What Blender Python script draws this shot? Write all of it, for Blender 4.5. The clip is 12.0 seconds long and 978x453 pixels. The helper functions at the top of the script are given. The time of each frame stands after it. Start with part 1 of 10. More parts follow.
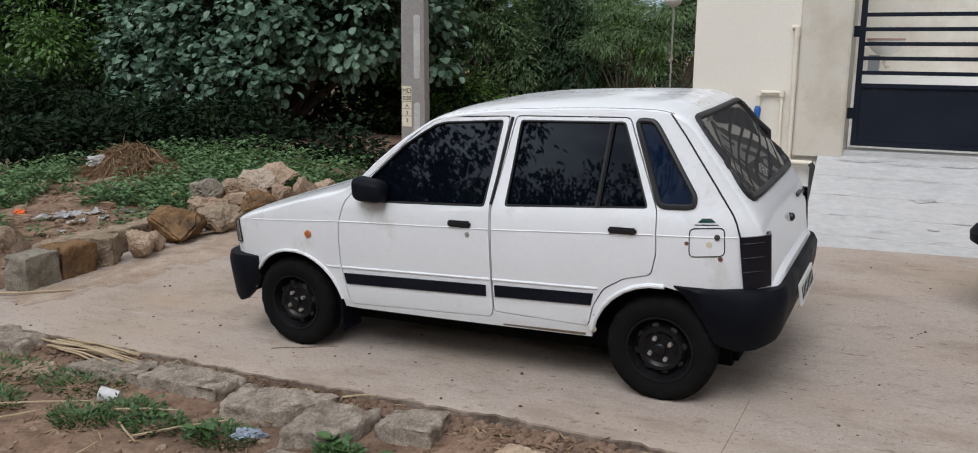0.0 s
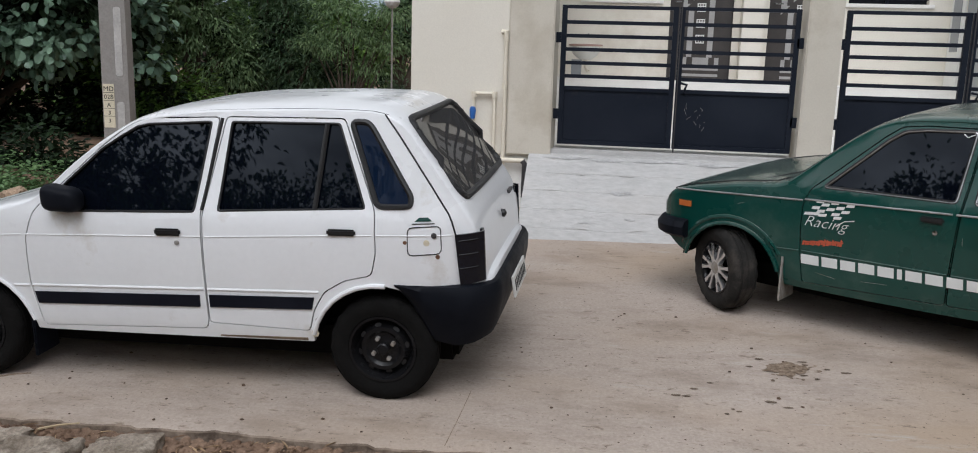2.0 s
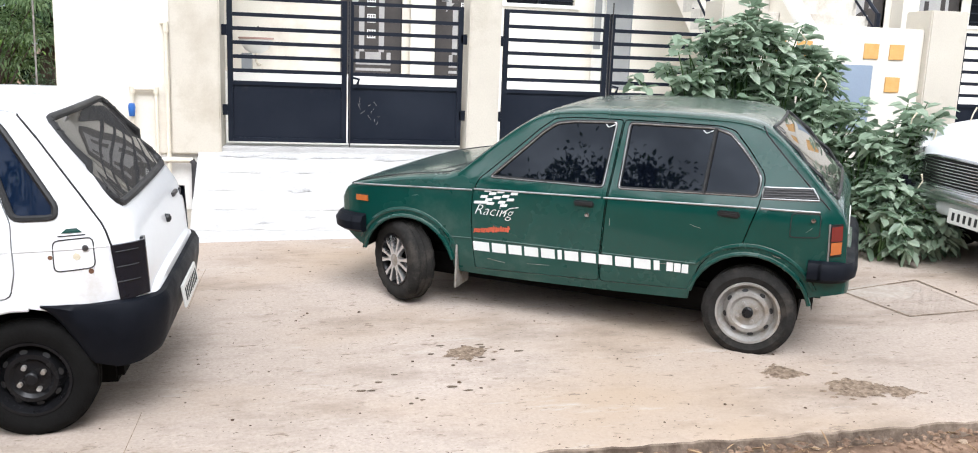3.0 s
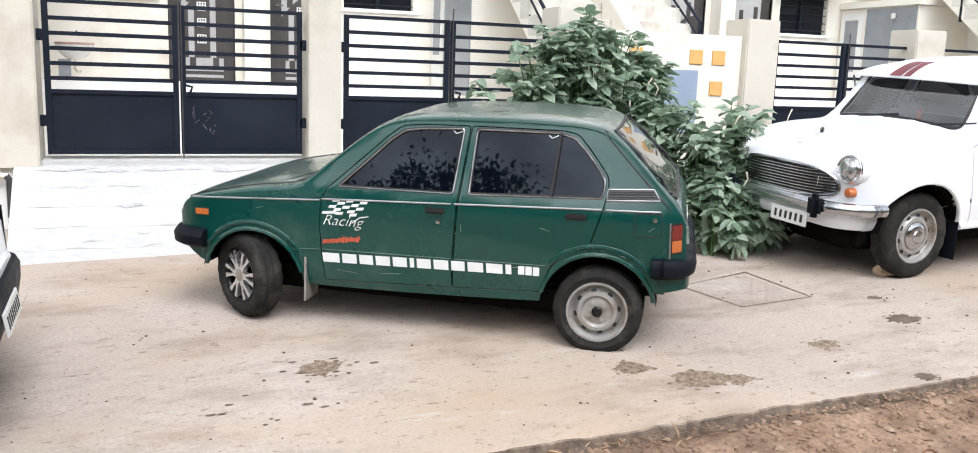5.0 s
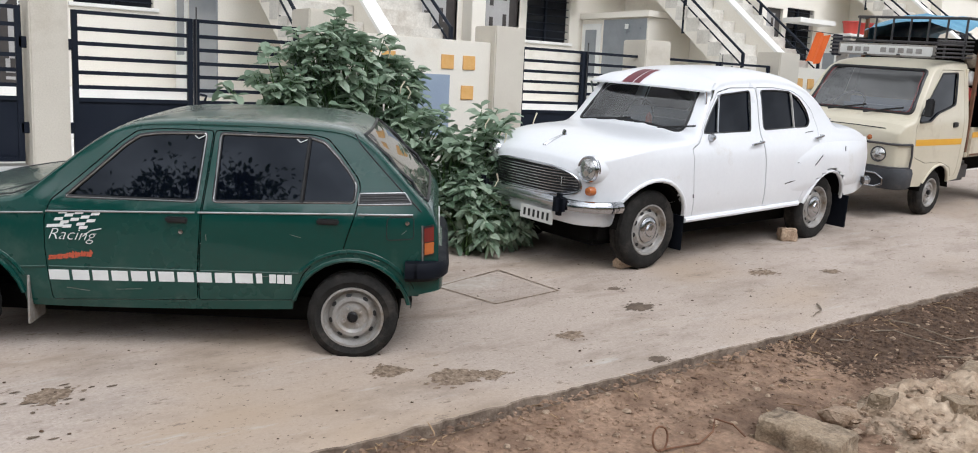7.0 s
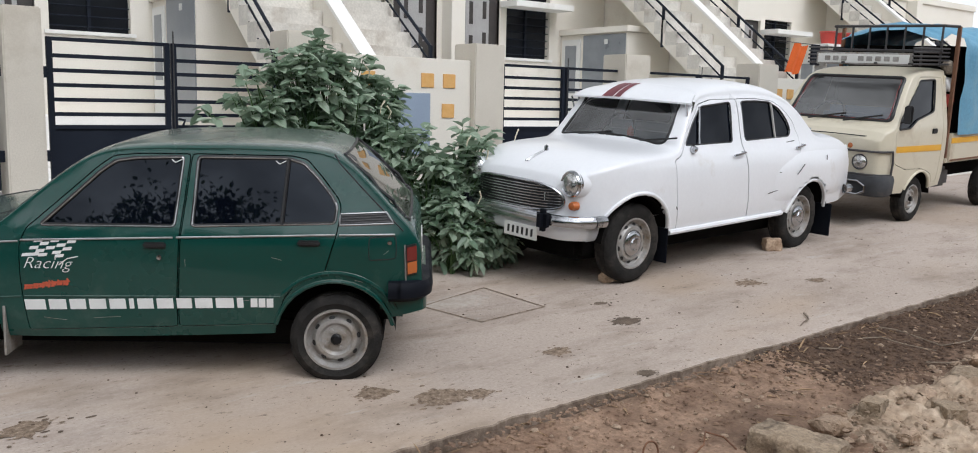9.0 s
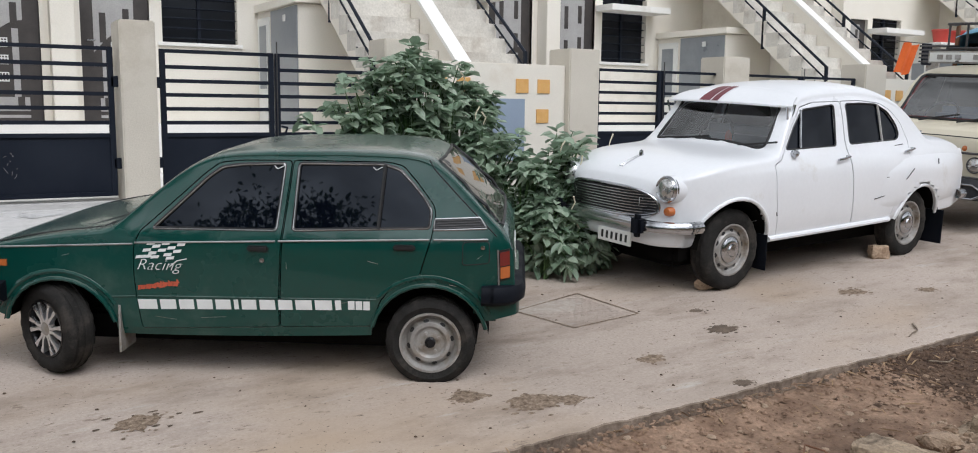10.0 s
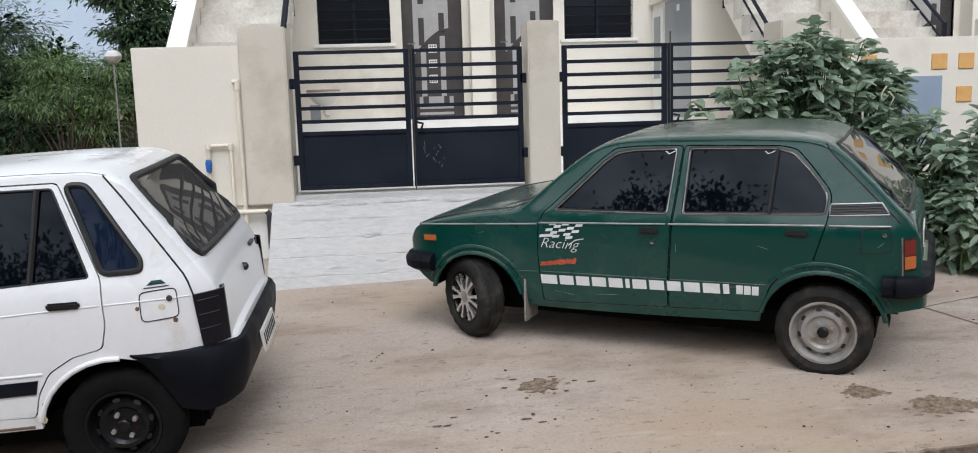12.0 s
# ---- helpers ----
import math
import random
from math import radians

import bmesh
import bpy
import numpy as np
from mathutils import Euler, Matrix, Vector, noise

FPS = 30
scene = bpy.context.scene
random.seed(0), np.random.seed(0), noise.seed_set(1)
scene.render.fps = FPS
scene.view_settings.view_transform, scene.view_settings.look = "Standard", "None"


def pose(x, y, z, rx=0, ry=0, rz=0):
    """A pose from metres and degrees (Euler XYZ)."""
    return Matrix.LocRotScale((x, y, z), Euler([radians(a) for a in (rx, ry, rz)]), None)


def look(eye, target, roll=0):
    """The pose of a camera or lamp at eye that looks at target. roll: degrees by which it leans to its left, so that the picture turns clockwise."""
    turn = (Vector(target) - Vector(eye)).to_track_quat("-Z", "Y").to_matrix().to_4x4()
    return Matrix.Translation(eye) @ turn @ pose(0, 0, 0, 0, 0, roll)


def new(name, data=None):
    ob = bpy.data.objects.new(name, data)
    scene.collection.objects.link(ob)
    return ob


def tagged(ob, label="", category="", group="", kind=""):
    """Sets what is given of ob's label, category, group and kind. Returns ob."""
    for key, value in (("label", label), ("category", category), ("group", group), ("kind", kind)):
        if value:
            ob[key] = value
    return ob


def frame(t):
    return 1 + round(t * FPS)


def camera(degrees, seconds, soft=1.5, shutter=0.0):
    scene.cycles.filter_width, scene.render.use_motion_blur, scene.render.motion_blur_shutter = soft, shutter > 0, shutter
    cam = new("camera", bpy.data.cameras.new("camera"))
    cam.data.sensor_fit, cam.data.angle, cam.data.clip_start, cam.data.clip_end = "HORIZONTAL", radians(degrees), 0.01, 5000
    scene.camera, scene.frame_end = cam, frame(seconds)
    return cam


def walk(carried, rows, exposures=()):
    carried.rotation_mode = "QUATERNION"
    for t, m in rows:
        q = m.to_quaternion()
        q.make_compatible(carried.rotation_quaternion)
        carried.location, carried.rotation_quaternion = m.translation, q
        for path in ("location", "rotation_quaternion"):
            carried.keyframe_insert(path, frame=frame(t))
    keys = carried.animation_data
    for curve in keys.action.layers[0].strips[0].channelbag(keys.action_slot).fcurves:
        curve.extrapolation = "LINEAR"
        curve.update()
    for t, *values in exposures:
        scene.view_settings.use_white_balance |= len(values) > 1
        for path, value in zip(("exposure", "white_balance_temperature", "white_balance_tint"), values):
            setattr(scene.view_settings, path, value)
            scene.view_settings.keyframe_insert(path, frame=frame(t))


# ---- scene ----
cam = camera(57.6, 12.0, soft=1.0)
PATH = [
    (0, (1.324, 0.175, 1.843), (0.435, 1.924, 1.455), 0.50),
    (0.5, (1.327, 0.163, 1.848), (0.460, 1.923, 1.457), 0.50),
    (1, (1.325, 0.192, 1.847), (0.500, 1.973, 1.462), 0.49),
    (1.5, (1.340, 0.193, 1.848), (0.713, 2.053, 1.468), 1.21),
    (2, (1.371, 0.216, 1.850), (1.049, 2.153, 1.472), 1.70),
    (2.5, (1.409, 0.245, 1.855), (1.438, 2.209, 1.479), 1.89),
    (3, (1.430, 0.279, 1.856), (1.799, 2.210, 1.488), 2.17),
    (3.5, (1.452, 0.308, 1.855), (2.049, 2.184, 1.501), 1.93),
    (5.5, (1.376, 0.332, 1.870), (2.088, 2.169, 1.525), 2.00),
    (6, (1.385, 0.327, 1.872), (2.113, 2.158, 1.527), 1.86),
    (6.5, (1.426, 0.326, 1.867), (2.348, 2.068, 1.528), 2.35),
    (7, (1.460, 0.316, 1.873), (2.630, 1.907, 1.555), 2.66),
    (7.2, (1.516, 0.375, 1.865), (2.705, 1.952, 1.547), 2.36),
    (9, (1.499, 0.341, 1.859), (2.697, 1.919, 1.583), 1.27),
    (9.5, (1.486, 0.332, 1.860), (2.611, 1.963, 1.589), 1.01),
    (10, (1.499, 0.323, 1.865), (2.521, 2.021, 1.596), 0.70),
    (10.5, (1.513, 0.304, 1.860), (2.391, 2.080, 1.587), 0.26),
    (11, (1.514, 0.269, 1.857), (2.294, 2.090, 1.586), -0.17),
    (11.5, (1.502, 0.211, 1.855), (2.113, 2.095, 1.579), -0.78),
    (12, (1.459, 0.197, 1.847), (1.668, 2.165, 1.563), -1.69),
]
walk(cam, [(t, look(eye, target, roll)) for t, eye, target, roll in PATH],
     [(t, stops, 6140, 10) for t, stops in ((0, 0.06), (1.0, 0.02), (1.5, 0.06), (2.0, -0.05), (2.5, 0.76), (3.0, 1.09), (3.5, 0.84), (5.5, 1.04), (6.1, 0.96), (7, 0.38), (9, 0.17), (9.5, 0.17), (10.5, 0.16), (11.5, 0.13), (12, 0.22))])

# ---- light: a bright overcast sky ----
SKY_TURN = radians(215)
world = bpy.data.worlds.new("overcast_sky")
scene.world = world
world.use_nodes = True
wn = world.node_tree
wn.nodes.clear()
sky = wn.nodes.new("ShaderNodeTexSky")
sky.sky_type = "NISHITA"
sky.sun_disc = False
sky.sun_elevation = radians(47)
sky.sun_rotation = SKY_TURN
sky.air_density, sky.dust_density, sky.ozone_density = 1.6, 1.6, 1.0
grey = wn.nodes.new("ShaderNodeHueSaturation")
grey.inputs["Saturation"].default_value = 0.0
cloud_co = wn.nodes.new("ShaderNodeTexCoord")
cloud_map = wn.nodes.new("ShaderNodeMapping")
cloud_map.inputs["Scale"].default_value = (1.0, 1.0, 2.6)
cloud = wn.nodes.new("ShaderNodeTexNoise")
cloud.inputs["Scale"].default_value = 2.6
cloud.inputs["Detail"].default_value = 7.0
cloud.inputs["Roughness"].default_value = 0.6
cloud_ramp = wn.nodes.new("ShaderNodeMapRange")
cloud_ramp.inputs["From Min"].default_value, cloud_ramp.inputs["From Max"].default_value = 0.36, 0.66
cloud_ramp.inputs["To Min"].default_value, cloud_ramp.inputs["To Max"].default_value = 0.35, 1.7
cloud_mul = wn.nodes.new("ShaderNodeMix")
cloud_mul.data_type, cloud_mul.blend_type = "RGBA", "MULTIPLY"
cloud_mul.inputs["Factor"].default_value = 1.0
sky_out = wn.nodes.new("ShaderNodeBackground")
sky_out.inputs["Strength"].default_value = 0.15
wout = wn.nodes.new("ShaderNodeOutputWorld")
wn.links.new(cloud_co.outputs["Generated"], cloud_map.inputs["Vector"])
wn.links.new(cloud_map.outputs["Vector"], cloud.inputs["Vector"])
wn.links.new(cloud.outputs["Fac"], cloud_ramp.inputs["Value"])
wn.links.new(sky.outputs["Color"], grey.inputs["Color"])
wn.links.new(grey.outputs["Color"], cloud_mul.inputs[6])
wn.links.new(cloud_ramp.outputs["Result"], cloud_mul.inputs[7])
wn.links.new(cloud_mul.outputs[2], sky_out.inputs["Color"])
wn.links.new(sky_out.outputs["Background"], wout.inputs["Surface"])
sun_data = bpy.data.lights.new("sun", "SUN")
sun_data.energy, sun_data.angle, sun_data.color = 1.5, radians(32), (1.0, 0.985, 1.0)
sun = new("sun", sun_data)
sun.matrix_world = look((0, 0, 30), Vector((0, 0, 30)) + Vector((-0.06, 0.55, -0.74)))

# ---- tools: meshes, parts and things ----
SLOPE_X, SLOPE_Y = 0.0276, 0.0452


def road_z(x, y):
    """Height of the road's plane; it levels out far away."""
    return SLOPE_X * max(-14.0, min(30.0, x)) + SLOPE_Y * max(-6.0, min(16.0, y))


GROUND_UP = Vector((-SLOPE_X, -SLOPE_Y, 1.0)).normalized()


def mesh_of(bm, name, smooth=40.0):
    me = bpy.data.meshes.new(name)
    bm.normal_update()
    bm.to_mesh(me)
    bm.free()
    if smooth:
        for p in me.polygons:
            p.use_smooth = True
        me.set_sharp_from_angle(angle=radians(smooth))
    return me


def part(name, bm, material, parent=None, label="", smooth=40.0, m=None):
    me = mesh_of(bm, name, smooth)
    me.materials.append(material)
    ob = new(name, me)
    if parent is not None:
        ob.parent = parent
    if m is not None:
        ob.matrix_basis = m
    if label:
        ob["label"] = label
    return ob


def thing(name, m, label, category, group="", kind=""):
    ob = new(name)
    ob.empty_display_size = 0.1
    ob.matrix_world = m
    return tagged(ob, label, category, group, kind)


def structure(name, bm, material, label, category, smooth=40.0):
    return tagged(part(name, bm, material, None, "", smooth), label, category, "", "structure")


def add_box(bm, lo, hi, bevel=0.0):
    vs = [bm.verts.new((x, y, z)) for x in (lo[0], hi[0]) for y in (lo[1], hi[1]) for z in (lo[2], hi[2])]
    fs = [bm.faces.new([vs[i] for i in q]) for q in ((0, 1, 3, 2), (4, 6, 7, 5), (0, 4, 5, 1), (2, 3, 7, 6), (0, 2, 6, 4), (1, 5, 7, 3))]
    if bevel:
        es = list({e for f in fs for e in f.edges})
        bmesh.ops.bevel(bm, geom=es, offset=bevel, segments=2, affect="EDGES", clamp_overlap=True)
    return vs


def box(lo, hi, bevel=0.0):
    bm = bmesh.new()
    add_box(bm, lo, hi, bevel)
    return bm


def add_prism(bm, outline, along, lo, hi):
    """A closed prism: outline is a list of 2D points in the plane across the axis `along` (0 x, 1 y, 2 z)."""
    def at(p, d):
        return ((d, p[0], p[1]), (p[0], d, p[1]), (p[0], p[1], d))[along]
    a = [bm.verts.new(at(p, lo)) for p in outline]
    b = [bm.verts.new(at(p, hi)) for p in outline]
    n = len(outline)
    bm.faces.new(a[::-1])
    bm.faces.new(b)
    for i in range(n):
        bm.faces.new((a[i], a[(i + 1) % n], b[(i + 1) % n], b[i]))
    bmesh.ops.recalc_face_normals(bm, faces=bm.faces[:])


def add_tube(bm, pts, radius, closed=False, segs=8, flat=1.0, caps=True):
    """A round (or flattened) tube along a line of points."""
    pts = [Vector(p) for p in pts]
    n = len(pts)
    rings = []
    side = None
    for i, p in enumerate(pts):
        a = pts[i - 1] if (i or closed) else p
        b = pts[(i + 1) % n] if (i < n - 1 or closed) else p
        d = (b - a).normalized()
        if side is None:
            side = d.orthogonal().normalized()
        side = (side - d * side.dot(d)).normalized()
        up = d.cross(side)
        r = radius(i / max(1, n - 1)) if callable(radius) else radius
        rings.append([bm.verts.new(p + (side * math.cos(k * math.tau / segs) * flat + up * math.sin(k * math.tau / segs)) * r) for k in range(segs)])
    for i in range(n if closed else n - 1):
        a, b = rings[i], rings[(i + 1) % n]
        for k in range(segs):
            bm.faces.new((a[k], a[(k + 1) % segs], b[(k + 1) % segs], b[k]))
    if not closed and caps:
        bm.faces.new(rings[0][::-1])
        bm.faces.new(rings[-1])


def tube(pts, radius, closed=False, segs=8, flat=1.0):
    bm = bmesh.new()
    add_tube(bm, pts, radius, closed, segs, flat)
    return bm


def add_lathe(bm, profile, centre, segs=40, axis=1, sign=1):
    """Revolve (radius, depth) points about an axis through centre; depth runs along the axis times sign."""
    c = Vector(centre)
    rings = []
    for r, d in profile:
        ring = []
        for k in range(segs):
            a = math.tau * k / segs
            if axis == 1:
                v = Vector((r * math.cos(a), d * sign, r * math.sin(a)))
            elif axis == 0:
                v = Vector((d * sign, r * math.cos(a), r * math.sin(a)))
            else:
                v = Vector((r * math.cos(a), r * math.sin(a), d * sign))
            ring.append(bm.verts.new(c + v))
        rings.append(ring)
    for a, b in zip(rings, rings[1:]):
        for k in range(segs):
            bm.faces.new((a[k], a[(k + 1) % segs], b[(k + 1) % segs], b[k]))
    for ring, (r, d) in ((rings[0], profile[0]), (rings[-1], profile[-1])):
        if r < 0.05:
            bm.faces.new(ring)
    bmesh.ops.recalc_face_normals(bm, faces=bm.faces[:])


def lathe(profile, centre=(0, 0, 0), segs=40, axis=1, sign=1):
    bm = bmesh.new()
    add_lathe(bm, profile, centre, segs, axis, sign)
    return bm


def curve_at(points):
    """A smooth function through (x, y) points: monotone cubic, flat beyond the ends."""
    xs = [p[0] for p in points]
    ys = [p[1] for p in points]
    n = len(xs)
    d = [(ys[i + 1] - ys[i]) / (xs[i + 1] - xs[i]) for i in range(n - 1)]
    m = [d[0]] + [0 if d[i - 1] * d[i] <= 0 else 2 * d[i - 1] * d[i] / (d[i - 1] + d[i]) for i in range(1, n - 1)] + [d[-1]]

    def f(x):
        if x <= xs[0]:
            return ys[0]
        if x >= xs[-1]:
            return ys[-1]
        i = max(k for k in range(n - 1) if xs[k] <= x)
        h = xs[i + 1] - xs[i]
        t = (x - xs[i]) / h
        return (ys[i] * (2 * t ** 3 - 3 * t ** 2 + 1) + h * m[i] * (t ** 3 - 2 * t ** 2 + t)
                + ys[i + 1] * (3 * t ** 2 - 2 * t ** 3) + h * m[i + 1] * (t ** 3 - t ** 2))
    return f


def inside(p, poly):
    c = False
    for (x0, y0), (x1, y1) in zip(poly, poly[1:] + poly[:1]):
        if (y0 > p[1]) != (y1 > p[1]) and p[0] < (x1 - x0) * (p[1] - y0) / (y1 - y0) + x0:
            c = not c
    return c


def edge_gap(p, poly):
    best = 9.0
    for (x0, y0), (x1, y1) in zip(poly, poly[1:] + poly[:1]):
        dx, dy = x1 - x0, y1 - y0
        t = max(0.0, min(1.0, ((p[0] - x0) * dx + (p[1] - y0) * dy) / (dx * dx + dy * dy)))
        best = min(best, math.hypot(p[0] - x0 - t * dx, p[1] - y0 - t * dy))
    return best


def rounded(poly, r, steps=3):
    """The polygon with its corners rounded."""
    out = []
    n = len(poly)
    for i in range(n):
        p = Vector(poly[i])
        a, b = Vector(poly[i - 1]) - p, Vector(poly[(i + 1) % n]) - p
        k = min(r, a.length * 0.45, b.length * 0.45)
        a, b = p + a.normalized() * k, p + b.normalized() * k
        for s in range(steps + 1):
            t = s / steps
            q = a * (1 - t) ** 2 + p * 2 * t * (1 - t) + b * t * t
            out.append((q.x, q.y))
    return out


def cut(bm, poly, plane, gap=0.0, where=None):
    """Cuts the mesh along a polygon seen along x ('yz'), y ('xz') or z ('xy')."""
    ia, ib = {"xz": (0, 2), "yz": (1, 2), "xy": (0, 1)}[plane]
    lo = [min(p[k] for p in poly) - 0.02 for k in (0, 1)]
    hi = [max(p[k] for p in poly) + 0.02 for k in (0, 1)]
    for p, q in zip(poly, poly[1:] + poly[:1]):
        d = Vector((q[0] - p[0], q[1] - p[1]))
        if d.length < 1e-5:
            continue
        nrm = Vector((-d.y, d.x)).normalized()
        for off in ((-gap / 2, gap / 2) if gap else (0.0,)):
            co, no = [0.0] * 3, [0.0] * 3
            co[ia], co[ib] = p[0] + nrm.x * off, p[1] + nrm.y * off
            no[ia], no[ib] = nrm.x, nrm.y
            fs = []
            for f in bm.faces:
                c = [v.co for v in f.verts]
                if max(v[ia] for v in c) < lo[0] or min(v[ia] for v in c) > hi[0] or max(v[ib] for v in c) < lo[1] or min(v[ib] for v in c) > hi[1]:
                    continue
                if where and not where(f.calc_center_median()):
                    continue
                fs.append(f)
            geom = fs + list({e for f in fs for e in f.edges}) + list({v for f in fs for v in f.verts})
            bmesh.ops.bisect_plane(bm, geom=geom, dist=1e-5, plane_co=co, plane_no=no)


def take(bm, test):
    """Moves the faces that pass the test into a bmesh of their own."""
    fs = [f for f in bm.faces if test(f.calc_center_median())]
    out = bmesh.new()
    seen = {}
    for f in fs:
        vs = []
        for v in f.verts:
            if v not in seen:
                seen[v] = out.verts.new(v.co)
            vs.append(seen[v])
        try:
            out.faces.new(vs)
        except ValueError:
            pass
    bmesh.ops.delete(bm, geom=fs, context="FACES")
    return out


def lip(bm, depth):
    """Turns the open borders inwards, so that sheet metal shows its thickness."""
    bm.normal_update()
    es = [e for e in bm.edges if e.is_boundary]
    normals = {v: v.normal.copy() for e in es for v in e.verts}
    old = {tuple(v.co): normals[v] for v in normals}
    ret = bmesh.ops.extrude_edge_only(bm, edges=es)
    for g in ret["geom"]:
        if isinstance(g, bmesh.types.BMVert):
            nrm = old.get(tuple(g.co))
            if nrm:
                g.co -= nrm * depth
    bmesh.ops.recalc_face_normals(bm, faces=bm.faces[:])


def text_mesh(body, size, depth=0.0015, squash=1.0, thin=0.0):
    cu = bpy.data.curves.new("lettering", "FONT")
    cu.body, cu.size, cu.extrude = body, size, depth
    cu.offset = -thin
    ob = bpy.data.objects.new("lettering", cu)
    scene.collection.objects.link(ob)
    dg = bpy.context.evaluated_depsgraph_get()
    dg.update()
    me = bpy.data.meshes.new_from_object(ob.evaluated_get(dg))
    bm = bmesh.new()
    bm.from_mesh(me)
    for v in bm.verts:
        v.co.x *= squash
    bpy.data.objects.remove(ob)
    bpy.data.curves.remove(cu)
    bpy.data.meshes.remove(me)
    return bm

# ---- materials ----
def surface(name, a, b, scale=3.0, rough=0.6, rough_vary=0.12, bump=0.15, bump_scale=60.0, metal=0.0, coat=0.0, dirt=None, dirt_amount=0.5, dirt_scale=1.3, random_vary=0.0, spec=0.5, stretch=None, grain=0.13):
    """A surface of two mixed shades with coarse and fine variation, dirt in patches, relief and uneven gloss."""
    mat = bpy.data.materials.new(name)
    mat.use_nodes = True
    nt = mat.node_tree
    n, l = nt.nodes, nt.links
    bsdf = n["Principled BSDF"]
    co = n.new("ShaderNodeTexCoord")
    vec = co.outputs["Object"]
    if stretch:
        mp = n.new("ShaderNodeMapping")
        mp.inputs["Scale"].default_value = stretch
        l.new(vec, mp.inputs["Vector"])
        vec = mp.outputs["Vector"]

    def noise_tex(s, detail, rgh=0.6):
        t = n.new("ShaderNodeTexNoise")
        t.inputs["Scale"].default_value, t.inputs["Detail"].default_value, t.inputs["Roughness"].default_value = s, detail, rgh
        l.new(vec, t.inputs["Vector"])
        return t.outputs["Fac"]

    def ranged(src, lo, hi, to0=0.0, to1=1.0):
        r = n.new("ShaderNodeMapRange")
        r.inputs["From Min"].default_value, r.inputs["From Max"].default_value = lo, hi
        r.inputs["To Min"].default_value, r.inputs["To Max"].default_value = to0, to1
        l.new(src, r.inputs["Value"])
        return r.outputs["Result"]

    def mixed(fac, c0, c1, mode="MIX"):
        m = n.new("ShaderNodeMix")
        m.data_type, m.blend_type = "RGBA", mode
        for sock, val in ((m.inputs[0], fac), (m.inputs[6], c0), (m.inputs[7], c1)):
            if isinstance(val, (int, float)):
                sock.default_value = val
            elif isinstance(val, tuple):
                sock.default_value = (*val, 1.0)
            else:
                l.new(val, sock)
        return m.outputs[2]

    coarse, fine = noise_tex(scale, 5), noise_tex(bump_scale, 4)
    col = mixed(ranged(coarse, 0.3, 0.7), a, b)
    fine_grey = ranged(fine, 0.25, 0.75, 1 - grain, 1 + grain)
    comb = n.new("ShaderNodeCombineColor")
    for k in range(3):
        l.new(fine_grey, comb.inputs[k])
    col = mixed(1.0, col, comb.outputs[0], "MULTIPLY")
    if random_vary:
        info = n.new("ShaderNodeObjectInfo")
        rv = ranged(info.outputs["Random"], 0, 1, 1 - random_vary, 1 + random_vary)
        comb2 = n.new("ShaderNodeCombineColor")
        for k in range(3):
            l.new(rv, comb2.inputs[k])
        col = mixed(1.0, col, comb2.outputs[0], "MULTIPLY")
    if dirt:
        d = noise_tex(dirt_scale, 8, 0.68)
        fac = ranged(d, 0.62 - 0.25 * dirt_amount, 0.80 - 0.2 * dirt_amount)
        col = mixed(fac, col, dirt)
    l.new(col, bsdf.inputs["Base Color"])
    l.new(ranged(coarse, 0.3, 0.7, max(0.02, rough - rough_vary), min(1, rough + rough_vary)), bsdf.inputs["Roughness"])
    bsdf.inputs["Metallic"].default_value = metal
    bsdf.inputs["Specular IOR Level"].default_value = spec
    if coat:
        bsdf.inputs["Coat Weight"].default_value = coat
        bsdf.inputs["Coat Roughness"].default_value = 0.08
    if bump:
        bp = n.new("ShaderNodeBump")
        bp.inputs["Strength"].default_value, bp.inputs["Distance"].default_value = bump, 0.01
        l.new(fine, bp.inputs["Height"])
        l.new(bp.outputs["Normal"], bsdf.inputs["Normal"])
    return mat


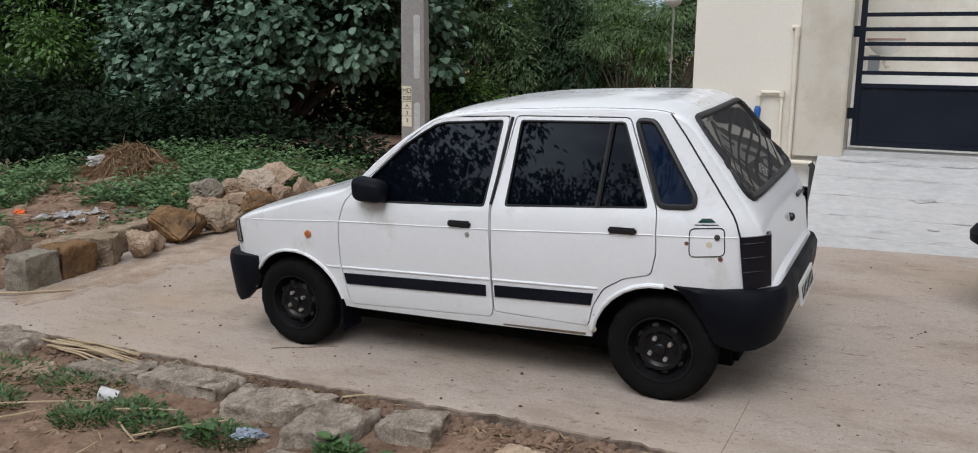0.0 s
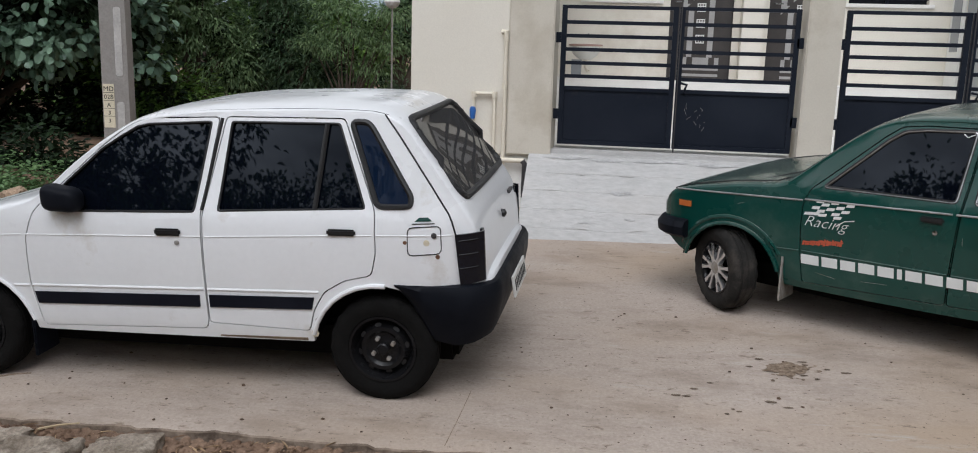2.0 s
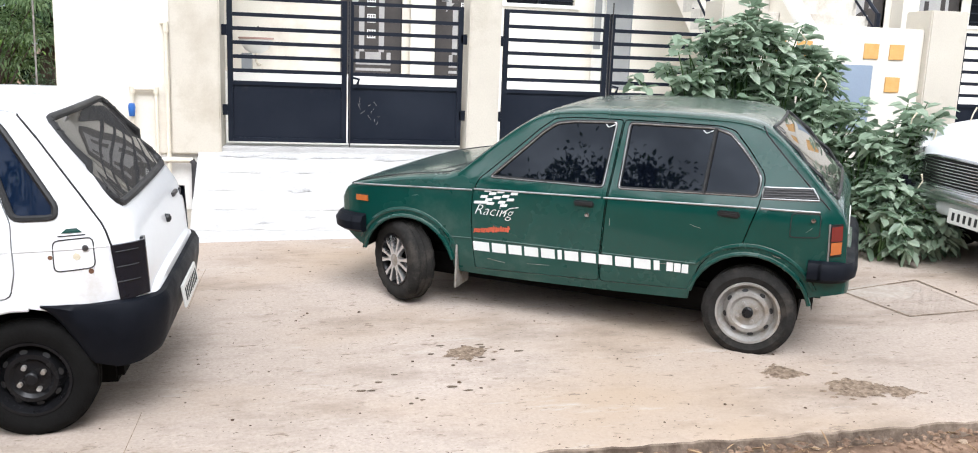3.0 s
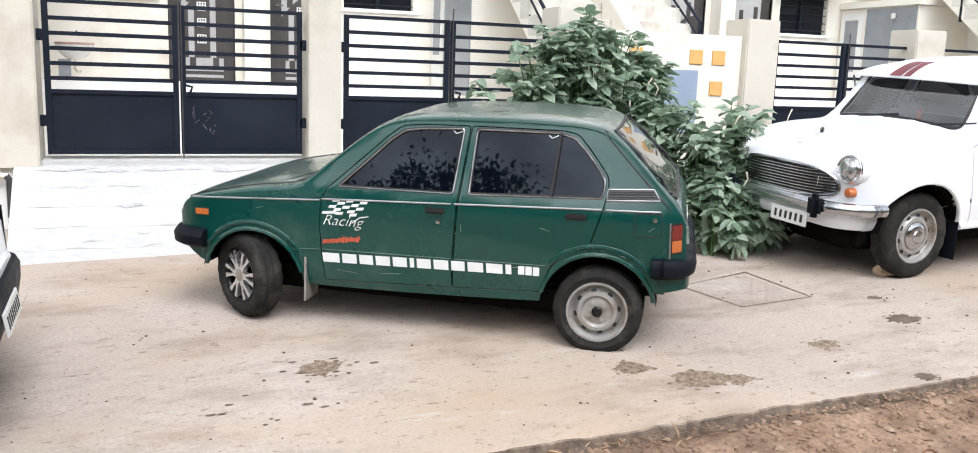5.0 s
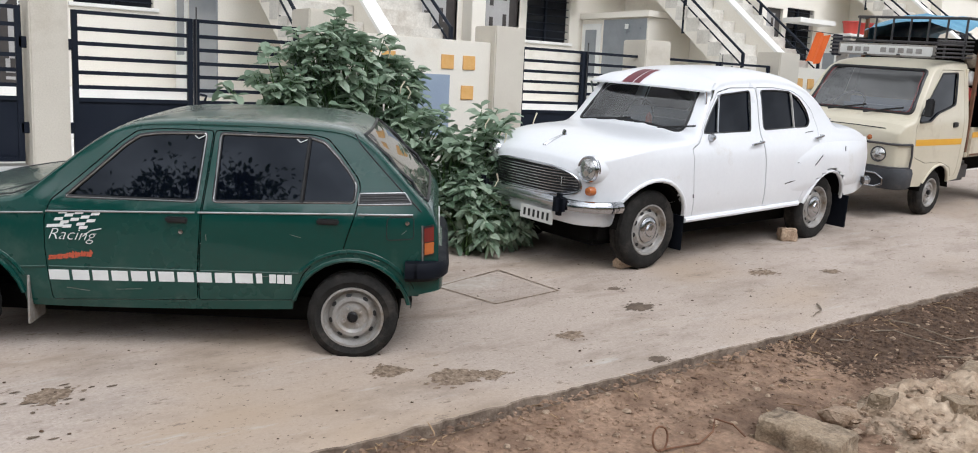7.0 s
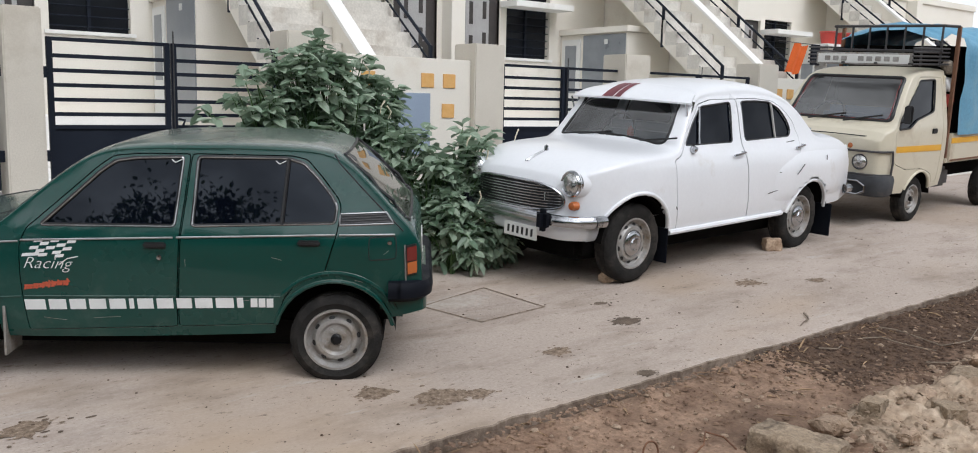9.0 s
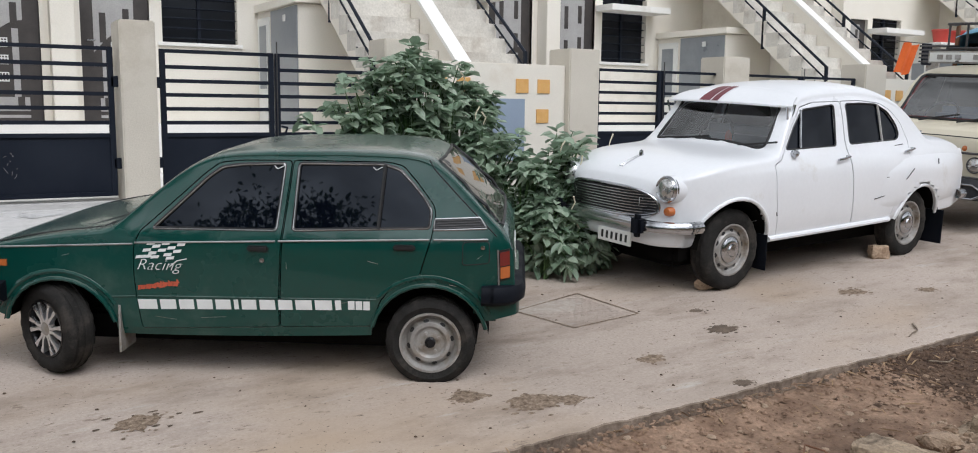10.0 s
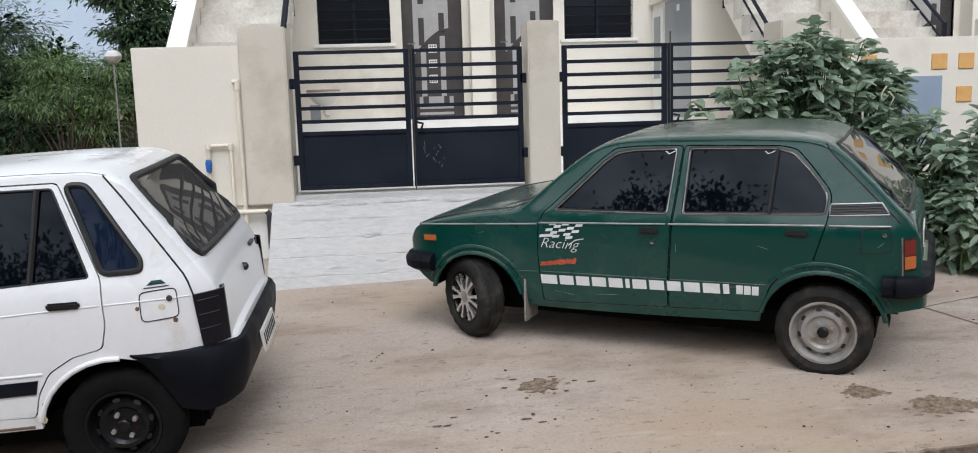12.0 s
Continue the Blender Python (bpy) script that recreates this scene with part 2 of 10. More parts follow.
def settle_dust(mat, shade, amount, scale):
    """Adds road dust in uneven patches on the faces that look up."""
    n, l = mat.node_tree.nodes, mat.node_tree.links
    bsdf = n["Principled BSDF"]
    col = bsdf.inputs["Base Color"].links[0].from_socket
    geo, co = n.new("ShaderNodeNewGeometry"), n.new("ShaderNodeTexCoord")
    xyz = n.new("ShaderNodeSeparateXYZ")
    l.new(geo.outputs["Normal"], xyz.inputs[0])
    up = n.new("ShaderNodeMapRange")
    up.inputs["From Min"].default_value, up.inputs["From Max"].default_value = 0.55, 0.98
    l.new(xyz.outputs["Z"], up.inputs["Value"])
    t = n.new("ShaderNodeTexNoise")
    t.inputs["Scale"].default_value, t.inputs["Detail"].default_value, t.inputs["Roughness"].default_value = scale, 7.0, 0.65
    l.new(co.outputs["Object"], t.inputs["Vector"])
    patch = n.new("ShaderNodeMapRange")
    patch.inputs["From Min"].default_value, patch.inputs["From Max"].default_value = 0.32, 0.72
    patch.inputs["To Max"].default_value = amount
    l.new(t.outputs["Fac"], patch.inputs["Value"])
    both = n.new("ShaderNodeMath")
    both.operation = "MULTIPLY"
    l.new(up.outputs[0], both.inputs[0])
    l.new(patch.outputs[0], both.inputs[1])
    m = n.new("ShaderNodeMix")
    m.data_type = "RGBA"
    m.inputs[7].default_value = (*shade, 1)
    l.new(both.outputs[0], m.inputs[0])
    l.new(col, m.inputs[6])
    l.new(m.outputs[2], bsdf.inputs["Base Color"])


def glass_dark(name, tint, rough=0.02):
    """Window glass under dark film: nearly opaque, mirror-glossy."""
    mat = bpy.data.materials.new(name)
    mat.use_nodes = True
    b = mat.node_tree.nodes["Principled BSDF"]
    b.inputs["Base Color"].default_value = (*tint, 1)
    b.inputs["Roughness"].default_value = rough
    b.inputs["IOR"].default_value = 1.52
    b.inputs["Specular IOR Level"].default_value = 0.25
    b.inputs["Specular Tint"].default_value = (0.80, 0.88, 1.0, 1)
    return mat


def glass_clear(name, tint, ior=2.0):
    """A thin see-through pane: what lies behind it, tinted, and a mirror sheen that grows towards grazing."""
    mat = bpy.data.materials.new(name)
    mat.use_nodes = True
    n, l = mat.node_tree.nodes, mat.node_tree.links
    n.remove(n["Principled BSDF"])
    see = n.new("ShaderNodeBsdfTransparent")
    see.inputs["Color"].default_value = (*tint, 1)
    sheen = n.new("ShaderNodeBsdfGlossy")
    sheen.inputs["Roughness"].default_value = 0.02
    fres = n.new("ShaderNodeFresnel")
    fres.inputs["IOR"].default_value = ior
    mix = n.new("ShaderNodeMixShader")
    l.new(fres.outputs["Fac"], mix.inputs[0])
    l.new(see.outputs[0], mix.inputs[1])
    l.new(sheen.outputs[0], mix.inputs[2])
    l.new(mix.outputs[0], n["Material Output"].inputs["Surface"])
    return mat


def lamp_lens(name, tint, metal=0.0):
    mat = bpy.data.materials.new(name)
    mat.use_nodes = True
    b = mat.node_tree.nodes["Principled BSDF"]
    b.inputs["Base Color"].default_value = (*tint, 1)
    b.inputs["Roughness"].default_value = 0.15
    b.inputs["Metallic"].default_value = metal
    b.inputs["Coat Weight"].default_value = 0.6
    return mat


def concrete(name):
    """Dusty road concrete: pinkish-grey shades, broad stains, brushed streaks, dark specks and pits."""
    mat = surface(name, (0.373, 0.309, 0.259), (0.458, 0.388, 0.337), 0.55, 0.88, 0.06, 0.5, 60, dirt=(0.32, 0.265, 0.22), dirt_amount=0.4, dirt_scale=0.45, spec=0.25, grain=0.16)
    nt = mat.node_tree
    n, l = nt.nodes, nt.links
    bsdf = n["Principled BSDF"]
    col = bsdf.inputs["Base Color"].links[0].from_socket
    co = n.new("ShaderNodeTexCoord")

    def layer(col, scale, stretch, detail, lo, hi, shade, rough=0.6):
        mp = n.new("ShaderNodeMapping")
        mp.inputs["Scale"].default_value = stretch
        t = n.new("ShaderNodeTexNoise")
        t.inputs["Scale"].default_value, t.inputs["Detail"].default_value, t.inputs["Roughness"].default_value = scale, detail, rough
        r = n.new("ShaderNodeMapRange")
        r.inputs["From Min"].default_value, r.inputs["From Max"].default_value = lo, hi
        m = n.new("ShaderNodeMix")
        m.data_type = "RGBA"
        m.inputs[7].default_value = (*shade, 1)
        l.new(co.outputs["Object"], mp.inputs["Vector"])
        l.new(mp.outputs["Vector"], t.inputs["Vector"])
        l.new(t.outputs["Fac"], r.inputs["Value"])
        l.new(r.outputs["Result"], m.inputs[0])
        l.new(col, m.inputs[6])
        return m.outputs[2]
    col = layer(col, 0.8, (0.6, 1.0, 1), 6, 0.48, 0.75, (0.40, 0.305, 0.22), 0.5)
    col = layer(col, 2.2, (0.5, 1.2, 1), 8, 0.50, 0.80, (0.22, 0.17, 0.13), 0.72)
    col = layer(col, 5.0, (0.35, 1.6, 1), 6, 0.60, 0.80, (0.47, 0.435, 0.40), 0.7)
    col = layer(col, 16.0, (0.6, 1.3, 1), 5, 0.60, 0.70, (0.23, 0.18, 0.14), 0.65)
    col = layer(col, 55.0, (0.7, 1.2, 1), 3, 0.66, 0.72, (0.14, 0.105, 0.08), 0.55)
    l.new(col, bsdf.inputs["Base Color"])
    return mat


M_CONCRETE = concrete("road_concrete")
M_SOIL = surface("bare_soil", (0.165, 0.102, 0.068), (0.345, 0.236, 0.165), 5.0, 0.95, 0.04, 1.0, 38, dirt=(0.085, 0.054, 0.038), dirt_amount=0.7, dirt_scale=0.9, grain=0.3, spec=0.2)
M_EDGE = surface("soil_stained_edge", (0.15, 0.11, 0.082), (0.33, 0.262, 0.205), 14, 0.95, 0.04, 0.9, 50, dirt=(0.09, 0.065, 0.05), dirt_amount=0.6, dirt_scale=5, spec=0.2)
M_SOIL_TAN = surface("tan_rubble_soil", (0.28, 0.20, 0.135), (0.50, 0.40, 0.30), 9, 0.95, 0.04, 1.0, 30, dirt=(0.17, 0.12, 0.08), dirt_amount=0.6, dirt_scale=4, spec=0.2, grain=0.25)
M_SOIL_DARK = surface("damp_soil", (0.050, 0.032, 0.023), (0.135, 0.088, 0.060), 16, 0.95, 0.04, 1.0, 60, spec=0.2, grain=0.3)
M_WALL = surface("cream_paint", (0.70, 0.655, 0.57), (0.74, 0.70, 0.62), 1.2, 0.75, 0.08, 0.10, 90, dirt=(0.60, 0.52, 0.42), dirt_amount=0.12, dirt_scale=0.8, grain=0.05)
M_PIER = surface("beige_plaster", (0.55, 0.505, 0.43), (0.61, 0.565, 0.485), 1.6, 0.85, 0.06, 0.25, 70, dirt=(0.44, 0.39, 0.31), dirt_amount=0.3, dirt_scale=1.1, grain=0.05)
M_HOUSE = surface("house_paint", (0.70, 0.655, 0.57), (0.75, 0.71, 0.635), 0.9, 0.8, 0.06, 0.12, 60, dirt=(0.55, 0.49, 0.41), dirt_amount=0.22, dirt_scale=0.7, grain=0.05)
M_WHITEWASH = surface("white_paint", (0.72, 0.70, 0.66), (0.80, 0.785, 0.75), 1.5, 0.8, 0.06, 0.2, 60, dirt=(0.55, 0.50, 0.43), dirt_amount=0.25, dirt_scale=0.9, grain=0.05)
M_STEP = surface("stained_step_cement", (0.50, 0.47, 0.42), (0.66, 0.63, 0.57), 3.0, 0.85, 0.06, 0.35, 40, dirt=(0.40, 0.35, 0.29), dirt_amount=0.4, dirt_scale=2.2, random_vary=0.06)
M_RAMP = surface("whitewashed_ramp", (0.42, 0.412, 0.402), (0.505, 0.497, 0.487), 1.8, 0.85, 0.05, 0.45, 35, dirt=(0.44, 0.41, 0.38), dirt_amount=0.5, dirt_scale=0.9, stretch=(0.35, 1, 1))
M_RAMP_WORN = surface("worn_whitewash", (0.34, 0.335, 0.33), (0.50, 0.495, 0.49), 14, 0.9, 0.05, 0.6, 50)
M_GREY_CEMENT = surface("worn_cement", (0.36, 0.345, 0.33), (0.52, 0.50, 0.48), 7, 0.9, 0.05, 0.6, 50)
M_GATE = surface("black_gate_paint", (0.010, 0.013, 0.021), (0.016, 0.02, 0.03), 2, 0.42, 0.08, 0.04, 60, spec=0.15, dirt=(0.035, 0.036, 0.04), dirt_amount=0.0, dirt_scale=2.2, grain=0.02)
M_DOOR_DARK = surface("dark_laminate", (0.035, 0.030, 0.028), (0.055, 0.047, 0.043), 6, 0.45, 0.05, 0.05, 80)
M_DOOR_GREY = surface("grey_laminate", (0.33, 0.32, 0.31), (0.38, 0.37, 0.36), 6, 0.4, 0.05, 0.05, 80)
M_WINDOW_DARK = glass_dark("dark_window", (0.012, 0.013, 0.016), 0.12)
M_TILE_GREY = surface("grey_tile", (0.20, 0.215, 0.23), (0.27, 0.285, 0.30), 3, 0.35, 0.08, 0.05, 40, grain=0.05)
M_TILE_BLUE = surface("blue_grey_tile", (0.27, 0.33, 0.42), (0.30, 0.365, 0.45), 2, 0.35, 0.06, 0.04, 60, grain=0.05)
M_TILE_ORANGE = surface("orange_tile", (0.62, 0.34, 0.10), (0.70, 0.41, 0.15), 12, 0.5, 0.08, 0.1, 90, grain=0.05)
M_PIPE = surface("cream_pvc", (0.68, 0.62, 0.50), (0.74, 0.68, 0.57), 5, 0.45, 0.06, 0.03, 60, grain=0.05)
M_BLUE_PLASTIC = surface("blue_plastic", (0.02, 0.10, 0.35), (0.03, 0.13, 0.42), 5, 0.4, 0.05, 0.02, 60, grain=0.05)
M_POLE = surface("pole_concrete", (0.21, 0.195, 0.182), (0.29, 0.272, 0.255), 2.5, 0.9, 0.05, 0.5, 60, dirt=(0.24, 0.22, 0.2), dirt_amount=0.4)
M_SIGN_CREAM = surface("cream_paint_band", (0.62, 0.56, 0.42), (0.68, 0.61, 0.47), 6, 0.8, 0.05, 0.2, 80)
M_BLACK_INK = surface("black_lettering", (0.012, 0.012, 0.012), (0.02, 0.02, 0.02), 8, 0.7, 0.05, 0, 60)
M_WHITE_CAR = surface("white_car_paint", (0.76, 0.77, 0.785), (0.81, 0.82, 0.835), 1.2, 0.30, 0.07, 0.0, 30, coat=0.5, dirt=(0.56, 0.52, 0.46), dirt_amount=0.06, dirt_scale=2.6, grain=0.02)
M_AMB_PAINT = surface("white_saloon_paint", (0.72, 0.73, 0.75), (0.77, 0.78, 0.80), 0.9, 0.32, 0.06, 0.0, 30, coat=0.45, dirt=(0.6, 0.57, 0.53), dirt_amount=0.03, dirt_scale=2.2, grain=0.02)
M_GREEN = surface("dark_green_car_paint", (0.002, 0.040, 0.032), (0.003, 0.052, 0.042), 1.5, 0.26, 0.08, 0.0, 30, coat=0.4, spec=0.4, dirt=(0.05, 0.095, 0.078), dirt_amount=0.2, dirt_scale=1.6, grain=0.02)
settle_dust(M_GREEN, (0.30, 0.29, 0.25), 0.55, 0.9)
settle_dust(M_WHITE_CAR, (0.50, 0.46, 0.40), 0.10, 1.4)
M_TRUCK = surface("beige_truck_paint", (0.55, 0.50, 0.385), (0.60, 0.55, 0.435), 1.4, 0.38, 0.08, 0.0, 30, coat=0.3, dirt=(0.38, 0.31, 0.22), dirt_amount=0.2, dirt_scale=1.8, grain=0.02)
M_BLACK_PLASTIC = surface("black_bumper_plastic", (0.004, 0.005, 0.008), (0.009, 0.0105, 0.015), 5, 0.5, 0.12, 0.08, 120, spec=0.09, dirt=(0.05, 0.047, 0.043), dirt_amount=0.0, dirt_scale=3, grain=0.05)
M_BUMPER_GREY = surface("grey_bumper_plastic", (0.045, 0.047, 0.052), (0.07, 0.072, 0.078), 5, 0.6, 0.1, 0.1, 120, spec=0.2, dirt=(0.12, 0.11, 0.10), dirt_amount=0.3, dirt_scale=4)
M_RUBBER = surface("tyre_rubber", (0.006, 0.0058, 0.0056), (0.010, 0.0097, 0.0094), 9, 0.85, 0.08, 0.4, 80, dirt=(0.04, 0.034, 0.028), dirt_amount=0.0, dirt_scale=4, spec=0.08)
M_RUBBER_DUSTY = surface("dusty_tyre_rubber", (0.016, 0.0155, 0.015), (0.032, 0.030, 0.028), 9, 0.9, 0.06, 0.4, 80, spec=0.1, dirt=(0.075, 0.065, 0.055), dirt_amount=0.45, dirt_scale=4)
M_TRIM = surface("black_trim", (0.008, 0.008, 0.009), (0.014, 0.014, 0.015), 6, 0.5, 0.08, 0.0, 60, grain=0.02)
M_STRIPE = surface("navy_black_stripe", (0.006, 0.007, 0.012), (0.012, 0.013, 0.02), 4, 0.5, 0.1, 0.05, 60, spec=0.1)
M_RIM_BLACK = surface("black_steel_rim", (0.006, 0.006, 0.007), (0.012, 0.012, 0.013), 6, 0.24, 0.1, 0.05, 60, spec=0.2)
M_RIM_GREY = surface("grey_steel_rim", (0.27, 0.26, 0.245), (0.42, 0.405, 0.385), 6, 0.5, 0.1, 0.08, 60, dirt=(0.20, 0.155, 0.11), dirt_amount=0.6, dirt_scale=7, metal=0.35)
M_ALLOY = surface("bare_alloy", (0.58, 0.58, 0.59), (0.68, 0.68, 0.69), 6, 0.3, 0.08, 0.03, 60, metal=0.85, grain=0.02)
M_CHROME = surface("chrome", (0.42, 0.43, 0.45), (0.52, 0.53, 0.55), 5, 0.2, 0.07, 0.0, 60, metal=1.0, dirt=(0.35, 0.31, 0.27), dirt_amount=0.15, dirt_scale=6, grain=0.02)
M_CHROME_DULL = surface("dull_chrome", (0.34, 0.345, 0.35), (0.46, 0.465, 0.47), 9, 0.38, 0.1, 0.0, 60, metal=0.9, dirt=(0.10, 0.10, 0.09), dirt_amount=0.3, dirt_scale=6, grain=0.05)
M_GLASS_TINT = glass_dark("film_tinted_glass", (0.002, 0.003, 0.006))
M_GLASS_BLUE = glass_dark("blue_film_glass", (0.004, 0.010, 0.028))
M_GLASS_REAR = glass_dark("rear_screen_glass", (0.05, 0.048, 0.046))
M_GLASS_CLEAR = glass_clear("clear_windscreen", (0.68, 0.75, 0.83), 2.25)
# Raised IOR and blue tint put the sky's bluish sheen into the glass.
M_GLASS_TRUCK = glass_clear("blue_sheen_windscreen", (0.74, 0.83, 0.94), 2.9)
M_ORANGE_LENS = lamp_lens("amber_lens", (0.45, 0.13, 0.035))
M_RED_LENS = lamp_lens("red_lens", (0.15, 0.018, 0.015))
M_DARK_LENS = surface("smoked_lens", (0.005, 0.006, 0.010), (0.008, 0.009, 0.014), 5, 0.2, 0.05, 0.0, 60, spec=0.35, grain=0.02)
M_CLEAR_LENS = lamp_lens("clear_lamp_lens", (0.55, 0.55, 0.54), 0.75)
# Near-black, so part of the shade beneath the cars is in this colour.
M_UNDER = surface("near_black_underbody", (0.004, 0.0038, 0.0036), (0.008, 0.0075, 0.007), 6, 0.9, 0.05, 0.3, 60, spec=0.05)
M_INTERIOR = surface("dark_interior", (0.03, 0.03, 0.032), (0.055, 0.054, 0.053), 5, 0.8, 0.05, 0.1, 60)
M_DECAL_WHITE = surface("white_decal", (0.68, 0.69, 0.68), (0.76, 0.77, 0.76), 9, 0.5, 0.06, 0.0, 60, grain=0.02)
M_DECAL_RED = surface("faded_red_decal", (0.42, 0.075, 0.035), (0.5, 0.10, 0.05), 14, 0.55, 0.06, 0.0, 60)
M_MAROON = surface("maroon_band", (0.12, 0.02, 0.03), (0.17, 0.035, 0.045), 8, 0.45, 0.05, 0.0, 60, grain=0.02)
M_MAROON_TRIM = surface("dull_red_trim", (0.22, 0.03, 0.03), (0.28, 0.05, 0.05), 6, 0.5, 0.06, 0.0, 50, grain=0.05)
M_RUST = surface("rusty_steel", (0.12, 0.055, 0.03), (0.2, 0.10, 0.055), 9, 0.85, 0.08, 0.4, 60)
M_BASIN_RIM = surface("reddish_enamel", (0.36, 0.22, 0.19), (0.44, 0.29, 0.25), 6, 0.4, 0.05, 0.02, 60, grain=0.04)
M_PLATE = surface("plate_white", (0.66, 0.66, 0.63), (0.72, 0.72, 0.69), 7, 0.5, 0.05, 0.0, 60, grain=0.02)
M_TARP = surface("blue_tarpaulin", (0.10, 0.27, 0.40), (0.15, 0.34, 0.47), 2.5, 0.5, 0.08, 0.25, 30, dirt=(0.2, 0.33, 0.38), dirt_amount=0.3)
M_YELLOW = surface("yellow_band", (0.66, 0.33, 0.02), (0.72, 0.39, 0.04), 5, 0.45, 0.06, 0.0, 60, grain=0.02)
M_STEEL_DARK = surface("dark_painted_steel", (0.03, 0.03, 0.034), (0.055, 0.05, 0.05), 6, 0.5, 0.1, 0.1, 60)
M_BLOCK = surface("grey_green_block", (0.20, 0.175, 0.135), (0.34, 0.305, 0.245), 11, 0.94, 0.05, 1.0, 70, dirt=(0.12, 0.10, 0.075), dirt_amount=0.5, dirt_scale=7, grain=0.26, spec=0.25)
M_STONE = surface("grey_edge_stone", (0.225, 0.182, 0.142), (0.45, 0.39, 0.32), 13, 0.94, 0.05, 1.0, 75, dirt=(0.11, 0.083, 0.058), dirt_amount=0.6, dirt_scale=8, random_vary=0.12, grain=0.32, spec=0.25)
M_ROCK_TAN = surface("tan_rock", (0.33, 0.235, 0.165), (0.45, 0.345, 0.25), 8, 0.92, 0.05, 1.0, 55, dirt=(0.18, 0.11, 0.065), dirt_amount=0.55, dirt_scale=5, random_vary=0.22, grain=0.28, spec=0.25)
M_ROCK_BROWN = surface("brown_laterite", (0.20, 0.115, 0.055), (0.33, 0.20, 0.10), 11, 0.95, 0.04, 1.0, 48, dirt=(0.075, 0.05, 0.035), dirt_amount=0.65, dirt_scale=6, random_vary=0.2, grain=0.34, spec=0.2)
M_ROCK_GREYBROWN = surface("grey_brown_rock", (0.235, 0.175, 0.118), (0.385, 0.305, 0.22), 9, 0.94, 0.04, 1.0, 55, dirt=(0.10, 0.075, 0.055), dirt_amount=0.55, dirt_scale=6, random_vary=0.12, grain=0.3, spec=0.25)
M_ROCK_PALE = surface("pale_tan_rock", (0.34, 0.265, 0.20), (0.46, 0.38, 0.30), 5, 0.94, 0.04, 1.0, 28, dirt=(0.25, 0.19, 0.14), dirt_amount=0.4, dirt_scale=4, random_vary=0.12)
M_TWIG = surface("grey_twig", (0.15, 0.115, 0.085), (0.27, 0.215, 0.16), 9, 0.9, 0.06, 0.4, 60)
M_BRANCH = surface("dry_stalk", (0.36, 0.27, 0.16), (0.48, 0.38, 0.25), 9, 0.85, 0.06, 0.3, 60)
M_BARK = surface("dark_bark", (0.06, 0.045, 0.034), (0.11, 0.085, 0.065), 8, 0.95, 0.04, 0.8, 40)
M_CLOTH_WHITE = surface("dirty_white_plastic", (0.55, 0.54, 0.53), (0.68, 0.67, 0.66), 6, 0.6, 0.06, 0.3, 40)
M_CLOTH_BLUE = surface("pale_blue_cloth", (0.22, 0.25, 0.32), (0.36, 0.40, 0.46), 8, 0.9, 0.05, 0.4, 60)
M_ORANGE_CLOTH = surface("orange_cloth", (0.75, 0.13, 0.02), (0.85, 0.18, 0.04), 6, 0.85, 0.05, 0.2, 50, grain=0.05)
M_RED_PLASTIC = surface("red_plastic", (0.45, 0.05, 0.04), (0.52, 0.07, 0.05), 6, 0.4, 0.06, 0.0, 50, grain=0.05)
M_DUNG = surface("dried_mud_stain", (0.075, 0.054, 0.038), (0.165, 0.122, 0.088), 9, 0.95, 0.04, 0.8, 45)
# The pale blue-grey of distance haze is mixed into the base colour.
M_HILL_HAZED = surface("far_hill", (0.32, 0.38, 0.455), (0.35, 0.41, 0.48), 0.02, 1.0, 0.0, 0.0, 1)


def leaf_material(name, a, b, gloss=0.45, through_light=0.25):
    mat = bpy.data.materials.new(name)
    mat.use_nodes = True
    nt = mat.node_tree
    n, l = nt.nodes, nt.links
    b0 = n["Principled BSDF"]
    geo = n.new("ShaderNodeNewGeometry")
    ramp = n.new("ShaderNodeMix")
    ramp.data_type = "RGBA"
    ramp.inputs[6].default_value, ramp.inputs[7].default_value = (*a, 1), (*b, 1)
    l.new(geo.outputs["Random Per Island"], ramp.inputs[0])
    l.new(ramp.outputs[2], b0.inputs["Base Color"])
    b0.inputs["Roughness"].default_value = gloss
    tr = n.new("ShaderNodeBsdfTranslucent")
    l.new(ramp.outputs[2], tr.inputs["Color"])
    mx = n.new("ShaderNodeMixShader")
    mx.inputs[0].default_value = through_light
    l.new(b0.outputs[0], mx.inputs[1])
    l.new(tr.outputs[0], mx.inputs[2])
    l.new(mx.outputs[0], n["Material Output"].inputs["Surface"])
    return mat


M_LEAF_BUSH = leaf_material("grey_green_leaf", (0.165, 0.25, 0.165), (0.425, 0.51, 0.39), 0.42, 0.4)
M_LEAF_ROUND = leaf_material("round_dull_leaf", (0.065, 0.120, 0.080), (0.20, 0.31, 0.21), 0.5)
M_LEAF_DARK = leaf_material("thicket_leaf", (0.030, 0.070, 0.016), (0.145, 0.265, 0.060), 0.4)
M_LEAF_BRIGHT = leaf_material("fresh_green_leaf", (0.06, 0.135, 0.022), (0.19, 0.32, 0.065), 0.42)
# Near-black leaf: the shade inside foliage is put into its colour.
M_LEAF_SHADE = leaf_material("painted_shade_leaf", (0.004, 0.012, 0.004), (0.018, 0.042, 0.012), 0.95)
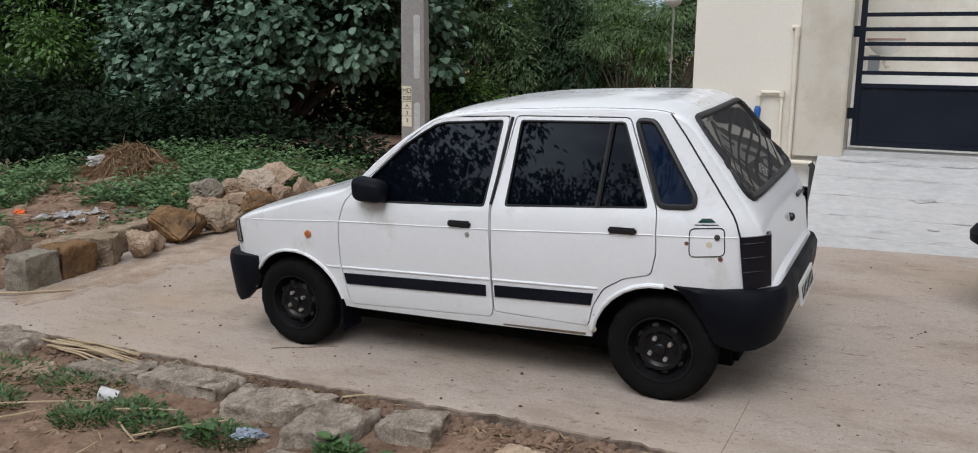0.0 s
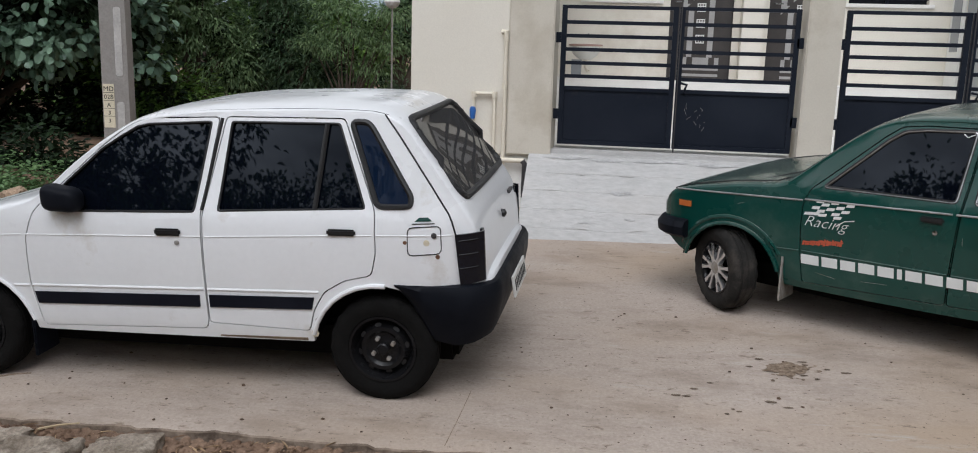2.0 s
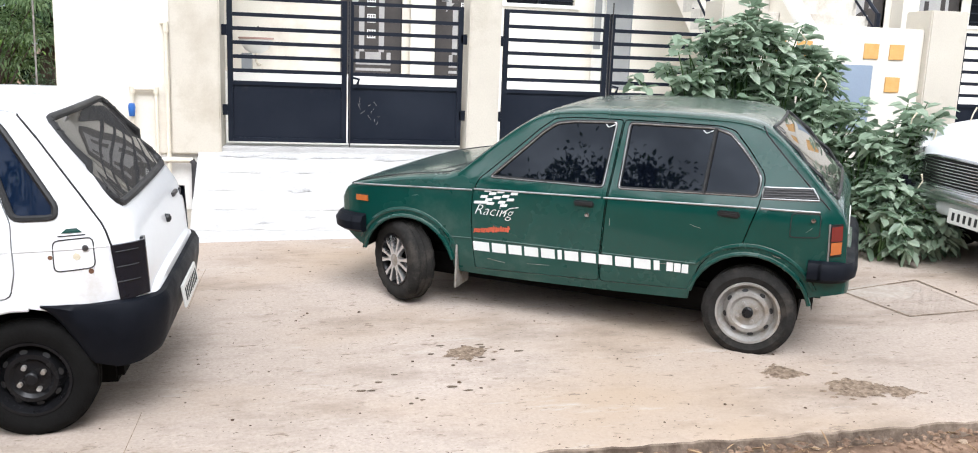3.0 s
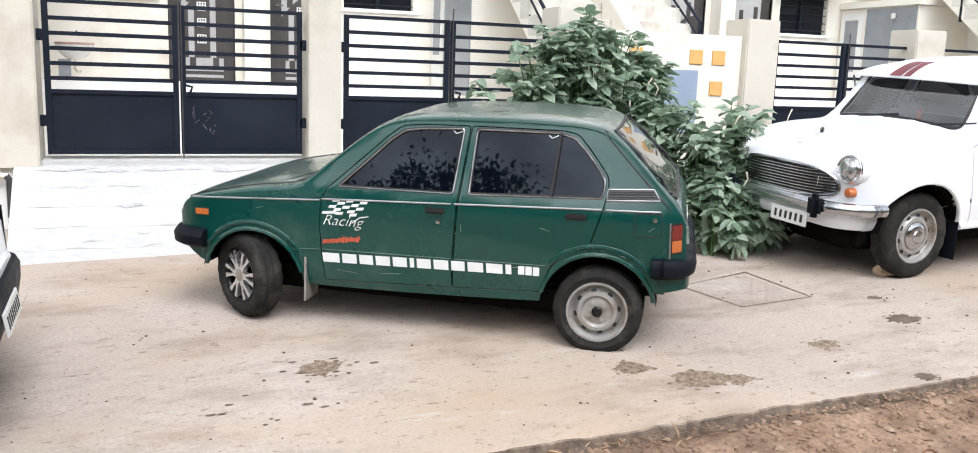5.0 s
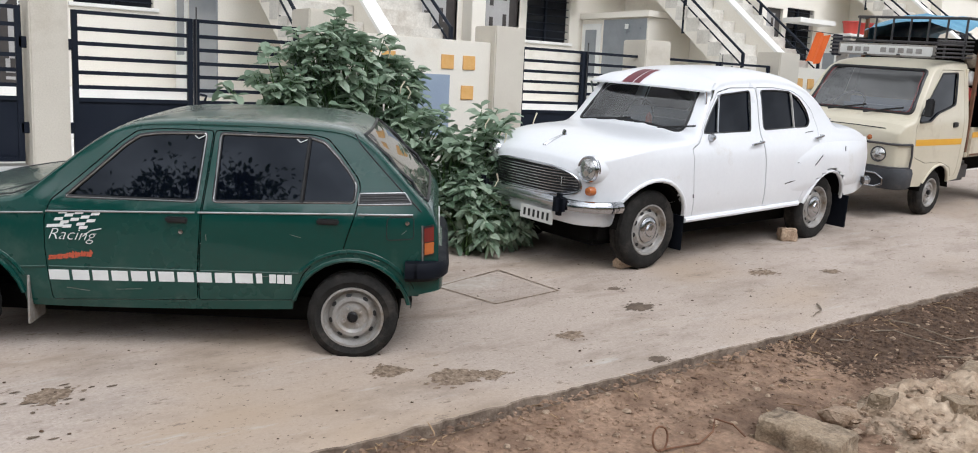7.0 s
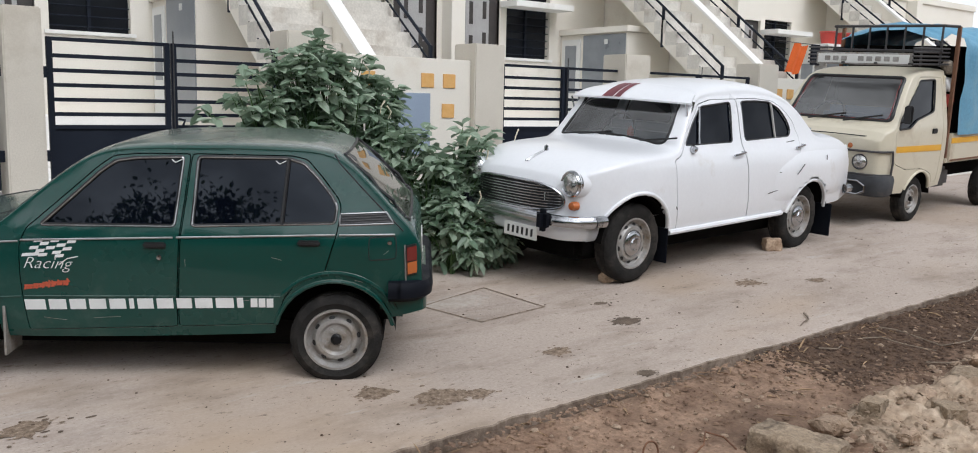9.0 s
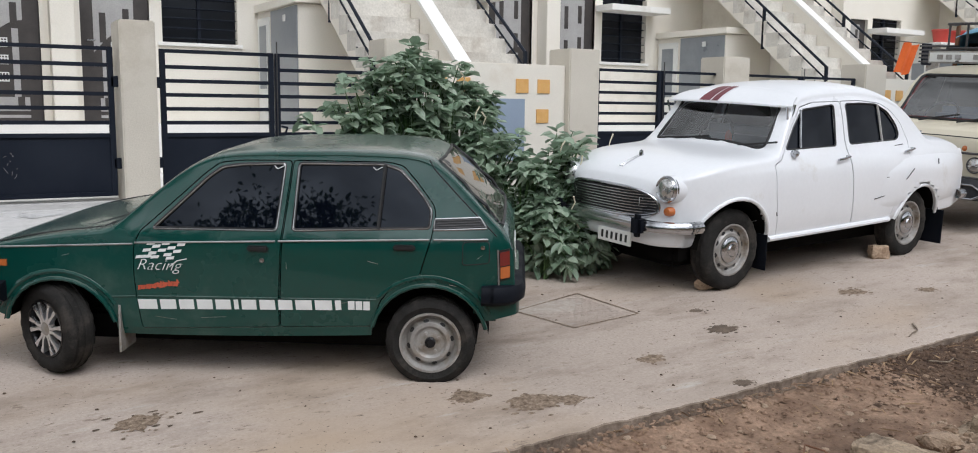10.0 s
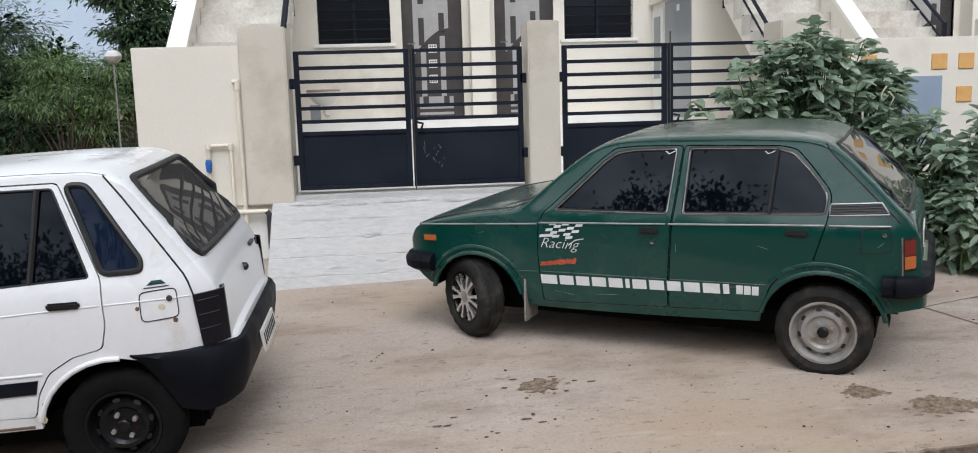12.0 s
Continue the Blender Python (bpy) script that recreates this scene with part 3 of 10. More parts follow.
M_LEAF_LIGHT = leaf_material("feathery_leaf", (0.10, 0.175, 0.075), (0.24, 0.34, 0.16), 0.5, 0.4)
M_LEAF_THORN = leaf_material("dark_thorn_leaf", (0.040, 0.085, 0.042), (0.13, 0.205, 0.10), 0.5, 0.35)
M_LEAF_WEED = leaf_material("verge_weed_leaf", (0.075, 0.15, 0.055), (0.17, 0.28, 0.11), 0.5)
M_LEAF_GROUND = leaf_material("weed_leaf", (0.045, 0.10, 0.03), (0.11, 0.195, 0.065), 0.5)
M_STRAW = leaf_material("straw", (0.17, 0.10, 0.06), (0.44, 0.31, 0.18), 0.85, 0.1)

# ---- ground and road ----
SLAB_NEAR, RAMP_FOOT, SLAB_LEFT = 3.70, 7.39, -4.75


def lumps(x, y, s, seed=0.0):
    return noise.noise(Vector((x * s, y * s, seed)))


def ground_z(x, y):
    z = road_z(x, y)
    if -6 < x < 40 and SLAB_NEAR - 0.05 < y < 14 and x > SLAB_LEFT:
        return z - 0.16
    if y <= SLAB_NEAR - 0.05:
        d = min(1.0, (SLAB_NEAR - 0.05 - y) / 0.35)
        return z - 0.020 - 0.022 * d + 0.022 * d * lumps(x, y, 1.7) + 0.012 * lumps(x, y, 6.0, 3.0) + 0.008 * lumps(x, y, 15.0, 8.0)
    bank = max(0.0, min(1.0, (SLAB_LEFT - 0.2 - x) / 1.5))
    return z - 0.05 + 0.16 * bank + 0.08 * bank * lumps(x, y, 0.9, 5.0) + 0.02 * lumps(x, y, 5.0, 2.0)


def spread(lo, hi, step, far):
    inner = list(np.arange(lo, hi + 1e-6, step))
    out = [far * k for k in (0.02, 0.04, 0.08, 0.16, 0.35, 0.65, 1.0)]
    return [lo - o for o in reversed(out)] + inner + [hi + o for o in out]


def build_ground():
    xs, ys = spread(-12.0, 16.0, 0.07, 1500.0), spread(-2.5, 13.0, 0.16, 1500.0)
    ys = [y for y in ys if not 1.2 < y < 3.62] + list(np.arange(1.2, 3.68, 0.06))
    ys.sort()
    verts = [(x, y, ground_z(x, y)) for y in ys for x in xs]
    nx = len(xs)
    faces = [(j * nx + i, j * nx + i + 1, (j + 1) * nx + i + 1, (j + 1) * nx + i) for j in range(len(ys) - 1) for i in range(nx - 1)]
    me = bpy.data.meshes.new("ground")
    me.from_pydata(verts, [], faces)
    for p in me.polygons:
        p.use_smooth = True
    me.materials.append(M_SOIL)
    tagged(new("ground", me), "brown bare soil beside the concrete road", "ground", "", "structure")


build_ground()


def build_road():
    """The concrete slab: a fine sheet with an uneven broken near edge and a real thickness."""
    bm = bmesh.new()
    xs = list(np.arange(SLAB_LEFT - 0.1, 12.0, 0.045)) + [12.5, 14, 15, 17, 20, 25, 32, 45]
    rows = [0.0, 0.01, 0.06, 0.2, 0.5, 0.9, 1.4, 2.0, 2.6, 3.2, 3.9]
    top, low = [], []
    for x in xs:
        near = SLAB_NEAR + 0.025 * lumps(x, 0, 1.3, 9.0) + 0.025 * lumps(x, 0, 6.0, 4.0) + 0.016 * lumps(x, 0, 17.0, 4.0)
        col = []
        for r in rows:
            y = near + r
            drop = 0.012 * math.exp(-r / 0.02) + 0.006 * lumps(x, y, 0.8, 1.0)
            col.append(bm.verts.new((x, y, road_z(x, y) - drop)))
        top.append(col)
        low.append(bm.verts.new((x, near + 0.015 * lumps(x, 0, 9.0, 7.0), road_z(x, near) - 0.19)))
    for a, b in zip(top, top[1:]):
        for j in range(len(rows) - 1):
            bm.faces.new((a[j], b[j], b[j + 1], a[j + 1])).material_index = 0 if j else 1
    for i in range(len(xs) - 1):
        bm.faces.new((low[i], low[i + 1], top[i + 1][0], top[i][0])).material_index = 1
    road = structure("road", bm, M_CONCRETE, "pale dusty concrete road slab with a broken edge", "road", 30)
    road.data.materials.append(M_EDGE)
    return road


build_road()

# ---- the row of houses ----
PIER_Y, GATE_Y, YARD_Z, HOUSE_Y, FLOOR_Z = 8.10, 8.25, 1.03, 12.3, 1.60
PIER_TOP, GATE_TOP, PERIOD = 2.50, 2.305, 7.0


def wall_box(name, lo, hi, mat, label, category="wall", bevel=0.006):
    return structure(name, box(lo, hi, bevel), mat, label, category)


def build_ramp():
    """The whitewashed board-marked ramp before the first gates; each board mark is a shallow groove."""
    x0, x1 = 0.40, 5.05
    n = 5
    bm = bmesh.new()
    pts = []
    for k in range(n):
        t0, t1 = k / n, (k + 1) / n
        for t, d in ((t0, 0.0), (t1 - 0.012, 0.0), (t1 - 0.008, 0.002), (t1 - 0.004, 0.002)):
            pts.append((RAMP_FOOT + (PIER_Y - RAMP_FOOT) * t + d * 0.6, 0.30 + 0.70 * t - d))
    pts = [(RAMP_FOOT - 0.015, 0.26)] + pts + [(PIER_Y, 1.0), (PIER_Y + 0.05, 1.005)]
    xs = [x0 + (x1 - x0) * i / 40 for i in range(41)]
    grid = [[bm.verts.new((x + 0.012 * lumps(z, x, 4.0), y, z + (0.006 * lumps(x, z, 5.0) if z < 0.99 else 0))) for y, z in pts] for x in xs]
    for a, b in zip(grid, grid[1:]):
        for j in range(len(pts) - 1):
            bm.faces.new((a[j], b[j], b[j + 1], a[j + 1]))
    for col in (grid[0], grid[-1]):
        base = [bm.verts.new((col[0].co.x, PIER_Y + 0.05, 0.26))]
        bm.faces.new(col + base)
    bmesh.ops.recalc_face_normals(bm, faces=bm.faces[:])
    return structure("ramp", bm, M_RAMP, "steep whitewashed ramp with board marks and worn patches", "ramp", 25)


build_ramp()


def build_worn_patches():
    """Ragged places where the whitewash has come off the ramp, and small nail holes and chips."""
    rng = random.Random(4)

    def on_ramp(x, t, up=0.004):
        return (x, RAMP_FOOT + (PIER_Y - RAMP_FOOT) * t - up, 0.30 + 0.70 * t + up)

    def patch(bm, cx, t, w, h, n=40):
        off = rng.uniform(0, 90)
        ring = []
        for k in range(n):
            u = Vector((math.cos(math.tau * k / n), math.sin(math.tau * k / n), off))
            r = 1.0 + 0.7 * noise.noise(u * 1.3) + 0.45 * noise.noise(u * 3.5) + 0.3 * noise.noise(u * 9)
            ring.append(bm.verts.new(on_ramp(cx + w * r * u.x, t + h * r * u.y)))
        bm.faces.new(ring)
    for cx, t, w, h in ((1.25, 0.60, 0.085, 0.022), (1.33, 0.33, 0.04, 0.010), (0.75, 0.965, 0.16, 0.014), (1.1, 0.955, 0.12, 0.02), (1.55, 0.965, 0.22, 0.016), (2.0, 0.955, 0.16, 0.02), (2.4, 0.965, 0.13, 0.014), (1.45, 0.07, 0.10, 0.016), (0.7, 0.05, 0.14, 0.012), (0.95, 0.27, 0.05, 0.007), (0.62, 0.40, 0.05, 0.006)):
        bm = bmesh.new()
        patch(bm, cx, t, w, h)
        bmesh.ops.recalc_face_normals(bm, faces=bm.faces[:])
        tagged(part("chipped_patch", bm, M_RAMP_WORN, None, "", 0), "grey cement showing where whitewash has chipped off", "patch", "", "structure")
    bm = bmesh.new()
    for _ in range(90):
        patch(bm, rng.uniform(0.45, 2.9), rng.uniform(0.03, 0.97), rng.uniform(0.003, 0.010), rng.uniform(0.002, 0.006), 8)
    for _ in range(40):
        patch(bm, rng.uniform(0.45, 2.9), (rng.randint(0, 5) + rng.uniform(-0.04, 0.04)) / 5.2 + 0.02, rng.uniform(0.02, 0.07), rng.uniform(0.002, 0.004), 12)
    bmesh.ops.recalc_face_normals(bm, faces=bm.faces[:])
    tagged(part("paint_chips", bm, M_GREY_CEMENT, None, "", 0), "small chips and nail holes in the whitewash", "chips", "", "stuff")


build_worn_patches()


def pier(x0, x1, top, y0=PIER_Y, base=0.98, depth=0.40):
    wall_box("gate_pier", (x0, y0, base), (x1, y0 + depth, top), M_PIER, "square beige plastered gate pier", "pier", 0.012)


for x0, x1, top in ((0.19, 0.59, 2.51), (2.69, 2.97, 2.52), (5.02, 5.40, 2.48), (7.16, 7.56, 2.48), (9.42, 9.86, 2.48), (12.05, 12.5, 2.48), (14.2, 14.6, 2.48)):
    pier(x0, x1, top)


def build_front_walls():
    wall_box("wall_end", (-0.70, PIER_Y + 0.03, 0.98), (0.19, PIER_Y + 0.20, 2.36), M_WALL, "cream painted end stretch of boundary wall")
    wall_box("plinth_end", (-0.68, PIER_Y + 0.06, 0.15), (0.40, PIER_Y + 0.22, 0.98), M_PIER, "beige plinth under the boundary wall", "plinth")
    wall_box("wall_side", (-0.70, PIER_Y + 0.20, 0.2), (-0.55, 14.5, 2.36), M_WALL, "cream painted side boundary wall")
    for base in (0.0, PERIOD):
        wall_box("wall_front", (5.40 + base, PIER_Y + 0.08, 0.3), (7.16 + base, PIER_Y + 0.22, 2.30), M_WALL, "cream boundary wall with inset orange and blue tiles")
    wall_box("plinth_front", (5.06, PIER_Y + 0.02, 0.25), (16.0, PIER_Y + 0.45, 0.985), M_WHITEWASH, "whitewashed plinth under the gates", "plinth")
    wall_box("yard", (-0.55, PIER_Y + 0.05, 0.5), (30.0, HOUSE_Y + 3.0, YARD_Z - 0.03), M_WHITEWASH, "pale cement front yard behind the gates", "yard", 0)
    wall_box("threshold", (0.59, PIER_Y + 0.04, 0.9), (2.69, GATE_Y + 0.25, 1.045), M_RAMP, "pale worn gate threshold", "threshold")


build_front_walls()


def build_tiles():
    for base in (0.0, PERIOD):
        y = PIER_Y + 0.08
        for x, z in ((6.53, 2.0), (6.80, 2.0), (6.79, 1.69), (5.56, 2.0), (5.83, 2.0), (5.57, 1.69)):
            t = part("wall_tile", box((x + base, y - 0.012, z), (x + base + 0.155, y + 0.004, z + 0.145), 0.003), M_TILE_ORANGE)
            tagged(t, "square orange ceramic tile set in the wall", "tile", "orange wall tiles")
        t = part("wall_panel", box((6.18 + base, y - 0.014, 1.3), (6.64 + base, y + 0.004, 1.94), 0.003), M_TILE_BLUE)
        tagged(t, "blue-grey tiled rectangle set in the wall", "tile", "blue wall panels")


build_tiles()


def build_gate(x0, x1, z0, z1, y, leaves, label):
    """A steel gate: sheet below, six flat bars above, in two leaves."""
    g = thing("steel_gate", pose(0, 0, 0), label, "gate", "front gates")
    for k in range(leaves):
        a = x0 + (x1 - x0) * k / leaves + (0.006 if k else 0)
        b = x0 + (x1 - x0) * (k + 1) / leaves - (0.006 if k < leaves - 1 else 0)
        w = 0.045
        leaf = part("leaf_frame", box((a, y - 0.02, z0), (a + w, y + 0.02, z1), 0.003), M_GATE, g)
        part("stile", box((b - w, y - 0.02, z0), (b, y + 0.02, z1), 0.003), M_GATE, leaf)
        panel_top = z0 + 0.40 * (z1 - z0)
        part("sheet", box((a + w, y - 0.004, z0 + 0.03), (b - w, y + 0.004, panel_top), 0.0), M_GATE, leaf, "black sheet-steel lower panel with chalky scuffs")
        part("bottom_rail", box((a + w, y - 0.018, z0), (b - w, y + 0.018, z0 + 0.035), 0.002), M_GATE, leaf)
        part("middle_rail", box((a + w, y - 0.018, panel_top - 0.005), (b - w, y + 0.018, panel_top + 0.03), 0.002), M_GATE, leaf)
        part("top_rail", box((a + w, y - 0.02, z1 - 0.03), (b - w, y + 0.02, z1), 0.002), M_GATE, leaf)
        for i in range(5):
            z = panel_top + (z1 - 0.03 - panel_top) * (i + 1) / 6
            part("bar", box((a + w, y - 0.012, z - 0.016), (b - w, y + 0.012, z + 0.016), 0.002), M_GATE, leaf)
        hx = a - 0.02 if k == 0 else b + 0.02
        if leaves == 1 or k in (0, leaves - 1):
            for f in (0.22, 0.77):
                part("hinge", box((hx - 0.045, y - 0.02, z0 + f * (z1 - z0) - 0.045), (hx + 0.025, y + 0.025, z0 + f * (z1 - z0) + 0.045), 0.006), M_GATE, leaf)
    mid = (x0 + x1) / 2
    if leaves == 2:
        part("latch", tube([(mid + 0.05, y - 0.03, z0 + 0.47 * (z1 - z0)), (mid + 0.10, y - 0.05, z0 + 0.46 * (z1 - z0)), (mid + 0.085, y - 0.05, z0 + 0.43 * (z1 - z0)), (mid + 0.09, y - 0.04, z0 + 0.405 * (z1 - z0))], 0.011, segs=6), M_GATE, g)
        part("drop_bolt", tube([(mid + 0.02, y - 0.03, z0 - 0.03), (mid + 0.02, y - 0.03, z1 + 0.10)], 0.006, segs=6), M_STEEL_DARK, g)
    return g


first_gate = build_gate(0.635, 2.655, 1.085, GATE_TOP, GATE_Y, 2, "double black steel gate with bars over sheet, shut")
build_gate(3.02, 4.98, 1.085, GATE_TOP, GATE_Y, 2, "double black steel gate half hidden by a parked car")
rng = random.Random(17)
for k in range(12):
    x, z, a = rng.uniform(1.74, 1.93), rng.uniform(1.23, 1.47), rng.uniform(-1.2, 1.2)
    d = Vector((math.sin(a), 0, math.cos(a))) * rng.uniform(0.006, 0.03)
    p = Vector((x, GATE_Y - 0.0045, z))
    part("scratch", tube([p - d, p + Vector((rng.uniform(-0.004, 0.004), 0, 0)), p + d], 0.0016, segs=4), M_RIM_GREY, first_gate, "pale scratch in the paint")
build_gate(7.62, 9.52, 1.085, 2.29, GATE_Y, 2, "double black steel gate behind a leafy bush")
build_gate(9.90, 12.02, 1.085, 2.29, GATE_Y, 2, "double black steel gate behind a parked saloon")


def build_facade(base):
    """One pair of mirrored houses, with doors, barred windows and the platform that they stand on."""
    y = HOUSE_Y
    c = 2.68 + base
    lo, hi = c - 3.42, c + 3.42
    bm = bmesh.new()
    holes = []
    for s in (-1, 1):
        holes.append(sorted((c + s * 0.22, c + s * 1.02)) + [FLOOR_Z, 3.70])
        holes.append(sorted((c + s * 1.17, c + s * 2.12)) + [2.62, 3.75])
    xs = sorted({lo, hi, *[h[k] for h in holes for k in (0, 1)]})
    zs = sorted({YARD_Z - 0.05, 4.6, *[h[k] for h in holes for k in (2, 3)]})
    for xa, xb in zip(xs, xs[1:]):
        for za, zb in zip(zs, zs[1:]):
            if not any(h[0] < (xa + xb) / 2 < h[1] and h[2] < (za + zb) / 2 < h[3] for h in holes):
                add_box(bm, (xa, y, za), (xb, y + 0.22, zb))
    bmesh.ops.remove_doubles(bm, verts=bm.verts[:], dist=0.0005)
    structure("wall_house", bm, M_HOUSE, "cream painted house front with doors and windows", "wall")
    wall_box("platform", (lo + 0.9, y - 0.75, YARD_Z - 0.04), (hi - 0.9, y - 0.002, FLOOR_Z), M_WHITEWASH, "white raised platform before the house doors", "platform")
    wall_box("wall_back", (lo, y + 2.6, YARD_Z), (hi, y + 2.75, 4.6), M_HOUSE, "plain back wall inside the house")
    wall_box("roof_slab", (lo, y - 0.05, 4.6), (hi, y + 2.9, 4.75), M_HOUSE, "flat concrete roof slab", "roof")
    wall_box("party_column", (c - 0.13, y - 0.28, FLOOR_Z), (c + 0.13, y - 0.003, 4.6), M_HOUSE, "cream column between two house doors", "column")
    for s in (-1, 1):
        xa, xb = sorted((c + s * 0.22, c + s * 1.02))
        d = thing("panel_door", pose(xa, y + 0.06, FLOOR_Z), "dark laminate house door with a grey curved pattern, shut", "door", "house doors")
        part("leaf", box((0.0, 0.0, 0.0), (0.80, 0.045, 2.1), 0.003), M_DOOR_DARK, d)
        arc = [(0.15 + 0.47 * u, 0.86 + 0.34 * math.sin(math.pi / 2 * u)) for u in np.linspace(0, 1, 10)]
        up = bmesh.new()
        add_prism(up, arc + [(0.62, 2.00), (0.15, 2.00)], 1, -0.006, 0.0)
        part("inlay_panel", up, M_DOOR_GREY, d, "grey laminate inlay above a curve")
        part("inlay_panel", box((0.20, -0.006, 0.135), (0.66, 0.0, 0.30), 0.002), M_DOOR_GREY, d, "grey laminate inlay")
        part("inlay_panel", box((0.20, -0.006, 0.055), (0.66, 0.0, 0.09), 0.001), M_DOOR_GREY, d, "grey laminate inlay")
        for x0, za, zb in ((0.24, 0.30, 0.93), (0.50, 0.30, 1.10)):
            part("grey_strip", box((x0, -0.006, za), (x0 + 0.07, 0.0, zb), 0.001), M_DOOR_GREY, d, "grey laminate strip")
        for x0, za, zb in ((0.22, 0.98, 1.34), (0.49, 1.16, 1.40), (0.22, 1.52, 1.88), (0.49, 1.62, 1.90), (0.25, 0.18, 0.304), (0.53, 0.18, 0.304)):
            part("dark_strip", box((x0, -0.010, za), (x0 + 0.075, -0.004, zb), 0.001), M_DOOR_DARK, d)
        for zz in (0.48, 0.68, 0.88):
            sq = part("white_square", box((0.345, -0.012, zz), (0.455, 0.0, zz + 0.11), 0.001), M_PLATE, d, "small white lattice inlay")
            dots = bmesh.new()
            for u in range(3):
                for w in range(3):
                    add_box(dots, (0.358 + 0.032 * u, -0.0135, zz + 0.013 + 0.032 * w), (0.378 + 0.032 * u, -0.011, zz + 0.033 + 0.032 * w))
            part("lattice_gap", dots, M_DOOR_DARK, sq, "", 0)
        part("door_handle", tube([(0.07, -0.012, 1.0), (0.07, -0.05, 1.0), (0.17, -0.05, 1.0)], 0.009, segs=8), M_CHROME, d)
        part("door_frame", box((-0.05, -0.05, 0.0), (0.0, 0.12, 2.15), 0.003), M_HOUSE, d)
        part("door_frame", box((0.80, -0.05, 0.0), (0.85, 0.12, 2.15), 0.003), M_HOUSE, d)
        xa, xb = sorted((c + s * 1.17, c + s * 2.12))
        w = thing("barred_window", pose(xa, y + 0.05, 2.62), "dark window behind horizontal security bars", "window", "house windows")
        part("pane", box((0.0, 0.06, 0.0), (0.95, 0.075, 1.13), 0.0), M_WINDOW_DARK, w)
        part("window_sill", box((-0.06, -0.085, -0.05), (1.01, 0.10, -0.002), 0.006), M_WHITEWASH, w)
        for k in range(9):
            part("bar", tube([(0.0, 0.0, 0.06 + k * 0.125), (0.95, 0.0, 0.06 + k * 0.125)], 0.008, segs=6), M_GATE, w)
        part("mullion", box((0.455, 0.02, 0.0), (0.495, 0.06, 1.13), 0.002), M_GATE, w)
        wall_box("sunshade", (xa - 0.15, y - 0.45, 3.42 if base else 3.95), (xb + 0.15, y - 0.002, 3.52 if base else 4.05), M_WHITEWASH, "concrete sunshade over the window", "sunshade")


def build_stairs(side_x, left, right, base_y=8.62):
    """Two outside stairs that climb from the street between a shared sloping parapet."""
    slope, rise, run = 0.79, 0.186, 0.235
    top_y = 13.2

    def line(y, z):
        return z + slope * (y - 8.65)
    bm = bmesh.new()
    add_prism(bm, [(base_y - 0.25, YARD_Z - 0.04), (base_y - 0.25, line(base_y - 0.25, 2.27)), (top_y, line(top_y, 2.27)), (top_y, YARD_Z - 0.04)], 0, side_x - 0.07, side_x + 0.07)
    structure("parapet", bm, M_HOUSE, "sloping cream stair parapet", "parapet")
    cap = bmesh.new()
    add_prism(cap, [(base_y - 0.28, line(base_y - 0.28, 2.273)), (base_y - 0.28, line(base_y - 0.28, 2.325)), (top_y, line(top_y, 2.325)), (top_y, line(top_y, 2.273))], 0, side_x - 0.09, side_x + 0.09)
    structure("parapet_cap", cap, M_WHITEWASH, "white sloping parapet coping", "coping")
    for s, on in ((-1, left), (1, right)):
        if not on:
            continue
        a, b = sorted((side_x + s * 0.072, side_x + s * 0.95))
        st = thing("outside_stair", pose(0, 0, 0), "white cement outside stair along a sloping parapet", "stair", "outside stairs", "structure")
        k = 0
        while base_y + run * k < top_y - 0.1:
            ya = base_y + run * k
            zt = 1.90 + rise * (k + 1)
            part("step", box((a, ya, max(YARD_Z, zt - rise - 0.03)), (b, ya + run + 0.004, zt), 0.006), M_STEP, st)
            k += 1
        soffit = bmesh.new()
        ends = [(base_y - 0.05, 1.86), (top_y, 1.86 + slope * (top_y - base_y + 0.05))]
        add_prism(soffit, [(ends[0][0], ends[0][1]), (ends[1][0], ends[1][1]), (ends[1][0], ends[1][1] - 0.24), (ends[0][0], ends[0][1] - 0.24)], 0, a + 0.004, b - 0.004)
        part("soffit", soffit, M_HOUSE, st, "sloping underside of the stair")
        rx = side_x + s * 0.93
        r = thing("stair_rail", pose(0, 0, 0), "black steel handrail of an outside stair", "handrail", "stair rails")
        foot = Vector((rx, 8.90, 2.47))
        head = Vector((rx, 12.9, 2.47 + 0.775 * 4.0))
        part("top_rail", tube([foot, head], 0.020, segs=8), M_GATE, r)
        part("mid_rail", tube([foot - Vector((0, 0, 0.17)), head - Vector((0, 0, 0.17))], 0.013, segs=6), M_GATE, r)
        part("low_rail", tube([foot - Vector((0, 0, 0.34)), head - Vector((0, 0, 0.34))], 0.013, segs=6), M_GATE, r)
        for f in (0.0, 0.30, 0.62, 1.0):
            p = foot.lerp(head, f)
            part("post", box((p.x - 0.02, p.y - 0.02, p.z - 0.62), (p.x + 0.02, p.y + 0.02, p.z + 0.01), 0.002), M_GATE, r)


for k in range(4):
    build_facade(PERIOD * k)
build_stairs(-0.46, False, True)
for k in range(3):
    build_stairs(6.18 + PERIOD * k, True, True)


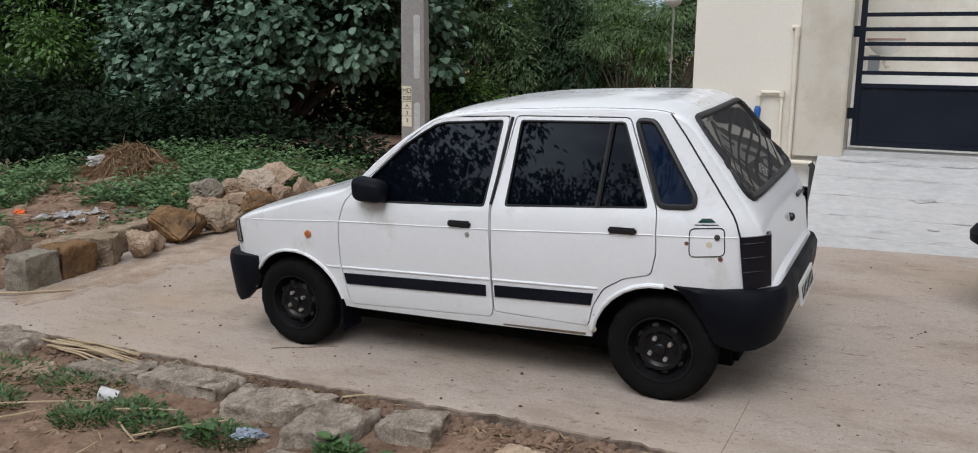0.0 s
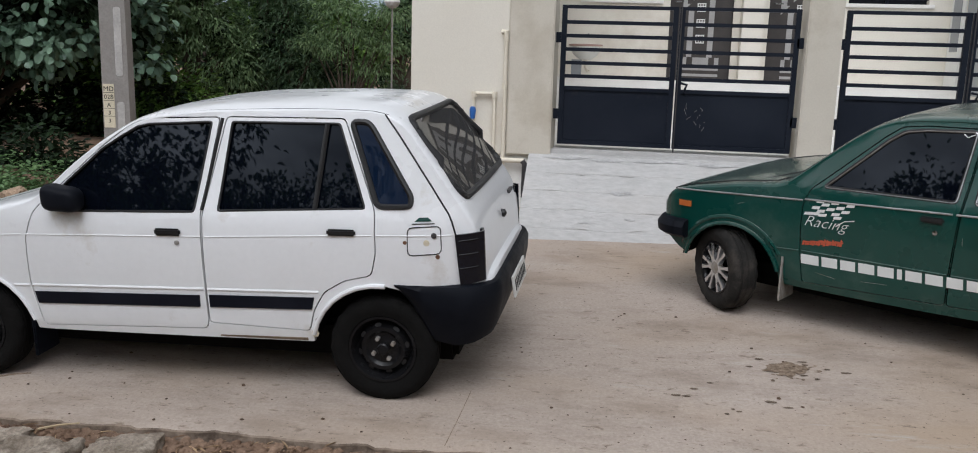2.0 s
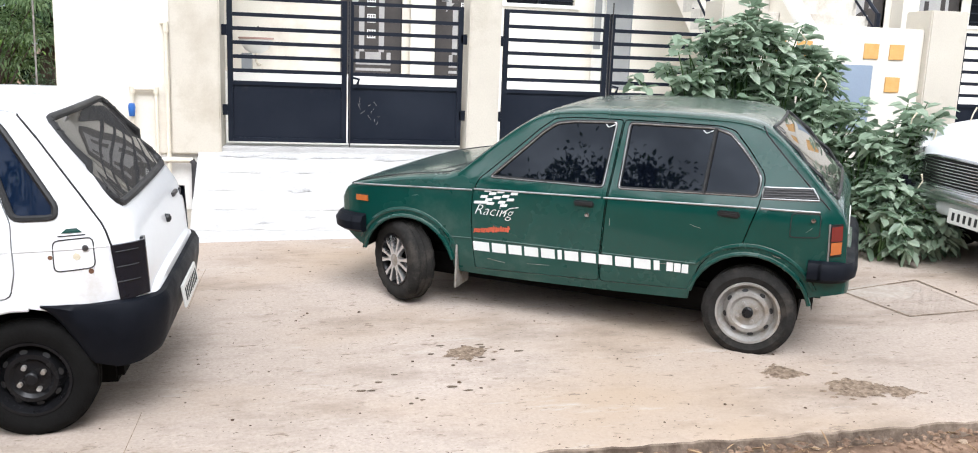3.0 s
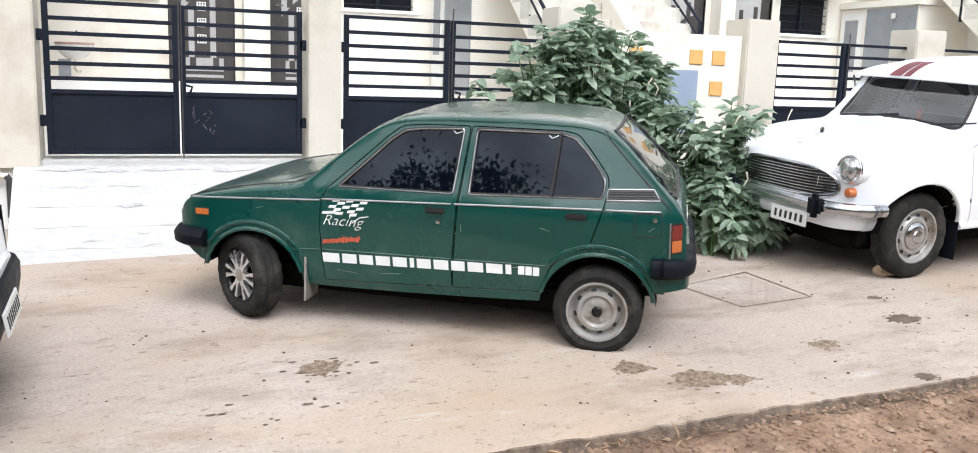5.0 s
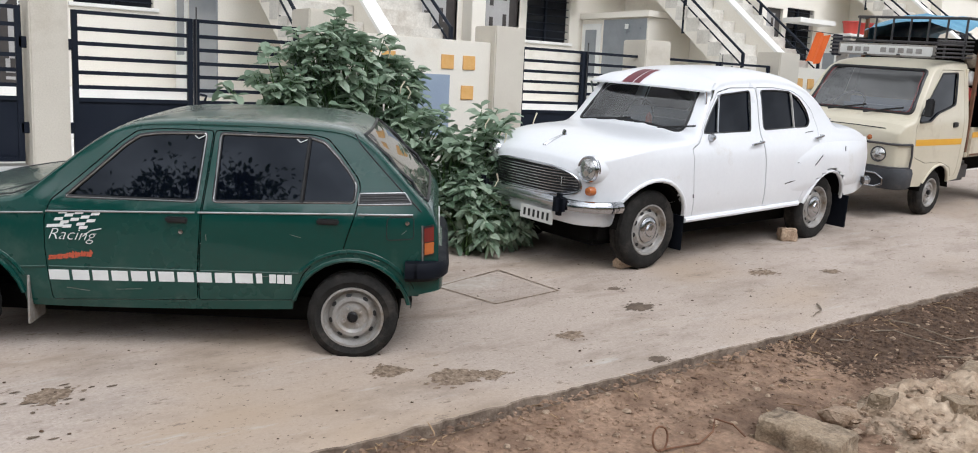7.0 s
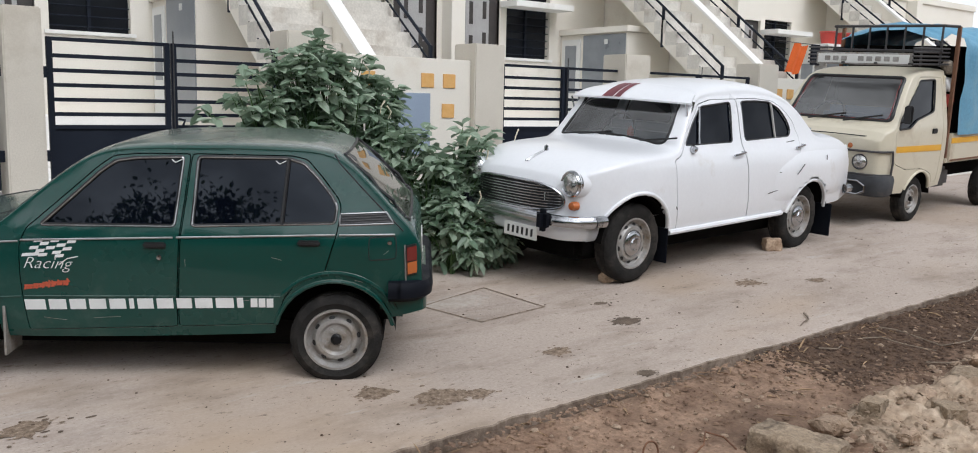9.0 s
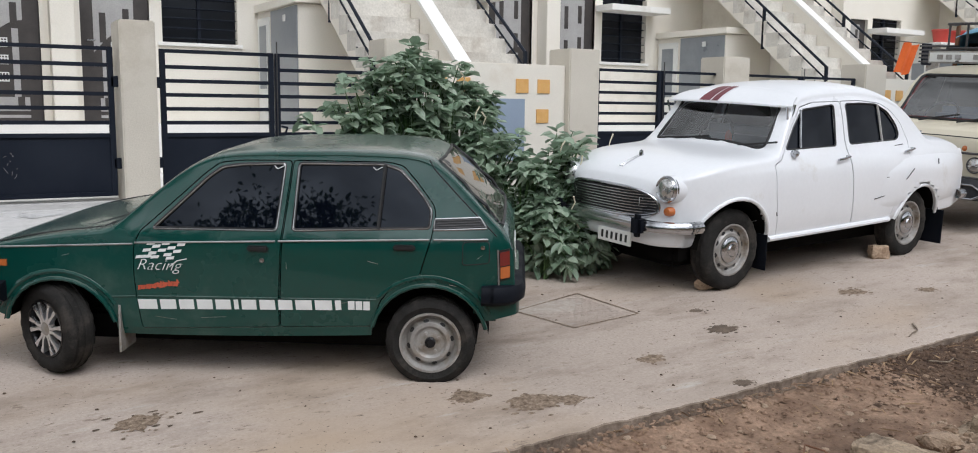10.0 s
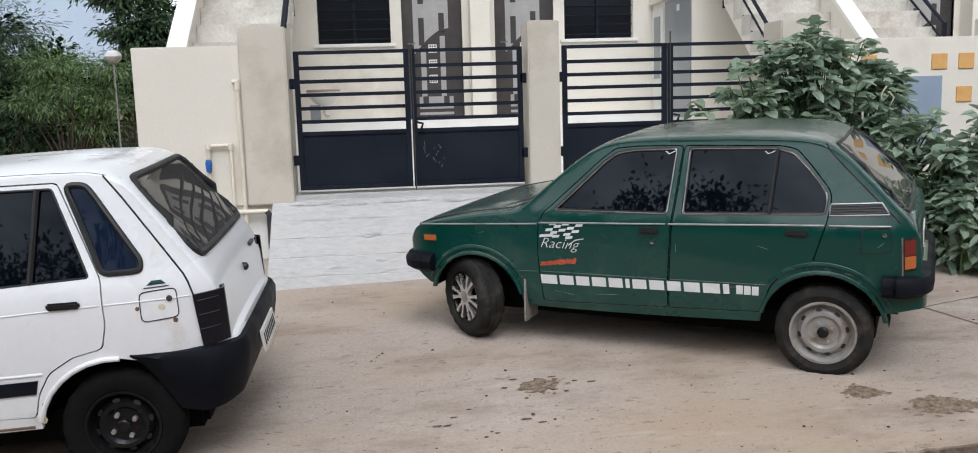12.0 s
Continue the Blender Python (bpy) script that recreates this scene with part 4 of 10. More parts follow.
def build_wash_block(base):
    """The small bath-house under the stairs: tiled flank, a ledge and a narrow white door with dark glass."""
    y = 10.70
    for s in (-1, 1):
        at = lambda u: 6.18 + base + s * u
        a, b = sorted((at(0.08), at(1.10)))
        wall_box("wash_block", (a, y, YARD_Z), (b, HOUSE_Y - 0.004, 3.04), M_HOUSE, "cream wash-place wall under the stair")
        a, b = sorted((at(0.08), at(1.16)))
        wall_box("wash_ledge", (a, y - 0.06, 3.042), (b, HOUSE_Y - 0.004, 3.14), M_HOUSE, "cream ledge over the wash-place", "ledge")
        a, b = sorted((at(1.101), at(1.115)))
        t = part("tiled_panel", box((a, y + 0.02, 1.55), (b, y + 1.02, 3.02), 0.002), M_TILE_GREY)
        tagged(t, "grey tiled panel of an outdoor wash-place", "tile panel", "tiled panels")
        p = part("switch_plate", box((min(at(1.115), at(1.13)), y + 0.42, 2.86), (max(at(1.115), at(1.13)), y + 0.50, 2.94), 0.004), M_PLATE)
        tagged(p, "small white switch plate on tiles", "switch", "switch plates")
        d = thing("narrow_door", pose(at(1.10), y + 1.08, FLOOR_Z), "narrow white door with a dark glass pane", "door", "wash doors")
        a, b = sorted((s * 0.002, s * 0.03))
        part("leaf", box((a, 0.0, 0.0), (b, 0.46, 1.36), 0.004), M_PLATE, d)
        a, b = sorted((s * 0.025, s * 0.036))
        part("pane", box((a, 0.09, 0.45), (b, 0.37, 1.26), 0.002), M_TILE_GREY, d, "dim glass pane")


for base in (0.0, PERIOD, 2 * PERIOD):
    build_wash_block(base)


def build_pipes():
    y = PIER_Y - 0.005
    p = thing("drain_pipe", pose(0, 0, 0), "cream plastic drain pipe on the boundary wall", "pipe", "wall pipes")
    part("down_pipe", tube([(0.165, y, 2.06), (0.168, y, 0.50)], 0.017, segs=12), M_PIPE, p)
    part("elbow", tube([(0.13, y + 0.02, 2.055), (0.165, y, 2.055), (0.166, y, 1.98)], 0.024, segs=10), M_PIPE, p)
    part("collar", tube([(0.166, y, 1.62), (0.166, y, 1.56)], 0.022, segs=12), M_PIPE, p)
    q = thing("tap_pipe", pose(0, 0, 0), "cream water pipe loop with a blue-capped valve", "pipe", "wall pipes")
    part("loop", tube([(-0.11, y, 1.10), (-0.11, y, 1.50), (-0.09, y, 1.515), (0.055, y, 1.515), (0.075, y, 1.50), (0.078, y, 0.96)], 0.015, segs=10), M_PIPE, q)
    for xx in (-0.11, 0.076):
        part("elbow", lathe([(0.0, -0.026), (0.023, -0.026), (0.023, 0.026), (0.0, 0.026)], (xx, y, 1.505), 12, 2), M_PIPE, q)
    part("valve_cap", lathe([(0.0, -0.055), (0.022, -0.055), (0.026, -0.02), (0.03, 0.02), (0.022, 0.05), (0.0, 0.055)], (-0.115, y - 0.015, 1.345), 12, 2), M_BLUE_PLASTIC, q, "blue plastic valve cap")
    r = thing("ledge_pipe", pose(0, 0, 0), "cream pipe along the foot of the boundary wall", "pipe", "wall pipes")
    part("pipe_run", tube([(-0.5, y, 0.93), (0.36, y - 0.01, 0.93)], 0.022, segs=10), M_PIPE, r)
    part("elbow", tube([(0.345, y - 0.01, 0.93), (0.37, y - 0.01, 0.90), (0.37, y - 0.01, 0.60)], 0.026, segs=10), M_STEEL_DARK, r)


build_pipes()


def build_wash_basin():
    """The wall basin behind the first gate, on a tiled stub wall, with its tap and waste pipe."""
    b = thing("wash_basin", pose(0.63, 11.72, YARD_Z), "white wall basin with a reddish rim behind the gate", "basin")
    part("stub_wall", box((-0.17, -0.06, 0.0), (-0.05, 0.10, 0.80), 0.004), M_TILE_GREY, b, "grey tiled stub wall")
    bowl = lathe([(0.0, 0.80), (0.06, 0.80), (0.13, 0.84), (0.185, 0.91), (0.20, 0.97), (0.185, 0.97), (0.165, 0.90), (0.0, 0.85)], (0.0, 0.0, 0.0), 32, 2)
    part("bowl", bowl, M_PLATE, b, "white bowl")
    part("rim", lathe([(0.198, 0.965), (0.212, 0.972), (0.212, 0.990), (0.190, 0.992), (0.184, 0.970)], (0.0, 0.0, 0.0), 32, 2), M_BASIN_RIM, b, "reddish rim")
    part("waste_pipe", tube([(0.0, 0.0, 0.81), (0.0, 0.02, 0.70), (0.02, 0.10, 0.66), (0.03, 0.30, 0.66)], 0.016, segs=8), M_PIPE, b)
    part("tap", tube([(0.02, 0.20, 1.10), (0.02, 0.10, 1.12), (0.02, 0.06, 1.08)], 0.010, segs=8), M_STEEL_DARK, b)
    part("hose_tap", tube([(0.22, 0.30, 0.58), (0.22, 0.22, 0.58), (0.22, 0.20, 0.53)], 0.010, segs=8), M_STEEL_DARK, b, "small dark garden tap")


build_wash_basin()


# ---- the pole ----
def build_pole():
    x, y = -3.415, 7.85
    z = road_z(x, y) - 0.1
    p = thing("utility_pole", pose(x, y, z, 0, 0, 12), "tapered grey concrete utility pole with hollow panels", "pole")
    bm = bmesh.new()
    hgt = 7.5
    prof = []
    for i in range(31):
        t = i / 30
        w, d = 0.128 - 0.045 * t, 0.08 - 0.02 * t
        prof.append([bm.verts.new((sx * w, sy * d, t * hgt)) for sx, sy in ((-1, -1), (1, -1), (1, 1), (-1, 1))])
    for a, b in zip(prof, prof[1:]):
        for k in range(4):
            bm.faces.new((a[k], a[(k + 1) % 4], b[(k + 1) % 4], b[k]))
    bm.faces.new(prof[-1])
    es = [e for e in bm.edges if abs(e.verts[0].co.x - e.verts[1].co.x) < 0.01 and abs(e.verts[0].co.z - e.verts[1].co.z) > 0.1]
    bmesh.ops.bevel(bm, geom=es, offset=0.014, segments=2, affect="EDGES")
    part("shaft", bm, M_POLE, p)
    for k in range(8):
        z0 = 0.55 + k * 0.85
        pan = bmesh.new()
        poly = rounded([(0.012, z0), (0.078, z0), (0.078, z0 + 0.62), (0.012, z0 + 0.62)], 0.034, 5)
        add_prism(pan, poly, 1, -0.084 + 0.0025 * k, -0.070)
        part("recess", pan, M_GREY_CEMENT, p, "smooth recessed panel")
    band = part("painted_band", box((-0.112, -0.084, 0.93), (-0.012, -0.075, 1.33), 0.001), M_SIGN_CREAM, p, "cream painted band with black lettering")
    for i, (word, s) in enumerate((("MD", 0.062), ("028", 0.058), ("A", 0.054), ("3", 0.054), ("3", 0.050))):
        bm = text_mesh(word, s)
        w = max(v.co.x for v in bm.verts)
        for v in bm.verts:
            v.co = Vector((-0.062 - w / 2 + v.co.x, -0.086 - v.co.z * 0.5, 1.265 - 0.072 * i + v.co.y))
        part("lettering", bm, M_BLACK_INK, band, "black painted characters", 0)
        if i:
            part("line", box((-0.110, -0.0855, 1.322 - 0.072 * i), (-0.014, -0.0835, 1.326 - 0.072 * i)), M_BLACK_INK, band)


build_pole()

# ---- vehicles ----
def car_frame(front_hub, rear_hub, hub_height, hub_to_middle):
    """The pose of a car: x runs from the front axle to the rear, y away from the road's near edge, z up from the ground."""
    f, r = Vector(front_hub), Vector(rear_hub)
    ex = (r - f).normalized()
    ez = (GROUND_UP - ex * GROUND_UP.dot(ex)).normalized()
    ey = ez.cross(ex)
    o = f + ey * hub_to_middle - ez * hub_height
    return Matrix(((ex.x, ey.x, ez.x, o.x), (ex.y, ey.y, ez.y, o.y), (ex.z, ey.z, ez.z, o.z), (0, 0, 0, 1)))


class Shell:
    """A car's outer skin, lofted over stations along its length."""

    def __init__(self, top, bottom, width, plan, crown, x0, x1, bow=3.0, stations=70, rows=16, tops=14, nose=0.03, tail=0.03):
        self.top, self.bottom, self.width, self.plan, self.crown = [curve_at(c) for c in (top, bottom, width, plan, crown)]
        self.bow = bow
        self.bm = bmesh.new()
        xs = sorted({round(x0 + (x1 - x0) * i / stations, 4) for i in range(stations + 1)} | {p[0] for p in top if x0 <= p[0] <= x1})
        rings = []
        for x in xs:
            rings.append([self.bm.verts.new(p) for p in self.section(x, rows, tops)])
        for a, b in zip(rings, rings[1:]):
            for k in range(len(a) - 1):
                self.bm.faces.new((a[k], a[k + 1], b[k + 1], b[k]))
        for ring, x, out in ((rings[0], xs[0], -nose), (rings[-1], xs[-1], tail)):
            zc = (self.top(x) + self.bottom(x)) / 2
            last = ring
            for s, d in ((0.965, 0.6), (0.90, 0.9), (0.55, 1.0), (0.1, 1.0)):
                nxt = [self.bm.verts.new((x + out * d, v.co.y * s, zc + (v.co.z - zc) * s)) for v in ring]
                for k in range(len(ring) - 1):
                    self.bm.faces.new((last[k], last[k + 1], nxt[k + 1], nxt[k]))
                last = nxt
        bmesh.ops.recalc_face_normals(self.bm, faces=self.bm.faces[:])

    def half(self, x, z):
        return self.plan(x) * self.width(z)

    def edge(self, x):
        return self.top(x) - self.crown(x)

    def section(self, x, rows, tops):
        zb, ze, cr = self.bottom(x), self.edge(x), self.crown(x)
        side = [(-self.half(x, zb + (ze - zb) * j / rows), zb + (ze - zb) * j / rows) for j in range(rows + 1)]
        he = self.half(x, ze)
        roof = []
        for j in range(1, tops):
            a = math.pi / 2 * j / tops
            roof.append((-he * math.cos(a) ** (2 / self.bow), ze + cr * math.sin(a) ** (2 / self.bow)))
        left = side + roof
        return [(x, y, z) for y, z in left] + [(x, 0.0, ze + cr)] + [(x, -y, z) for y, z in reversed(left)]

    def over(self, x, y):
        """Height of the skin above (x, y) on the bonnet, roof or boot."""
        ze = self.edge(x)
        k = min(1.0, abs(y) / self.half(x, ze))
        return ze + self.crown(x) * (1 - k ** self.bow) ** (1 / self.bow)

    def on_side(self, x, z, out=0.004, s=-1):
        return Vector((x, s * (self.half(x, z) + out), z))


def two_sides(bm):
    """Splits a mesh into its near and far halves."""
    far = take(bm, lambda c: c.y > 0)
    return bm, far


def glass_into(bm, parent, mat, name, label, inset=0.006):
    """A side pane: pressed onto its best plane, with the least bow, and set in a little."""
    co = np.array([v.co[:] for v in bm.verts])
    fit = np.linalg.lstsq(np.c_[np.ones(len(co)), co[:, 0], co[:, 2]], co[:, 1], rcond=None)[0]
    out = math.copysign(1.0, co[:, 1].mean())
    mid, span = co[:, 0].mean(), np.ptp(co[:, 0]) / 2
    for v in bm.verts:
        v.co.y = fit[0] + fit[1] * v.co.x + fit[2] * v.co.z - out * (inset + 0.004 * ((v.co.x - mid) / span) ** 2)
    return part(name, bm, mat, parent, label)


def outline_on(shell, poly, out, s=-1, steps=5):
    pts = []
    for p, q in zip(poly, poly[1:] + poly[:1]):
        for k in range(steps):
            x, z = p[0] + (q[0] - p[0]) * k / steps, p[1] + (q[1] - p[1]) * k / steps
            pts.append(shell.on_side(x, z, out, s))
    return pts


def line_on(shell, pts, out=0.002, s=-1, steps=6):
    line = []
    for p, q in zip(pts, pts[1:]):
        for k in range(steps):
            line.append(shell.on_side(p[0] + (q[0] - p[0]) * k / steps, p[1] + (q[1] - p[1]) * k / steps, out, s))
    line.append(shell.on_side(*pts[-1], out, s))
    return line


def patch_on(shell, lower, upper, out=0.004, s=-1, steps=14):
    """A thin plate on a car's flank between two lines, each given by its ends."""
    bm = bmesh.new()
    rows = []
    for k in range(steps + 1):
        t = k / steps
        a = (lower[0][0] + (lower[1][0] - lower[0][0]) * t, lower[0][1] + (lower[1][1] - lower[0][1]) * t)
        b = (upper[0][0] + (upper[1][0] - upper[0][0]) * t, upper[0][1] + (upper[1][1] - upper[0][1]) * t)
        col = []
        for f, o in ((0, -0.003), (0.0, out), (0.5, out), (1.0, out), (1, -0.003)):
            col.append(bm.verts.new(shell.on_side(a[0] + (b[0] - a[0]) * f, a[1] + (b[1] - a[1]) * f, o, s)))
        rows.append(col)
    for a, b in zip(rows, rows[1:]):
        for j in range(4):
            bm.faces.new((a[j], b[j], b[j + 1], a[j + 1]))
    bm.faces.new(rows[0])
    bm.faces.new(rows[-1])
    bmesh.ops.recalc_face_normals(bm, faces=bm.faces[:])
    return bm


def arch_poly(cx, cz, r, squash=1.0, steps=22):
    return [(cx + r * math.cos(a), cz + r * squash * math.sin(a)) for a in np.linspace(-0.6, math.pi + 0.6, steps)]


def tyre_mesh(R, w, rim_r):
    bm = bmesh.new()
    segs = 80
    prof = [(rim_r - 0.004, -w / 2 + 0.022, 0), (rim_r + 0.008, -w / 2 + 0.006, 0), (rim_r + 0.03, -w / 2, 0), (R - 0.045, -w / 2 - 0.004, 0), (R - 0.02, -w / 2 + 0.004, 1),
            (R - 0.006, -w / 2 + 0.018, 1), (R, -w / 2 + 0.030, 1)]
    for g in (-0.25, 0.0, 0.25):
        prof += [(R, g * w - 0.008, 0), (R - 0.007, g * w - 0.004, 0), (R - 0.007, g * w + 0.004, 0), (R, g * w + 0.008, 0)]
    prof += [(r, -d, f) for r, d, f in reversed(prof[:7])]
    rings = [[bm.verts.new(((r - (0.006 if f and (k // 2) % 2 else 0)) * math.cos(math.tau * k / segs), d, (r - (0.006 if f and (k // 2) % 2 else 0)) * math.sin(math.tau * k / segs))) for k in range(segs)] for r, d, f in prof]
    for a, b in zip(rings, rings[1:]):
        for k in range(segs):
            bm.faces.new((a[k], a[(k + 1) % segs], b[(k + 1) % segs], b[k]))
    bmesh.ops.recalc_face_normals(bm, faces=bm.faces[:])
    return bm


def wheel(parent, at, R, w, rim_r, style, far=False, turn=0.0, tyre_mat=None, rim_mat=None):
    """A wheel whose face looks to -y: tyre, dished rim, hub, nuts and black vent discs."""
    m = pose(*at, 0, 0, (180 if far else 0) + turn)
    tyre = part("wheel", tyre_mesh(R, w, rim_r), tyre_mat or M_RUBBER, parent, "worn road wheel", 35, m)
    rim_mat = rim_mat or M_RIM_BLACK
    f = -w / 2
    if style == "alloy":
        part("rim", lathe([(rim_r + 0.004, f + 0.012), (rim_r - 0.006, f + 0.008), (rim_r - 0.014, f + 0.02), (rim_r - 0.02, f + 0.05), (0.06, f + 0.055), (0.0, f + 0.055)], segs=48), M_RIM_BLACK, tyre, "black dish behind alloy spokes")
        part("rim_ring", lathe([(rim_r + 0.006, f + 0.016), (rim_r + 0.002, f + 0.006), (rim_r - 0.010, f + 0.008), (rim_r - 0.013, f + 0.03)], segs=48), M_RIM_BLACK, tyre)
        for k in range(6):
            a = math.tau * k / 6
            for sgn in (-1, 1):
                bm = bmesh.new()
                pts = [(0.030, 0.011 * sgn), (0.070, 0.010 * sgn), (0.105, 0.022 * sgn), (rim_r - 0.010, 0.033 * sgn)]
                wid = [0.021, 0.018, 0.017, 0.028]
                top, bot = [], []
                for (r, o), ww in zip(pts, wid):
                    for d, lst in ((f + 0.008, top), (f + 0.04, bot)):
                        for e in (-ww / 2, ww / 2):
                            x, z = r * math.cos(a) - (o + e) * math.sin(a), r * math.sin(a) + (o + e) * math.cos(a)
                            lst.append(bm.verts.new((x, d, z)))
                for i in range(3):
                    t, b = top[2 * i:2 * i + 4], bot[2 * i:2 * i + 4]
                    bm.faces.new((t[0], t[1], t[3], t[2]))
                    bm.faces.new((t[0], t[2], b[2], b[0]))
                    bm.faces.new((t[1], b[1], b[3], t[3]))
                bmesh.ops.recalc_face_normals(bm, faces=bm.faces[:])
                part("spoke", bm, M_ALLOY, tyre, "bright machined alloy spoke", 0)
        part("hub", lathe([(0.05, f + 0.04), (0.048, f + 0.012), (0.03, f + 0.004), (0.0, f + 0.003)], segs=24), M_RIM_GREY, tyre)
        return tyre
    deep = 0.030 if style == "steel" else 0.022
    part("rim", lathe([(rim_r + 0.006, f + 0.016), (rim_r + 0.004, f + 0.004), (rim_r - 0.008, f + 0.004), (rim_r - 0.014, f + 0.016), (rim_r - 0.020, f + 0.038), (rim_r * 0.80, f + 0.045 + deep * 0.3),
                       (rim_r * 0.66, f + 0.022), (rim_r * 0.55, f + 0.020), (rim_r * 0.46, f + 0.034), (rim_r * 0.36, f + 0.034), (rim_r * 0.30, f + 0.030), (0.0, f + 0.030)], segs=48), rim_mat, tyre)
    if style == "steel":
        part("hub", lathe([(0.030, f + 0.034), (0.030, f + 0.008), (0.024, f + 0.002), (0.0, f + 0.0)], segs=20), M_RIM_BLACK if rim_mat is M_RIM_GREY else rim_mat, tyre)
        for k in range(4):
            a = math.tau * k / 4 + 0.5
            part("wheel_nut", lathe([(0.0115, f + 0.036), (0.011, f + 0.012), (0.0, f + 0.010)], (0.055 * math.cos(a), 0, 0.055 * math.sin(a)), 6), M_RIM_GREY if rim_mat is not M_RIM_GREY else rim_mat, tyre)
        holes, hr, hx = 8, rim_r * 0.73, 0.013
    else:
        part("hub_cap", lathe([(0.105, f + 0.026), (0.105, f + 0.014), (0.092, f + 0.004), (0.06, f - 0.006), (0.052, f - 0.004), (0.045, f - 0.016), (0.0, f - 0.022)], segs=36), M_CHROME, tyre, "domed chrome hub cap")
        holes, hr, hx = 10, rim_r * 0.76, 0.016
    # Uncut rim: black discs paint the darkness of the vent holes.
    for k in range(holes):
        a = math.tau * k / holes + 0.2
        bm = bmesh.new()
        c = Vector((hr * math.cos(a), f + (0.030 if style == "steel" else 0.033), hr * math.sin(a)))
        tx = Vector((-math.sin(a), 0, math.cos(a)))
        rx = Vector((math.cos(a), 0.35, math.sin(a)))
        bm.faces.new([bm.verts.new(c + tx * hx * 1.3 * math.cos(q) + rx * hx * 0.75 * math.sin(q)) for q in np.linspace(0, math.tau, 12, endpoint=False)])
        part("vent_slot", bm, M_TRIM, tyre, "", 0)
    return tyre


def plate(parent, centre, w, h, lean, bars, name="number_plate"):
    """A number plate with plain bars for its characters; it faces along +x or -x by the sign of lean."""
    s = 1 if lean > 0 else -1
    m = pose(*centre, 0, -s * (abs(lean) - 1), 0)
    p = part(name, box((-0.006, -w / 2, -h / 2), (0.006, w / 2, h / 2), 0.003), M_PLATE, parent, "white number plate", m=m)
    for k in range(bars):
        y = -w / 2 + w * (k + 1.0) / (bars + 1)
        part("character_bar", box((s * 0.0065 - 0.0015, y - 0.012, -h * 0.27), (s * 0.0065 + 0.0015, y + 0.012, h * 0.27)), M_BLACK_INK, p)
    return p


def cut_door(shell, poly, gap=0.006, lim=0.3):
    cut(shell.bm, poly, "xz", gap, lambda c: abs(c.y) > lim)
    take(shell.bm, lambda c: abs(c.y) > lim and edge_gap((c.x, c.z), poly) < gap / 2 - 1e-4).free()
    return take(shell.bm, lambda c: abs(c.y) > lim and inside((c.x, c.z), poly))


def cut_pane(bm, poly, plane="xz", where=None):
    where = where or (lambda c: abs(c.y) > 0.3)
    cut(bm, poly, plane, 0.0, where)
    k = {"xz": (0, 2), "yz": (1, 2)}[plane]
    return take(bm, lambda c: where(c) and inside((c[k[0]], c[k[1]]), poly))


def drop_arches(bm, arches):
    for a in arches:
        cut(bm, a, "xz", 0.0, lambda c: abs(c.y) > 0.25)
        take(bm, lambda c: abs(c.y) > 0.25 and inside((c.x, c.z), a)).free()


def handle(shell, x0, x1, z0, z1, parent, s, mat=None):
    mid = shell.half((x0 + x1) / 2, (z0 + z1) / 2)
    bm = box((x0, s * mid - 0.006 if s > 0 else -mid - 0.016, z0), (x1, s * mid + 0.016 if s > 0 else -mid + 0.006, z1), 0.008)
    return part("door_handle", bm, mat or M_TRIM, parent, "recessed black pull handle")


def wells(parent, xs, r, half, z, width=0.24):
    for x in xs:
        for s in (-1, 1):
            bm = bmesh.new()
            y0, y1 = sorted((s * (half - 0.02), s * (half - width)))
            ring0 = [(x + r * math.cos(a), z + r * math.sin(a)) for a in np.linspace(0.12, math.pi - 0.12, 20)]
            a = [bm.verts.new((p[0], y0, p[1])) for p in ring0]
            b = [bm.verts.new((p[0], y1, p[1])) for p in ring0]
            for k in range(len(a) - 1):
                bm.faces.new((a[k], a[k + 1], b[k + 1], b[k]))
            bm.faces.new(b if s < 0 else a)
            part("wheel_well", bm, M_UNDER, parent)


